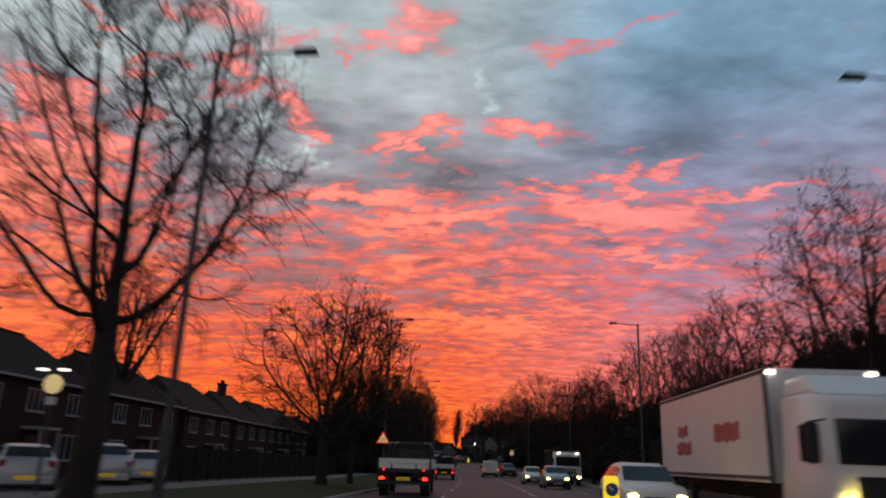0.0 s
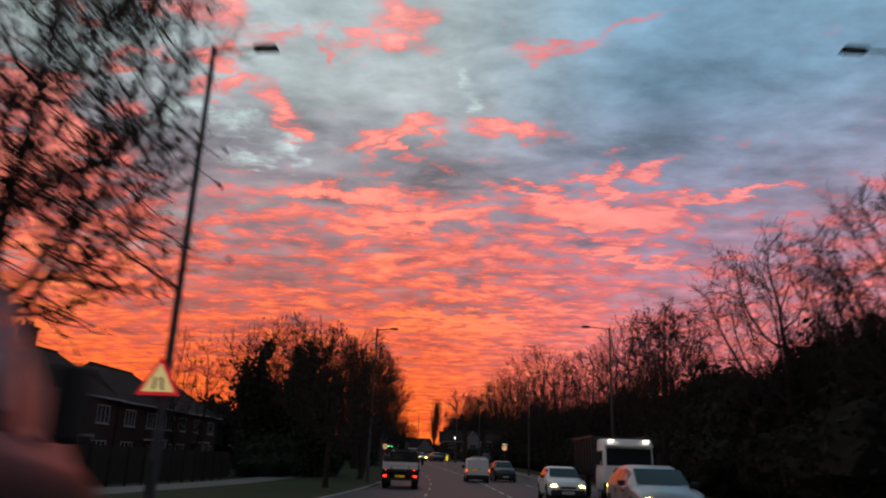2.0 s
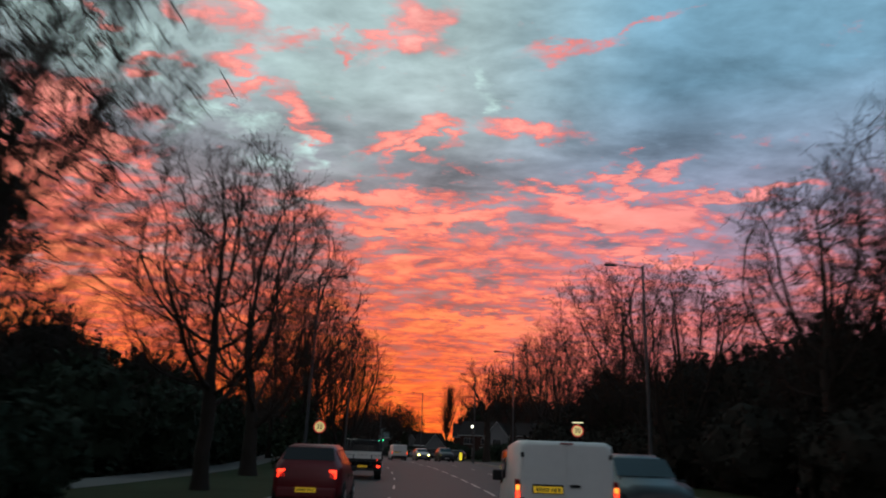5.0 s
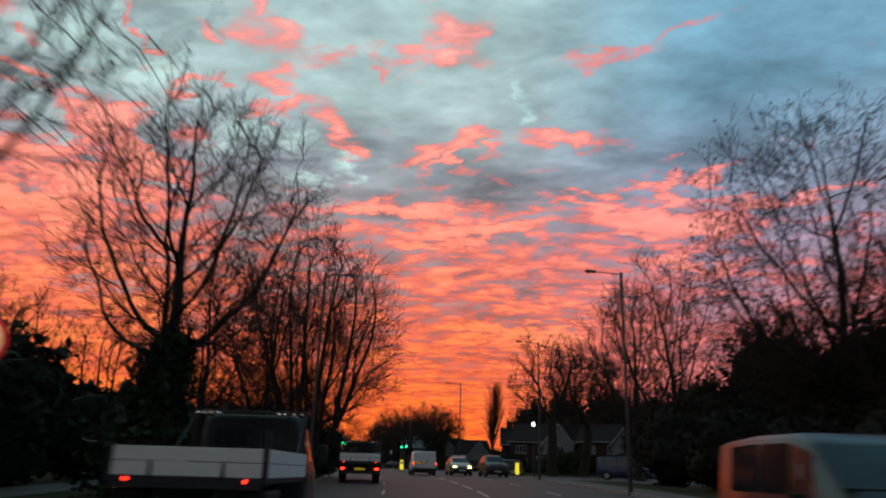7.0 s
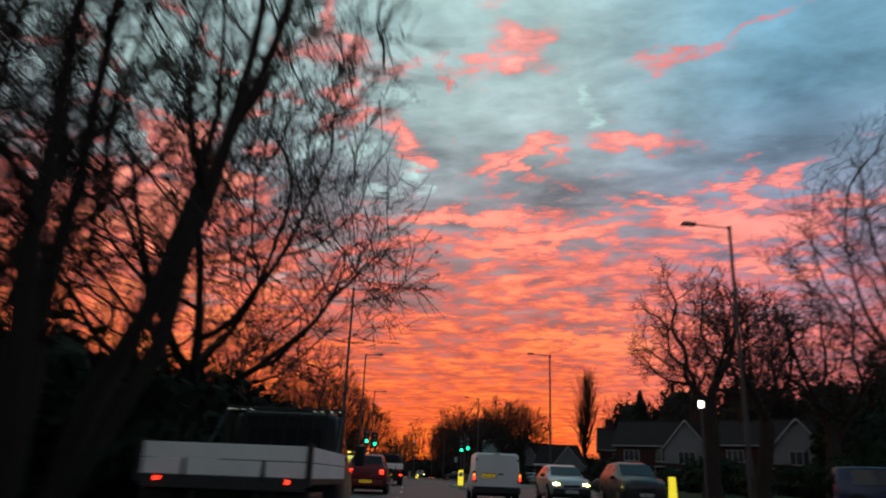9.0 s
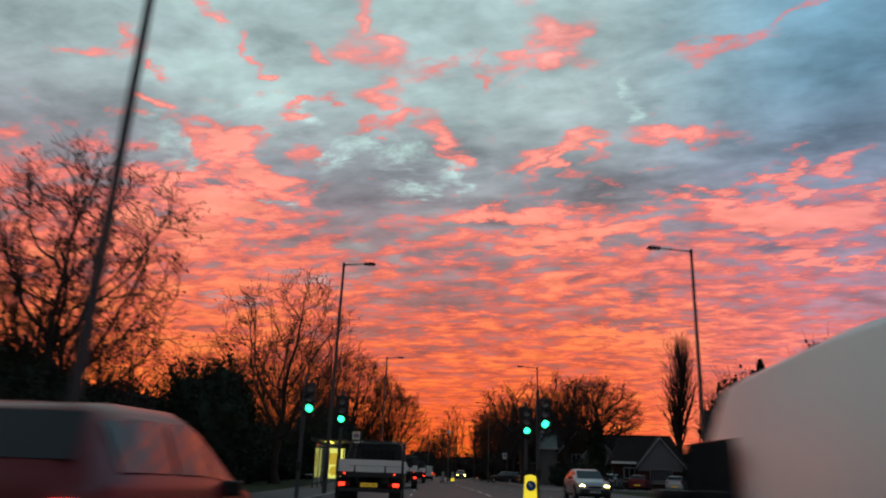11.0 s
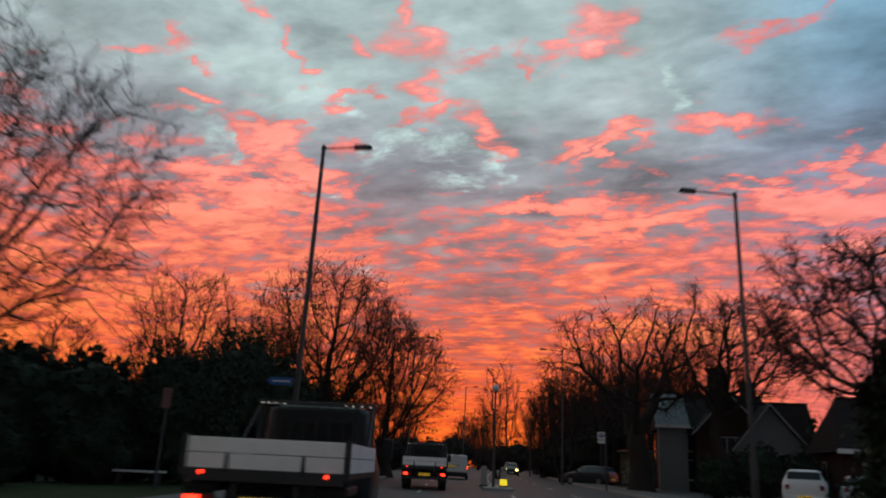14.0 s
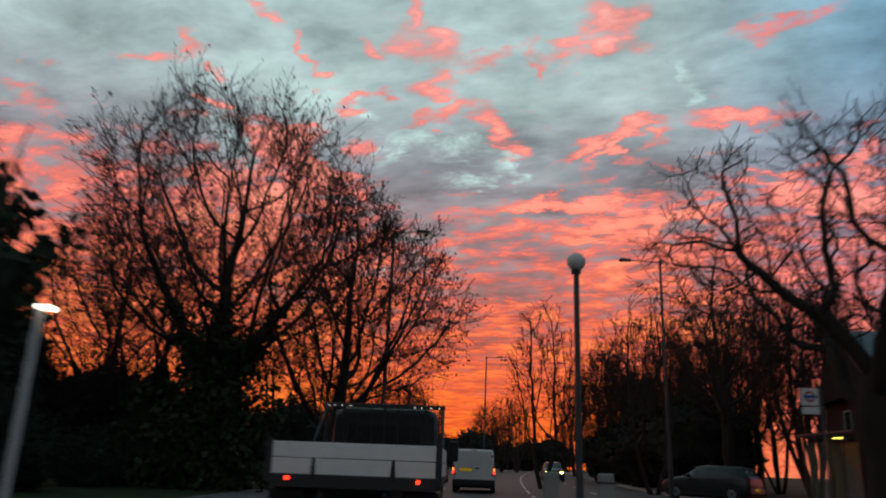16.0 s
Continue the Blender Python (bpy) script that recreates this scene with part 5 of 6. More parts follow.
sign_post(-36.9, 237.4, 2.75, road_yaw(237), (0, 0, "signwhite"), "pale sign post with a small lit lamp on top", True)
sign_post(-33.9, 231.6, 2.6, road_yaw(231), (0, 0, "signwhite"), "plain thin grey post beside the footway")
sign_post(-36.5, 224.5, 2.9, road_yaw(224), (0.26, 0.6, "signdull"), "grey post with a worn reddish plate")
sign_post(13.0, 37.5, 2.2, 0, (0.28, 0.3, "signwhite"), "grey post with a small white plate beside the thicket")
q = sign_post(-11.9, 20.2, 2.6, 0, (0.3, 0.22, "signwhite"), "grey post with a round lit yellow sign and a white plate")
part("round_face", disc(B(), (0, -0.06, 2.95), (0, 1, 0), 0.27, 0.03, 28), "signyellow", q, "round pale yellow lit face")
part("post_top", tube(B(), [(0, 0, 2.5), (0, 0, 3.2)], [0.035, 0.035], 8), "galv", q)
for dx in (-0.25, 0.35):
    part("lamp_hood", box(B(), dx - 0.14, dx + 0.14, -0.3, -0.2, 3.3, 3.36, 0.015), "whitelamp", q, "thin white lamp over the sign")

# a blue finger sign on a lamp column
q = thing("direction_sign", pose(-31.8, 223.7, gz(223.7) + 3.05, 0, 0, road_yaw(223.7)), "narrow blue direction sign on the lamp column", "direction sign")
bm = B()
vs = [bm.verts.new(c) for c in ((-0.08, -0.1, 0), (-0.66, -0.1, 0), (-0.78, -0.1, 0.1), (-0.66, -0.1, 0.2), (-0.08, -0.1, 0.2))]
f = bm.faces.new(vs)
ex = bmesh.ops.extrude_face_region(bm, geom=[f])
bmesh.ops.translate(bm, vec=(0, 0.02, 0), verts=[g for g in ex["geom"] if isinstance(g, bmesh.types.BMVert)])
part("finger", bm, "signblue", q)
part("bar_of_writing", box(B(), -0.62, -0.14, -0.104, -0.101, 0.08, 0.12), "signwhite", q)
part("clamp", box(B(), -0.1, 0.08, -0.1, 0.08, 0.06, 0.14), "galv", q)

# pale seat and litter bin
q = thing("bench", pose(-38.5, 226.2, gz(226.2) + 0.1, 0, 0, 30), "pale bench on the dark grass", "bench")
part("seat", box(B(), -0.8, 0.8, -0.2, 0.2, 0.42, 0.48, 0.01), "signwhite", q)
for dx in (-0.6, 0.6):
    part("leg", box(B(), dx - 0.05, dx + 0.05, -0.18, 0.18, -0.1, 0.42, 0.005), "darkmetal", q)


def fence_panel_mesh():
    """Upright boards, alternately set back, in one folded sheet with thickness."""
    bm = B()
    prof = []
    for i in range(12):
        d = 0.0 if i % 2 else 0.018
        prof += [(i * 0.15, d), (i * 0.15 + 0.148, d)]
    front = [[bm.verts.new((x, d, z + (0.012 if (k // 2) % 3 == 0 else 0.0) * (z > 1))) for k, (x, d) in enumerate(prof)] for z in (0.08, 1.7)]
    back = [[bm.verts.new((x, d + 0.02, z)) for x, d in prof] for z in (0.08, 1.7)]
    n = len(prof)
    for k in range(n - 1):
        bm.faces.new((front[0][k], front[0][k + 1], front[1][k + 1], front[1][k]))
        bm.faces.new((back[0][k + 1], back[0][k], back[1][k], back[1][k + 1]))
        bm.faces.new((front[1][k], front[1][k + 1], back[1][k + 1], back[1][k]))
        bm.faces.new((front[0][k + 1], front[0][k], back[0][k], back[0][k + 1]))
    for k, w in ((0, 1), (n - 1, -1)):
        bm.faces.new((front[0][k], front[1][k], back[1][k], back[0][k])[::w])
    me = bpy.data.meshes.new("fence_panel")
    bmesh.ops.recalc_face_normals(bm, faces=bm.faces)
    bm.to_mesh(me)
    bm.free()
    me.materials.append(M["fence"])
    return me


def fence(y0, y1, lat, label):
    q = thing("fence", pose(0, 0, 0), label, "fence", "garden fences")
    me = fence_panel_mesh()
    pm = box(B(), -0.05, 0.05, -0.05, 0.05, -0.1, 1.8, 0.008)
    pme = bpy.data.meshes.new("post")
    pm.to_mesh(pme)
    pm.free()
    pme.materials.append(M["fence"])
    y = y0
    while y < y1:
        p = at(y, lat)
        o = new("panel", me)
        o.parent = q
        o.matrix_world = pose(p.x, p.y, p.z, 0, 0, road_yaw(y) + 90)
        o = new("post", pme)
        o.parent = q
        o.matrix_world = pose(p.x, p.y - 0.03, p.z, 0, 0, road_yaw(y))
        y += 1.88


fence(36, 82, -15.2, "dark weathered wooden garden fence behind the footway")

# ------------------------------------------------------------ houses


def window_unit(q, x, y, z, w, h, cols=2, lit=False, side=False, bars=1):
    """A framed window whose outer face is at y (or at x when side)."""
    def put(bm):
        if side:
            bmesh.ops.transform(bm, matrix=Matrix.Translation((x, y, 0)) @ Matrix.Rotation(math.pi / 2 * (1 if side > 0 else -1), 4, "Z"), verts=bm.verts)
        else:
            bmesh.ops.translate(bm, vec=(x, y, 0), verts=bm.verts)
        return bm
    bm = B()
    f = 0.06
    xs, zs = [-w / 2], [z, z + f, z + h - f, z + h]
    for i in range(cols + 1):
        xx = -w / 2 + (w - f) * i / cols
        xs += ([xx] if i else []) + [xx + f]
    g = {(i, j): bm.verts.new((xx, -0.05, zz)) for i, xx in enumerate(xs) for j, zz in enumerate(zs)}
    fs = [bm.faces.new((g[i, j], g[i + 1, j], g[i + 1, j + 1], g[i, j + 1])) for i in range(len(xs) - 1) for j in range(3) if j != 1 or i % 2 == 0]
    ex = bmesh.ops.extrude_face_region(bm, geom=fs)
    bmesh.ops.translate(bm, vec=(0, 0.08, 0), verts=[e for e in ex["geom"] if isinstance(e, bmesh.types.BMVert)])
    win = part("window", put(bm), "upvc", q)
    for i in range(cols):
        a = -w / 2 + (w - f) * i / cols + f
        b = -w / 2 + (w - f) * (i + 1) / cols
        part("pane", put(box(B(), a, b, -0.02, -0.008, z + f, z + h - f)), "roomlight" if lit else "glass", win)
    part("sill", put(box(B(), -w / 2 - 0.06, w / 2 + 0.06, -0.1, 0.03, z - 0.06, z)), "upvc", win)


def house(x, y, yaw, w, d, eaves, ridge, wall="brick", hip=0.0, chimney=(0.25,), label="", porch=True, gable=False, lit=False, group="houses", cols=3, gable_wall="render", shift=0.0):
    """A two storey house; its front looks to -y, the ridge runs along x. gable: a pale gable wing on its front."""
    q = thing("house", pose(x, y, gz(y), 0, 0, yaw), label, "house", group)
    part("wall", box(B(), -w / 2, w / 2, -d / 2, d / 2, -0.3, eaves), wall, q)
    o = 0.35
    bm = B()
    hp = hip * w / 2
    c = [bm.verts.new(v) for v in ((-w / 2 - o, -d / 2 - o, eaves - 0.15), (w / 2 + o, -d / 2 - o, eaves - 0.15), (w / 2 + o, d / 2 + o, eaves - 0.15), (-w / 2 - o, d / 2 + o, eaves - 0.15),
                                   (-w / 2 - o + hp, 0, ridge), (w / 2 + o - hp, 0, ridge))]
    for f in ((0, 1, 5, 4), (1, 2, 5), (2, 3, 4, 5), (3, 0, 4), (3, 2, 1, 0)):
        bm.faces.new([c[i] for i in f])
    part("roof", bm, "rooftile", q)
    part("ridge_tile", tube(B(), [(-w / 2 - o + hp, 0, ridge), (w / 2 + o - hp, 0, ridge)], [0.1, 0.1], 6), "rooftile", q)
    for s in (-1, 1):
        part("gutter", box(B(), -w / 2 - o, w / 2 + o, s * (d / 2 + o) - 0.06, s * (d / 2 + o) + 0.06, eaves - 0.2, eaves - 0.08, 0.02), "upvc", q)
    for k in chimney:
        cx = -w / 2 + k * w
        st = part("chimney", box(B(), cx - 0.5, cx + 0.5, -0.32, 0.32, ridge - 1.4, ridge + 0.95), "brick", q)
        part("chimney_cap", box(B(), cx - 0.57, cx + 0.57, -0.39, 0.39, ridge + 0.95, ridge + 1.08), "brick", st)
        for dx in (-0.25, 0.25):
            part("chimney_pot", tube(B(), [(cx + dx, 0, ridge + 1.05), (cx + dx, 0, ridge + 1.45)], [0.13, 0.1], 10), "brick", st)
    n = max(2, int(w / 3.2))
    for i in range(n):
        wx = -w / 2 + w * (i + 0.5) / n
        window_unit(q, wx, -d / 2 - 0.002, eaves - 1.7, 1.6, 1.15, cols)
        if i % 2 == 0:
            window_unit(q, wx, -d / 2 - 0.002, 0.8, 1.8, 1.35, cols, lit and i == 0)
        else:
            dr = part("door", box(B(), wx - 0.45, wx + 0.45, -d / 2 - 0.05, -d / 2 + 0.02, 0, 2.05, 0.01), "door", q)
            part("handle", box(B(), wx + 0.32, wx + 0.37, -d / 2 - 0.09, -d / 2 - 0.05, 0.98, 1.08), "chrome", dr)
            if porch:
                part("porch_roof", box(B(), wx - 0.9, wx + 0.9, -d / 2 - 1.1, -d / 2 - 0.003, 2.3, 2.44, 0.015), "upvc", q, "flat white porch roof")
                for dx in (-0.8, 0.8):
                    part("porch_post", box(B(), wx + dx - 0.05, wx + dx + 0.05, -d / 2 - 1.05, -d / 2 - 0.95, -0.2, 2.3), "upvc", q)
    for s in (-1, 1):
        window_unit(q, s * (w / 2 + 0.002), 0.5, eaves - 1.7, 0.9, 1.1, 1, side=s)
    if gable:
        gw, gd = 4.4, 1.6
        gx = w / 2 - gw / 2 - 0.3 + shift
        y0 = -d / 2 - gd
        bm = B()
        top = ridge - 0.5
        zs = min(2.7, eaves - 0.9) if gable_wall == "render" else -0.3
        v = [bm.verts.new(p) for p in ((gx - gw / 2, y0, zs), (gx + gw / 2, y0, zs), (gx + gw / 2, y0, eaves - 0.4), (gx, y0, top), (gx - gw / 2, y0, eaves - 0.4))]
        v2 = [bm.verts.new((p.co.x, -0.05 if i == 3 else -d / 2 - 0.004, p.co.z)) for i, p in enumerate(v)]
        bm.faces.new(v)
        for i in range(5):
            bm.faces.new((v[i], v2[i], v2[(i + 1) % 5], v[(i + 1) % 5]))
        part("gable_wing", bm, gable_wall, q, "pale rendered upper gable" if gable_wall == "render" else "brick gable wing")
        if gable_wall == "render":
            part("gable_base", box(B(), gx - gw / 2 + 0.04, gx + gw / 2 - 0.04, y0 + 0.05, -d / 2 - 0.004, -0.3, zs - 0.003), "brick", q, "dark brick ground floor of the gable wing")
        for s in (-1, 1):
            bm = B()
            e = [bm.verts.new(p) for p in ((gx + s * (gw / 2 + 0.3), y0 - 0.25, eaves - 0.62), (gx, y0 - 0.25, top + 0.12), (gx, 0, top + 0.12), (gx + s * (gw / 2 + 0.3), -d / 2, eaves - 0.62))]
            e2 = [bm.verts.new(p.co + Vector((0, 0, 0.12))) for p in e]
            bm.faces.new(e), bm.faces.new(e2[::-1])
            for i in range(4):
                bm.faces.new((e[i], e2[i], e2[(i + 1) % 4], e[(i + 1) % 4]))
            part("gable_roof", bm, "rooftile", q)
            bm = B()
            tube(bm, [(gx + s * (gw / 2 + 0.3), y0 - 0.27, eaves - 0.62), (gx, y0 - 0.27, top + 0.12)], [0.09, 0.09], 4)
            part("barge_board", bm, "upvc", q)
        window_unit(q, gx, y0 - 0.002, eaves - 1.9, 1.7, 1.2, 3)
        window_unit(q, gx, y0 - 0.002, 0.7, 2.2, 1.4, 4)
    return q


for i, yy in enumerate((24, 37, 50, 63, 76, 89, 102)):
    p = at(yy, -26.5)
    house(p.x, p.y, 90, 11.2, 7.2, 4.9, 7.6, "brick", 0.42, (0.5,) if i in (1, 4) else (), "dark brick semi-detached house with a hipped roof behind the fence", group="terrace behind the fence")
house(11.8, 219, -20, 10, 8, 4.6, 7.2, "brick", 0.0, (0.2,), "dark brick house with a pale front gable behind the green", gable=True, group="houses behind the green")
house(1.9, 226, -12, 10, 8, 4.6, 7.4, "brick", 0.0, (0.8,), "dark brick house with a pale front gable behind the trees", gable=True, group="houses behind the green")
house(27, 213, -35, 11, 8, 4.8, 8.2, "brick", 0.0, (0.25,), "dark brick house with a front gable behind the green", gable=True, gable_wall="brick", group="houses behind the green")
q = house(19.0, 206.2, -25, 6.6, 6, 4.75, 7.3, "brick", 0.0, (0.5,), "dark brick house with a white fascia behind the green", porch=False, group="houses behind the green")
part("fascia", box(B(), -3.65, 0.2, -3.45, -3.36, 4.5, 4.72, 0.01), "white", q, "broad white fascia board")
part("corner_board", box(B(), -3.72, -3.52, -3.45, -3.36, 4.5, 5.9, 0.01), "white", q, "white upright board")
house(36, 196, -55, 11, 8, 4.8, 8.2, "brick", 0.0, (0.3,), "dark brick house beside the side road", gable=True, gable_wall="brick", group="houses behind the green")
house(-1.0, 240.5, 2, 9, 7.5, 4.6, 7.4, "brick", 0.0, (0.14,), "dark brick house with a tall chimney behind the forecourt", gable=True, gable_wall="brick", group="houses behind the forecourt")
q = house(-20.6, 265.2, 8, 7.0, 7, 4.4, 6.9, "brick", 0.0, (0.92,), "dark brick gabled house with a tall front chimney beside the oaks", porch=False, gable=True, gable_wall="brick", shift=-0.4, group="houses behind the forecourt")
st = part("chimney", box(B(), -0.55, 0.5, -4.6, -3.9, 3.8, 8.2, 0.02), "brick", q, "tall brick chimney stack through the gable")
part("chimney_cap", box(B(), -0.63, 0.58, -4.68, -3.82, 8.2, 8.36, 0.02), "brick", st)
part("side_wing", box(B(), -4.0, -2.1, -4.3, -3.51, -0.3, 4.3), "render", q, "pale rendered side wing")
bm = B()
a = [bm.verts.new(c) for c in ((-4.2, -4.5, 4.25), (-1.9, -4.5, 4.25), (-1.9, -1.0, 6.7), (-4.2, -1.0, 6.7))]
b = [bm.verts.new(v.co + Vector((0, 0, 0.12))) for v in a]
bm.faces.new(a[::-1]), bm.faces.new(b)
for i in range(4):
    bm.faces.new((a[i], a[(i + 1) % 4], b[(i + 1) % 4], b[i]))
part("wing_roof", bm, "slate", q, "pale grey slate roof over the side wing")
part("wing_fascia", box(B(), -4.2, -1.9, -4.6, -4.505, 4.2, 4.4, 0.01), "white", q, "white fascia board")
house(-16.4, 262.8, 8, 4.0, 3.0, 3.4, 6.2, "render", 0.0, (), "low pale rendered annexe beside the brick house", porch=False, gable=True, shift=-0.4, group="houses behind the forecourt")
q = house(-11.4, 252.2, 6, 7.0, 6, 2.8, 5.6, "brick", 0.3, (), "low house with a pale gable behind the parked cars", gable=True, group="houses behind the forecourt")
part("roof_fascia", box(B(), -3.85, -1.3, -3.46, -3.42, 2.55, 2.78, 0.01), "white", q, "white fascia board")
# ------------------------------------------------------------ vehicles


def loft(stations, k_top=0.8):
    """A closed body through cross sections: y, half width, bottom, shoulder, top, half width at the top."""
    bm = B()
    rings = []
    for y, hw, zb, zs, zt, ht in stations:
        half = [(hw * 0.9, zb), (hw * 0.985, zb + 0.12), (hw, (zb + zs) * 0.5), (hw * 0.975, zs - 0.06), (hw * 0.95, zs), (ht, zt - 0.07), (ht * k_top, zt)]
        pts = [(-a, z) for a, z in half] + [(a, z) for a, z in half[::-1]]
        rings.append([bm.verts.new((a, y, z)) for a, z in pts])
    n = len(rings[0])
    for r, s in zip(rings, rings[1:]):
        for j in range(n):
            bm.faces.new((r[j], s[j], s[(j + 1) % n], r[(j + 1) % n]))
    bm.faces.new(rings[0])
    bm.faces.new(rings[-1][::-1])
    return bm


def ring_at(stations, y):
    for a, b in zip(stations, stations[1:]):
        if a[0] <= y <= b[0]:
            k = (y - a[0]) / (b[0] - a[0] + 1e-9)
            return [p + (q - p) * k for p, q in zip(a, b)]
    return list(stations[-1])


def side_glass(stations, y0, y1, s, steps=4):
    bm = B()
    rows = []
    for i in range(steps + 1):
        y = y0 + (y1 - y0) * i / steps
        _, hw, zb, zs, zt, ht = ring_at(stations, y)
        a, b = (hw * 0.95, zs), (ht, zt - 0.07)
        rows.append([bm.verts.new((s * (a[0] + (b[0] - a[0]) * k + 0.012), y, a[1] + (b[1] - a[1]) * k + 0.004)) for k in (0.12, 0.92)])
    for p, q in zip(rows, rows[1:]):
        bm.faces.new((p[0], q[0], q[1], p[1]))
    return bm


def screen(stations, y0, y1, w0, w1, lift=0.014):
    """Glass lying on the slope between two sections."""
    bm = B()
    a, b = ring_at(stations, y0), ring_at(stations, y1)
    c = [bm.verts.new(p) for p in ((-a[5] * w0, y0, a[4] + lift), (a[5] * w0, y0, a[4] + lift), (b[5] * w1, y1, b[4] + lift), (-b[5] * w1, y1, b[4] + lift))]
    bm.faces.new(c)
    return bm


def wheel(q, x, y, r=0.31, w=0.2):
    s = 1 if x > 0 else -1
    o = part("wheel", tube(B(), [(x - w / 2, y, r), (x - w / 2 + 0.03, y, r), (x + w / 2 - 0.03, y, r), (x + w / 2, y, r)], [r * 0.9, r, r, r * 0.9], 22), "rubber", q)
    part("rim", disc(B(), (x + s * (w / 2 - 0.004), y, r), (1, 0, 0), r * 0.64, 0.03, 18), "chrome", o)
    part("hub", disc(B(), (x + s * (w / 2 + 0.012), y, r), (1, 0, 0), r * 0.16, 0.02, 10), "black", o)
    return o


def number_plate(q, y, z, way, mat="plate", x=0.0):
    p = part("number_plate", box(B(), x - 0.26, x + 0.26, y - 0.008, y + 0.008, z - 0.056, z + 0.056, 0.004), mat, q)
    for i in range(7):
        a = x - 0.21 + i * 0.062 + (0.02 if i > 3 else 0)
        part("bar_of_writing", box(B(), a, a + 0.035, y + way * 0.0095 - 0.0015, y + way * 0.0095 + 0.0015, z - 0.036, z + 0.036), "black", p)


HATCH = [(-2.05, 0.70, 0.42, 0.82, 0.88, 0.62), (-2.0, 0.82, 0.30, 0.96, 1.02, 0.66), (-1.72, 0.87, 0.24, 0.99, 1.40, 0.60), (-1.2, 0.885, 0.22, 0.98, 1.47, 0.62),
         (-0.1, 0.89, 0.22, 0.96, 1.49, 0.63), (0.42, 0.89, 0.22, 0.95, 1.41, 0.61), (1.08, 0.875, 0.22, 0.93, 1.0, 0.68), (1.7, 0.84, 0.25, 0.85, 0.9, 0.62),
         (2.0, 0.75, 0.3, 0.72, 0.78, 0.52), (2.06, 0.66, 0.42, 0.62, 0.66, 0.42)]
SUV = [(y, hw * 1.04, zb + 0.05, zs * 1.12, zt * 1.12, ht * 1.04) for y, hw, zb, zs, zt, ht in HATCH]
MINIVAN = [(-2.2, 0.86, 0.40, 0.95, 1.70, 0.74), (-2.1, 0.92, 0.28, 0.98, 1.80, 0.78), (-1.0, 0.94, 0.25, 0.98, 1.84, 0.80), (0.3, 0.94, 0.25, 0.98, 1.82, 0.79), (0.75, 0.94, 0.25, 0.98, 1.68, 0.76),
           (1.4, 0.92, 0.25, 1.0, 1.12, 0.74), (2.0, 0.86, 0.28, 0.86, 0.92, 0.62), (2.2, 0.7, 0.38, 0.7, 0.76, 0.5)]


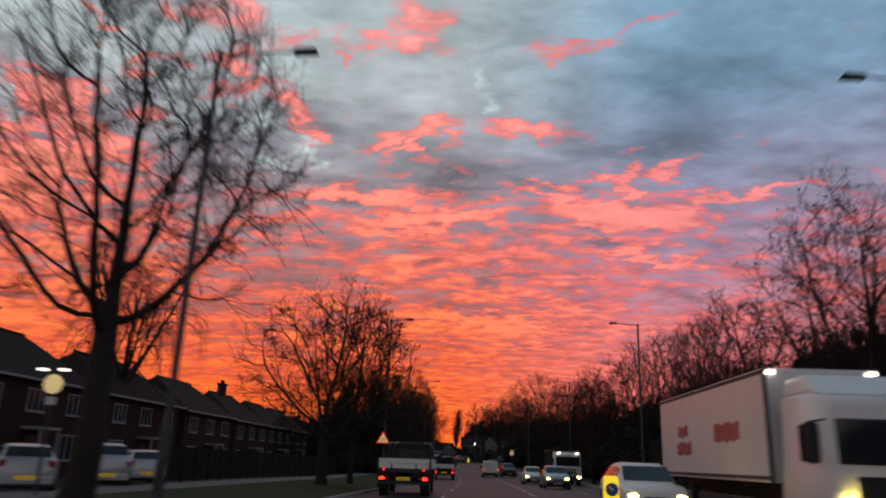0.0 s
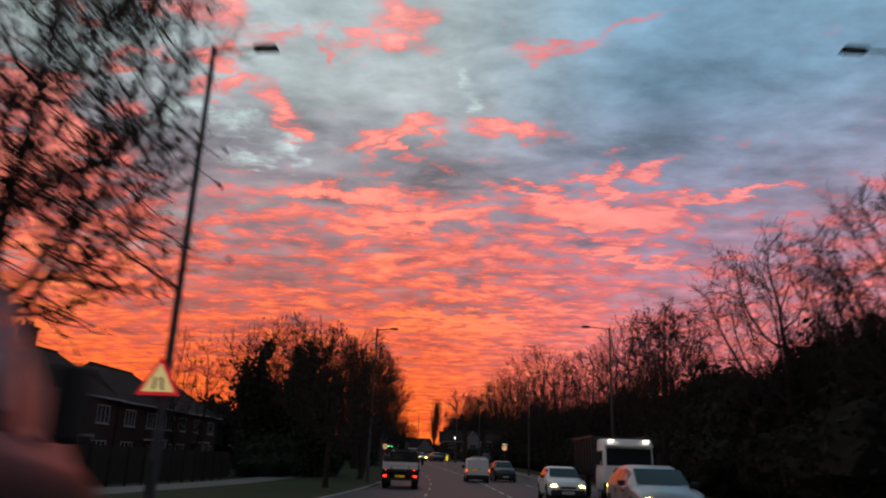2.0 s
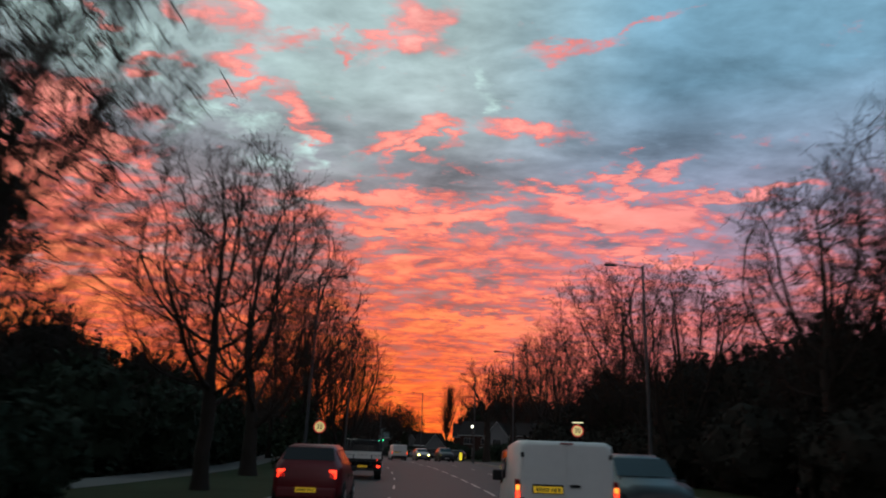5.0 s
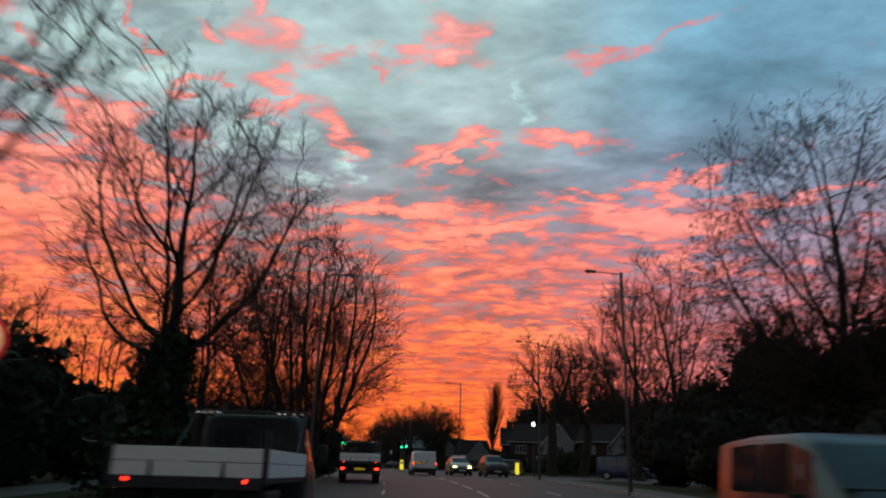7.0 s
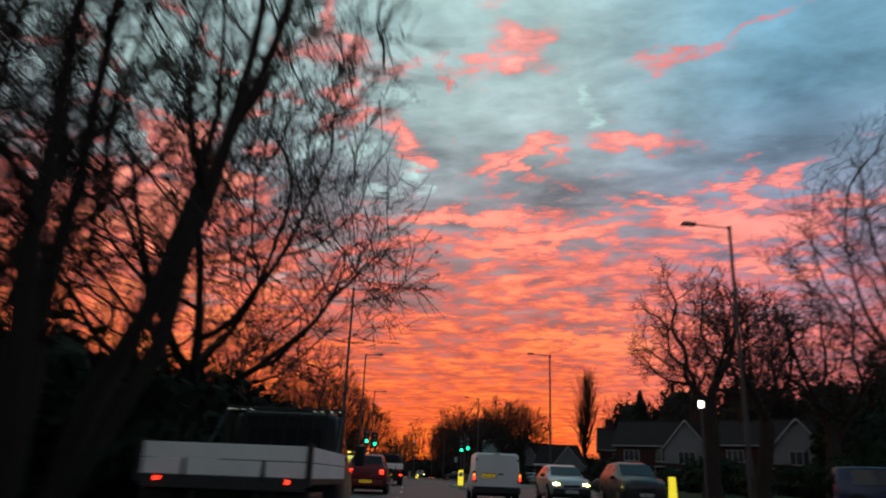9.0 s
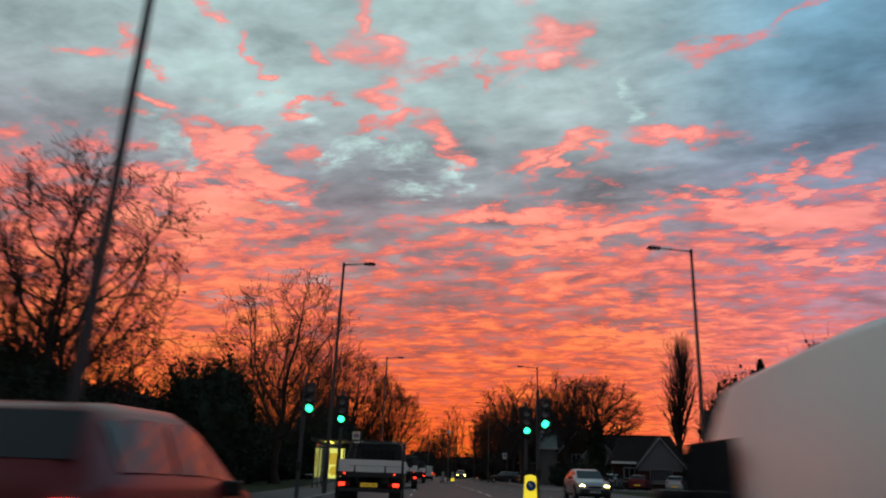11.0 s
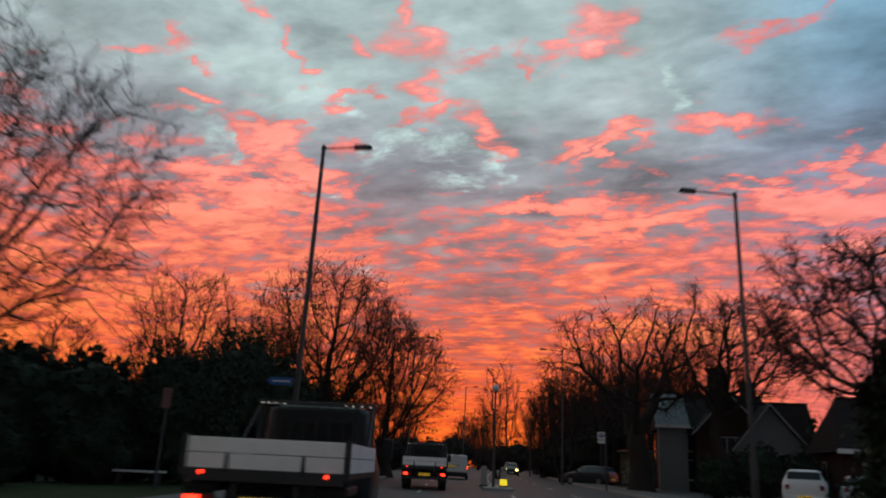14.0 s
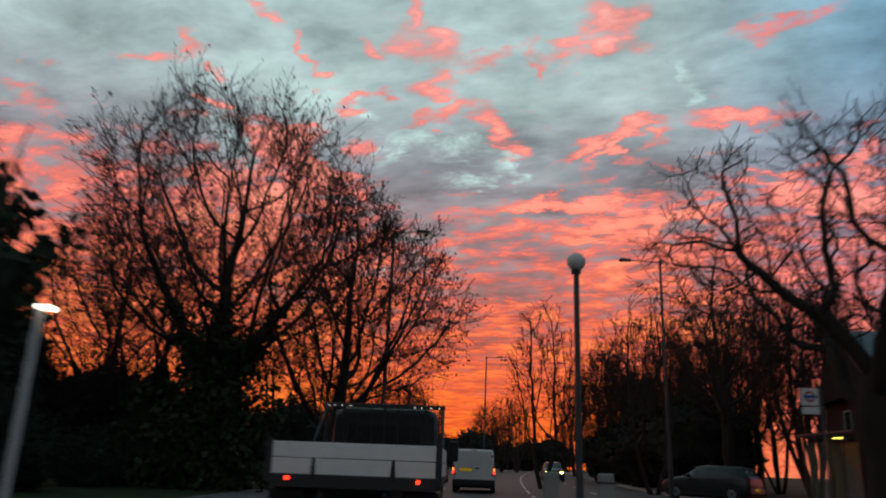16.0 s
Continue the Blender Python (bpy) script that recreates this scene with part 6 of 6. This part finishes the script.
def car(x, y, yaw, shape=HATCH, paint="silver", label="", lights="", rear="dim", name="car", cat="car", group="cars on the road"):
    """A car whose front looks along its +y. lights: headlamp material; rear: tail lamps lit or dim."""
    q = thing(name, pose(x, y, gz(y) + 0.0, 0, 0, yaw), label, cat, group)
    S = shape
    L0, L1 = S[0][0], S[-1][0]
    part("body", loft(S), paint, q, "", True)
    tall = max(s[4] for s in S)
    for s in (-1, 1):
        for y0, y1 in ((-1.6, -0.62), (-0.55, 0.28), (0.34, 0.86)):
            part("side_window", side_glass(S, y0, y1, s), "glass", q)
        part("mirror", box(B(), s * 0.95 - 0.09, s * 0.95 + 0.09, 0.55, 0.68, 0.96, 1.1, 0.03), "black", q)
        part("sill_trim", box(B(), s * 0.86 - 0.03, s * 0.86 + 0.03, -1.0, 1.0, 0.2, 0.3, 0.01), "black", q)
        wy0, wy1 = L0 + 0.75, L1 - 0.8
        for wy in (wy0, wy1):
            hw = ring_at(S, wy)[1]
            part("wheel_arch", disc(B(), (s * (hw - 0.012), wy, 0.35), (1, 0, 0), 0.385, 0.05, 26), "black", q)
            wheel(q, s * (hw - 0.075), wy)
        for dy, door in ((-0.585, "rear"), (0.31, "front")):
            hw = ring_at(S, dy)[1]
            part("door_seam", box(B(), s * hw - 0.004, s * hw + 0.004, dy - 0.008, dy + 0.008, 0.34, 0.94), "black", q)
            part("door_handle", box(B(), s * (hw + 0.008) - 0.014, s * (hw + 0.008) + 0.014, dy + 0.06, dy + 0.24, 0.82, 0.86, 0.008), "black", q)
        hl = lights or "lens"
        bm = B()
        bmesh.ops.create_uvsphere(bm, u_segments=14, v_segments=8, radius=1)
        bmesh.ops.transform(bm, matrix=Matrix.Translation((s * 0.6, L1 - 0.1, 0.66)) @ Matrix.Diagonal((0.15, 0.1, 0.075, 1)), verts=bm.verts)
        part("headlamp", bm, hl, q, "", True)
        part("tail_lamp", box(B(), s * 0.66 - 0.1, s * 0.66 + 0.1, L0 + 0.0, L0 + 0.2, 0.78, 1.0, 0.03), "tail" if rear == "lit" else "taildim", q)
    rear_top = next(s for s in S[1:] if s[4] > tall * 0.93)
    if shape is MINIVAN:
        part("rear_window", box(B(), -0.62, 0.62, L0 - 0.012, L0 + 0.02, 1.08, 1.52, 0.01), "glass", q)
        part("windscreen", screen(S, 0.78, 1.36, 0.98, 1.06), "glass", q)
    else:
        part("rear_window", screen(S, L0 + 0.1, rear_top[0] - 0.02, 1.0, 0.98), "glass", q)
        part("windscreen", screen(S, 0.46, 1.04, 0.98, 0.98), "glass", q)
    part("front_bumper", box(B(), -0.74, 0.74, L1 - 0.16, L1 + 0.04, 0.26, 0.52, 0.05), "black", q)
    part("rear_bumper", box(B(), -0.76, 0.76, L0 - 0.06, L0 + 0.14, 0.3, 0.56, 0.05), paint, q)
    part("grille", box(B(), -0.34, 0.34, L1 - 0.04, L1 + 0.015, 0.56, 0.66, 0.015), "black", q)
    part("underbody", box(B(), -0.78, 0.78, L0 + 0.2, L1 - 0.25, 0.16, 0.3, 0.02), "black", q)
    number_plate(q, L0 - 0.062 if shape is not MINIVAN else L0 - 0.062, 0.46 if shape is MINIVAN else 0.5, -1)
    number_plate(q, L1 + 0.048, 0.4, 1, "plate_white")
    return q


def small_van(x, y, yaw, label):
    q = thing("van", pose(x, y, gz(y), 0, 0, yaw), label, "van", "white vans on the road")
    S = [(0.0, 0.88, 0.5, 0.98, 1.74, 0.80), (0.06, 0.925, 0.42, 1.0, 1.80, 0.835), (1.6, 0.93, 0.3, 1.0, 1.84, 0.84), (2.75, 0.93, 0.3, 1.0, 1.80, 0.82), (3.3, 0.92, 0.3, 0.98, 1.5, 0.76),
         (3.75, 0.9, 0.3, 0.96, 1.08, 0.74), (4.25, 0.82, 0.34, 0.82, 0.88, 0.6), (4.4, 0.68, 0.42, 0.68, 0.74, 0.45)]
    part("body", loft(S, 0.86), "white", q, "", True)
    for s in (-1, 1):
        bm = B()
        a0, a1 = 0.008, 0.80
        v = [bm.verts.new(p) for p in ((s * a0, -0.018, 0.56), (s * a1, -0.018, 0.56), (s * 0.82, -0.018, 1.0), (s * 0.755, -0.018, 1.66), (s * 0.70, -0.018, 1.72), (s * a0, -0.018, 1.72))]
        f = bm.faces.new(v)
        ex = bmesh.ops.extrude_face_region(bm, geom=[f])
        bmesh.ops.translate(bm, vec=(0, 0.03, 0), verts=[g for g in ex["geom"] if isinstance(g, bmesh.types.BMVert)])
        dr = part("rear_door", bm, "white", q)
        for z in (0.72, 1.5):
            part("hinge", box(B(), s * 0.80 - 0.03, s * 0.80 + 0.03, -0.035, -0.01, z, z + 0.09, 0.008), "darkmetal", dr)
        lamp = part("tail_lamp", box(B(), s * 0.885 - 0.045, s * 0.885 + 0.045, -0.03, 0.1, 0.72, 1.12, 0.02), "taildim", q)
        part("brake_lamp", box(B(), s * 0.885 - 0.035, s * 0.885 + 0.035, -0.036, -0.028, 0.78, 0.92), "tail", lamp)
        part("indicator", box(B(), s * 0.885 - 0.035, s * 0.885 + 0.035, -0.036, -0.028, 0.93, 1.02), "amber", lamp)
        wheel(q, s * 0.82, 0.8), wheel(q, s * 0.82, 3.5)
        part("mirror", box(B(), s * 1.02 - 0.1, s * 1.02 + 0.1, 3.0, 3.12, 1.02, 1.24, 0.03), "black", q)
        part("side_window", box(B(), s * 0.9 - 0.01, s * 0.9 + 0.014, 2.45, 3.2, 1.08, 1.48, 0.005), "glass", q)
        part("headlamp", box(B(), s * 0.62 - 0.14, s * 0.62 + 0.14, 4.2, 4.36, 0.7, 0.86, 0.04), "lens", q)
    part("windscreen", screen(S, 2.9, 3.7, 0.95, 1.0), "glass", q)
    part("bumper", box(B(), -0.9, 0.9, -0.1, 0.1, 0.3, 0.55, 0.04), "black", q)
    part("handle", box(B(), 0.05, 0.24, -0.045, -0.02, 1.0, 1.05, 0.01), "black", q)
    part("plate_recess", box(B(), -0.62, -0.06, -0.026, -0.02, 0.88, 1.04, 0.004), "darkmetal", q)
    number_plate(q, -0.034, 0.95, -1, "plate", -0.34)
    part("high_brake_lamp", box(B(), -0.12, 0.12, -0.03, 0.0, 1.745, 1.775, 0.005), "taildim", q)
    part("underbody", box(B(), -0.8, 0.8, 0.15, 4.2, 0.2, 0.36, 0.02), "black", q)
    return q


def dropside_truck(x, y, yaw, label):
    """Rear end at the origin, front along +y."""
    q = thing("flatbed_truck", pose(x, y, gz(y), 0, 0, yaw), label, "flatbed truck", "flatbed trucks on the road")
    w, zb, zt, L = 1.05, 1.07, 1.45, 3.3
    part("bed_floor", box(B(), -w, w, 0.03, L, zb - 0.08, zb - 0.003, 0.01), "darkmetal", q)
    tb = B()
    for i in range(2):
        z0 = zb + i * 0.195
        box(tb, -w + 0.04, w - 0.04, 0.0, 0.028, z0, z0 + 0.185, 0.008)
    part("tailboard", tb, "alu", q, "pale aluminium tailboard of two planks")
    for s in (-1, 1):
        sb = B()
        for i in range(2):
            z0 = zb + i * 0.195
            box(sb, s * w - 0.014, s * w + 0.014, 0.06, L, z0, z0 + 0.185, 0.008)
        part("side_board", sb, "alu", q, "pale aluminium side board")
        part("corner_post", box(B(), s * w - 0.035, s * w + 0.035, -0.02, 0.055, zb - 0.1, zt + 0.03, 0.008), "darkmetal", q)
        part("strap", box(B(), s * 0.49 - 0.03, s * 0.49 + 0.03, -0.02, -0.003, zb - 0.06, zb + 0.2, 0.006, top=(0.012, -0.012, 0, 0)), "black", q)
        part("mudguard", box(B(), s * 0.84 - 0.22, s * 0.84 + 0.22, 0.15, 1.2, 0.78, 0.9, 0.04), "black", q)
        part("mud_flap", box(B(), s * 0.84 - 0.2, s * 0.84 + 0.2, 0.12, 0.14, 0.3, 0.8), "rubber", q)
        wheel(q, s * 0.84, 0.7, 0.34, 0.36)
        wheel(q, s * 0.86, 4.05, 0.34, 0.22)
        cl = part("lamp_cluster", box(B(), s * 0.78 - 0.2, s * 0.78 + 0.2, -0.06, 0.02, 0.62, 0.76, 0.015), "black", q)
        part("tail_lamp", box(B(), s * 0.86 - 0.1, s * 0.86 + 0.1, -0.072, -0.06, 0.635, 0.745), "tail", cl)
        part("indicator", box(B(), s * 0.68 - 0.07, s * 0.68 + 0.07, -0.072, -0.06, 0.635, 0.745), "taildim", cl)
        part("marker_lamp", disc(B(), (s * 0.8, -0.02, zb - 0.05), (0, 1, 0), 0.027, 0.03, 14), "tail", q)
        part("chassis_rail", box(B(), s * 0.4 - 0.04, s * 0.4 + 0.04, 0.1, 4.2, 0.72, 0.9, 0.01), "darkmetal", q)
        part("mirror", box(B(), s * 1.16 - 0.09, s * 1.16 + 0.09, 4.55, 4.68, 1.3, 1.66, 0.03), "black", q)
        part("rack_upright", box(B(), s * 0.98 - 0.03, s * 0.98 + 0.03, 3.3, 3.36, zb, 2.16, 0.006), "darkmetal", q)
        part("rack_brace", tube(B(), [(s * 0.98, 3.3, 2.12), (s * 1.03, 2.5, zt)], [0.018, 0.018], 6), "galv", q)
    # headboard with a mesh and the dark cab behind it
    part("headboard", box(B(), -0.98, 0.98, 3.31, 3.35, zb, 1.5, 0.006), "darkmetal", q)
    for i in range(9):
        xx = -0.92 + i * 0.23
        part("rack_bar", box(B(), xx - 0.012, xx + 0.012, 3.32, 3.345, 1.5, 2.12), "black", q)
    bm = B()
    for i in range(36):
        xx = -0.94 + i * 1.88 / 35
        box(bm, xx - 0.006, xx + 0.006, 3.348, 3.356, 1.5, 2.12)
    for i in range(14):
        zz = 1.52 + i * 0.6 / 14
        box(bm, -0.96, 0.96, 3.356, 3.364, zz, zz + 0.012)
    part("rack_mesh", bm, "black", q, "black wire mesh behind the bars")
    rk = part("rack_beam", box(B(), -1.02, 1.02, 3.28, 3.38, 2.12, 2.19, 0.01), "darkmetal", q)
    for xx in (-0.95, -0.85, -0.72, -0.58, 0.5, 0.62, 0.78, 0.92):
        part("marker_lamp", disc(B(), (xx, 3.275, 2.14), (0, 1, 0), 0.010, 0.012, 8), "pinlamp", rk)
    S = [(3.45, 0.9, 0.5, 1.25, 2.05, 0.82), (3.55, 0.98, 0.45, 1.28, 2.14, 0.86), (4.1, 1.0, 0.42, 1.28, 2.16, 0.86), (4.6, 1.0, 0.42, 1.26, 2.0, 0.82), (5.2, 0.98, 0.42, 1.2, 1.3, 0.8), (5.75, 0.9, 0.45, 1.0, 1.08, 0.66), (5.9, 0.76, 0.5, 0.84, 0.9, 0.5)]
    cb = part("cab", loft(S), "darkcar", q, "", True)
    part("rear_window", box(B(), -0.62, 0.62, 3.425, 3.45, 1.42, 1.86, 0.01), "glass", cb)
    for s in (-1, 1):
        part("side_window", side_glass(S, 3.75, 4.9, s), "glass", cb)
    part("windscreen", screen(S, 4.64, 5.16, 0.98, 0.98), "glass", cb)
    part("underrun_bar", box(B(), -0.98, 0.98, -0.02, 0.08, 0.46, 0.58, 0.015), "darkmetal", q)
    part("rear_beam", box(B(), -1.02, 1.02, -0.015, 0.06, zb - 0.16, zb - 0.004, 0.01), "darkmetal", q)
    part("plate_board", box(B(), -0.32, 0.32, -0.035, -0.018, 0.6, 0.76, 0.006), "black", q)
    number_plate(q, -0.045, 0.68, -1)
    part("tank", box(B(), -0.95, -0.5, 1.6, 2.6, 0.5, 0.85, 0.05), "black", q)
    return q


def box_lorry(x, y, yaw, label):
    """Front at the origin looking along -y, box behind along +y."""
    q = thing("box_lorry", pose(x, y, gz(y), 0, 0, yaw), label, "lorry")
    part("cargo_box", box(B(), -1.24, 1.24, 2.6, 12.2, 1.1, 3.55, 0.03), "white", q)
    part("front_edge", box(B(), -1.255, -1.19, 2.55, 2.66, 1.1, 3.57, 0.01), "galv", q)
    part("front_edge", box(B(), 1.19, 1.255, 2.55, 2.66, 1.1, 3.57, 0.01), "galv", q)
    # faded red writing that cannot be read: rows of plain bars
    for y0, y1, z0, z1, n in ((4.4, 6.4, 2.0, 2.5, 7), (8.9, 10.0, 2.22, 2.6, 3), (8.6, 10.2, 1.7, 2.12, 5)):
        step = (y1 - y0) / n
        for i in range(n):
            drop = (0.0, 0.05, 0.02, 0.07)[(i * 3 + n) % 4]
            part("bar_of_writing", box(B(), -1.25, -1.243, y0 + i * step, y0 + (i + 0.82) * step, z0 + drop, z1 - (0.06 if i % 3 == 1 else 0.0)), "redmark", q, "faded red bar of writing")
    for zz in (1.16, 3.44):
        part("box_rail", box(B(), -1.262, -1.238, 2.62, 12.2, zz, zz + 0.08, 0.006), "galv", q)
    for i in range(7):
        yy = 3.9 + i * 1.22
        part("panel_seam", box(B(), -1.2445, -1.239, yy, yy + 0.012, 1.24, 3.44), "alu", q)
    S = [(0.0, 1.08, 0.55, 1.45, 2.55, 0.98), (0.12, 1.2, 0.45, 1.45, 2.75, 1.1), (1.0, 1.22, 0.42, 1.45, 2.85, 1.12), (2.1, 1.22, 0.42, 1.45, 2.85, 1.12)]
    cb = part("cab", loft(S, 0.9), "white", q, "", True)
    fr = box(B(), -1.02, 1.02, 0.5, 2.3, 2.8, 3.28, 0.12, top=(0.1, -0.1, 0.9, 0))
    part("roof_fairing", fr, "white", q)
    part("windscreen", box(B(), -1.0, 1.0, -0.03, 0.03, 1.5, 2.32, 0.02), "glass", cb)
    part("grille", box(B(), -0.7, 0.7, -0.03, 0.02, 0.75, 1.3, 0.02), "black", cb)
    part("bumper", box(B(), -1.16, 1.16, -0.08, 0.3, 0.35, 0.7, 0.06), "white", cb)
    for s in (-1, 1):
        part("side_window", box(B(), s * 1.17 - 0.012, s * 1.17 + 0.016, 0.35, 1.2, 1.55, 2.25, 0.01), "glass", cb)
        part("mirror", box(B(), s * 1.42 - 0.09, s * 1.42 + 0.09, 0.0, 0.14, 1.5, 2.25, 0.04), "black", cb)
        part("mirror_arm", tube(B(), [(s * 1.1, 0.12, 2.3), (s * 1.42, 0.07, 2.25)], [0.02, 0.02], 6), "black", cb)
        part("headlamp", box(B(), s * 0.88 - 0.17, s * 0.88 + 0.17, -0.1, 0.0, 0.72, 0.9, 0.03), "head", cb)
        part("marker_lamp", box(B(), s * 1.1 - 0.1, s * 1.1 + 0.1, 2.54, 2.6, 3.42, 3.5, 0.01), "marker", q)
        for wy in (1.2, 9.4, 10.6):
            wheel(q, s * 1.02, wy, 0.46, 0.28)
        part("side_guard", box(B(), s * 1.15 - 0.03, s * 1.15 + 0.03, 3.2, 8.4, 0.55, 0.75, 0.01), "galv", q)
        for wy in (4.2, 6.2, 8.0):
            part("side_marker", box(B(), s * 1.25 - 0.008, s * 1.25 + 0.008, wy, wy + 0.12, 1.0, 1.05), "signdull", q)
    part("chassis", box(B(), -0.5, 0.5, 1.0, 12.0, 0.7, 1.1, 0.02), "black", q)
    part("box_gap", box(B(), -1.0, 1.0, 2.12, 2.5, 0.9, 2.6, 0.02), "darkmetal", q)
    return q


def tipper_lorry(x, y, yaw, label):
    q = thing("tipper_lorry", pose(x, y, gz(y), 0, 0, yaw), label, "lorry")
    S = [(0.0, 1.1, 0.5, 1.5, 2.6, 1.0), (0.12, 1.2, 0.45, 1.5, 2.78, 1.1), (1.7, 1.2, 0.45, 1.5, 2.8, 1.1)]
    cb = part("cab", loft(S, 0.9), "white", q, "", True)
    part("windscreen", box(B(), -1.02, 1.02, -0.03, 0.03, 1.6, 2.36, 0.02), "glass", cb)
    part("sun_visor", box(B(), -1.08, 1.08, -0.2, 0.05, 2.42, 2.52, 0.02), "white", cb)
    for i in range(4):
        part("grille_bar", box(B(), -0.72, 0.72, -0.04, 0.0, 0.95 + i * 0.13, 1.03 + i * 0.13, 0.01), "darkmetal", cb)
    part("bumper", box(B(), -1.16, 1.16, -0.1, 0.3, 0.35, 0.85, 0.06), "darkmetal", cb)
    for s in (-1, 1):
        part("headlamp", box(B(), s * 0.9 - 0.15, s * 0.9 + 0.15, -0.12, 0.0, 0.62, 0.8, 0.03), "head", cb)
        part("roof_lamp", box(B(), s * 0.8 - 0.12, s * 0.8 + 0.12, -0.1, 0.0, 2.66, 2.74, 0.01), "marker", cb)
        part("mirror", box(B(), s * 1.4 - 0.09, s * 1.4 + 0.09, 0.0, 0.14, 1.6, 2.2, 0.04), "black", cb)
        part("side_window", box(B(), s * 1.15 - 0.012, s * 1.15 + 0.016, 0.3, 1.2, 1.6, 2.25, 0.01), "glass", cb)
        for wy in (1.0, 5.2, 6.4):
            wheel(q, s * 1.0, wy, 0.48, 0.3)
    part("tipper_body", box(B(), -1.2, 1.2, 1.9, 7.4, 1.2, 2.9, 0.04, top=(-0.05, 0.05, -0.1, 0.1)), "darkmetal", q)
    for s in (-1, 1):
        for i in range(8):
            yy = 2.0 + i * 0.74
            part("body_rib", box(B(), s * 1.25 - 0.05, s * 1.25 + 0.05, yy, yy + 0.1, 1.2, 2.88, 0.01), "darkmetal", q)
        part("top_rail", box(B(), s * 1.28 - 0.06, s * 1.28 + 0.06, 1.85, 7.45, 2.84, 2.98, 0.015), "darkmetal", q)
        part("mudguard", box(B(), s * 1.02 - 0.2, s * 1.02 + 0.2, 4.6, 7.0, 1.0, 1.1, 0.02), "black", q)
    part("chassis", box(B(), -0.5, 0.5, 0.8, 7.2, 0.7, 1.2, 0.02), "black", q)
    return q


M["redmark"] = material("faded_red_paint", (0.42, 0.09, 0.10), 0.5, grain=5, vary=0.6, big=3)

# traffic going our way
TRUCK = "flatbed truck with pale drop sides and lit red tail lamps"
for y, lat in ((30.3, -3.15), (74.8, -3.3), (119.4, -3.4), (147.8, -2.9), (190.2, -2.6), (215.3, -2.5), (239.8, -1.5)):
    p = at(y, lat)
    dropside_truck(p.x, p.y, road_yaw(y) + 0.5, TRUCK)
VAN = "small white panel van with closed rear doors and amber tail lamps"
for y, lat in ((92, 2.15), (167.5, 2.2), (262.5, -0.1)):
    p = at(y, lat)
    small_van(p.x, p.y, road_yaw(y), VAN)
for y, lat in ((100, -3.5), (173, -3.1), (276, -3.2)):
    p = at(y, lat)
    car(p.x, p.y, road_yaw(y), SUV, "redcar", "dark red hatchback with lit red tail lamps on the road", rear="lit")

# oncoming traffic
box_lorry(7.5, 14.1, 0, "large white box lorry with red markings, oncoming with headlamps lit")
for y, lat, shape, paint, label in (
        (21.6, 4.4, HATCH, "white", "white hatchback with headlamps lit, oncoming beside a lorry"),
        (52, 4.9, HATCH, "silver", "silver hatchback with yellow headlamps lit, oncoming"),
        (66.8, 4.6, HATCH, "white", "white hatchback with yellow headlamps lit, oncoming"),
        (97, 4.7, SUV, "darkcar", "dark car with pale headlamps lit, oncoming"),
        (118.9, 5.2, MINIVAN, "darkcar", "dark van-like car with headlamps lit, oncoming"),
        (171, 5.4, HATCH, "silver", "silver car with yellow headlamps lit, oncoming"),
        (169.5, 8.0, SUV, "darkcar", "dark car with yellow headlamps lit, oncoming at the kerb"),
        (205, 7.4, HATCH, "silver", "silver hatchback with bright headlamps lit, oncoming"),
        (292, 5.0, HATCH, "darkcar", "dark car with yellow headlamps lit, oncoming")):
    p = at(y, lat)
    car(p.x, p.y, road_yaw(y) + 180, shape, paint, label, lights="head", group="oncoming cars")
p = at(66.2, 7.6)
tipper_lorry(p.x, p.y, road_yaw(66), "tipper lorry with a pale cab and yellow headlamps lit, oncoming")

# parked cars
for x, y, yaw, shape, paint, label in (
        (-14.6, 23.8, 35, HATCH, "silver", "silver hatchback parked in front of the houses"),
        (-15.0, 29.6, 35, SUV, "silver", "silver car parked in front of the houses"),
        (-15.6, 34.4, 35, HATCH, "silver", "silver car parked in front of the houses"),
        (14.0, 172, 80, HATCH, "white", "white hatchback parked beside the green"),
        (9.2, 181, 75, HATCH, "silver", "silver car parked beside the green"),
        (-4.0, 186.5, 75, HATCH, "darkcar", "dark car parked beside the green"),
        (-17.0, 244.3, -8, SUV, "white", "white estate car parked on the forecourt"),
        (-14.7, 244.4, -8, HATCH, "silver", "silver car parked on the forecourt"),
        (-12.0, 244.2, -8, HATCH, "redcar", "red car parked on the forecourt"),
        (-8.6, 243.6, -8, HATCH, "silver", "silver car parked on the forecourt"),
        (-29.6, 267.6, 66, HATCH, "darkcar", "dark car parked beside the wood")):
    car(x, y, yaw, shape, paint, label, group="parked cars")
car(6.6, 174.6, -100, MINIVAN, "bluecar", "dark blue van in the side road with its headlamps lit", lights="head", name="van", cat="van", group="vans in the side road")
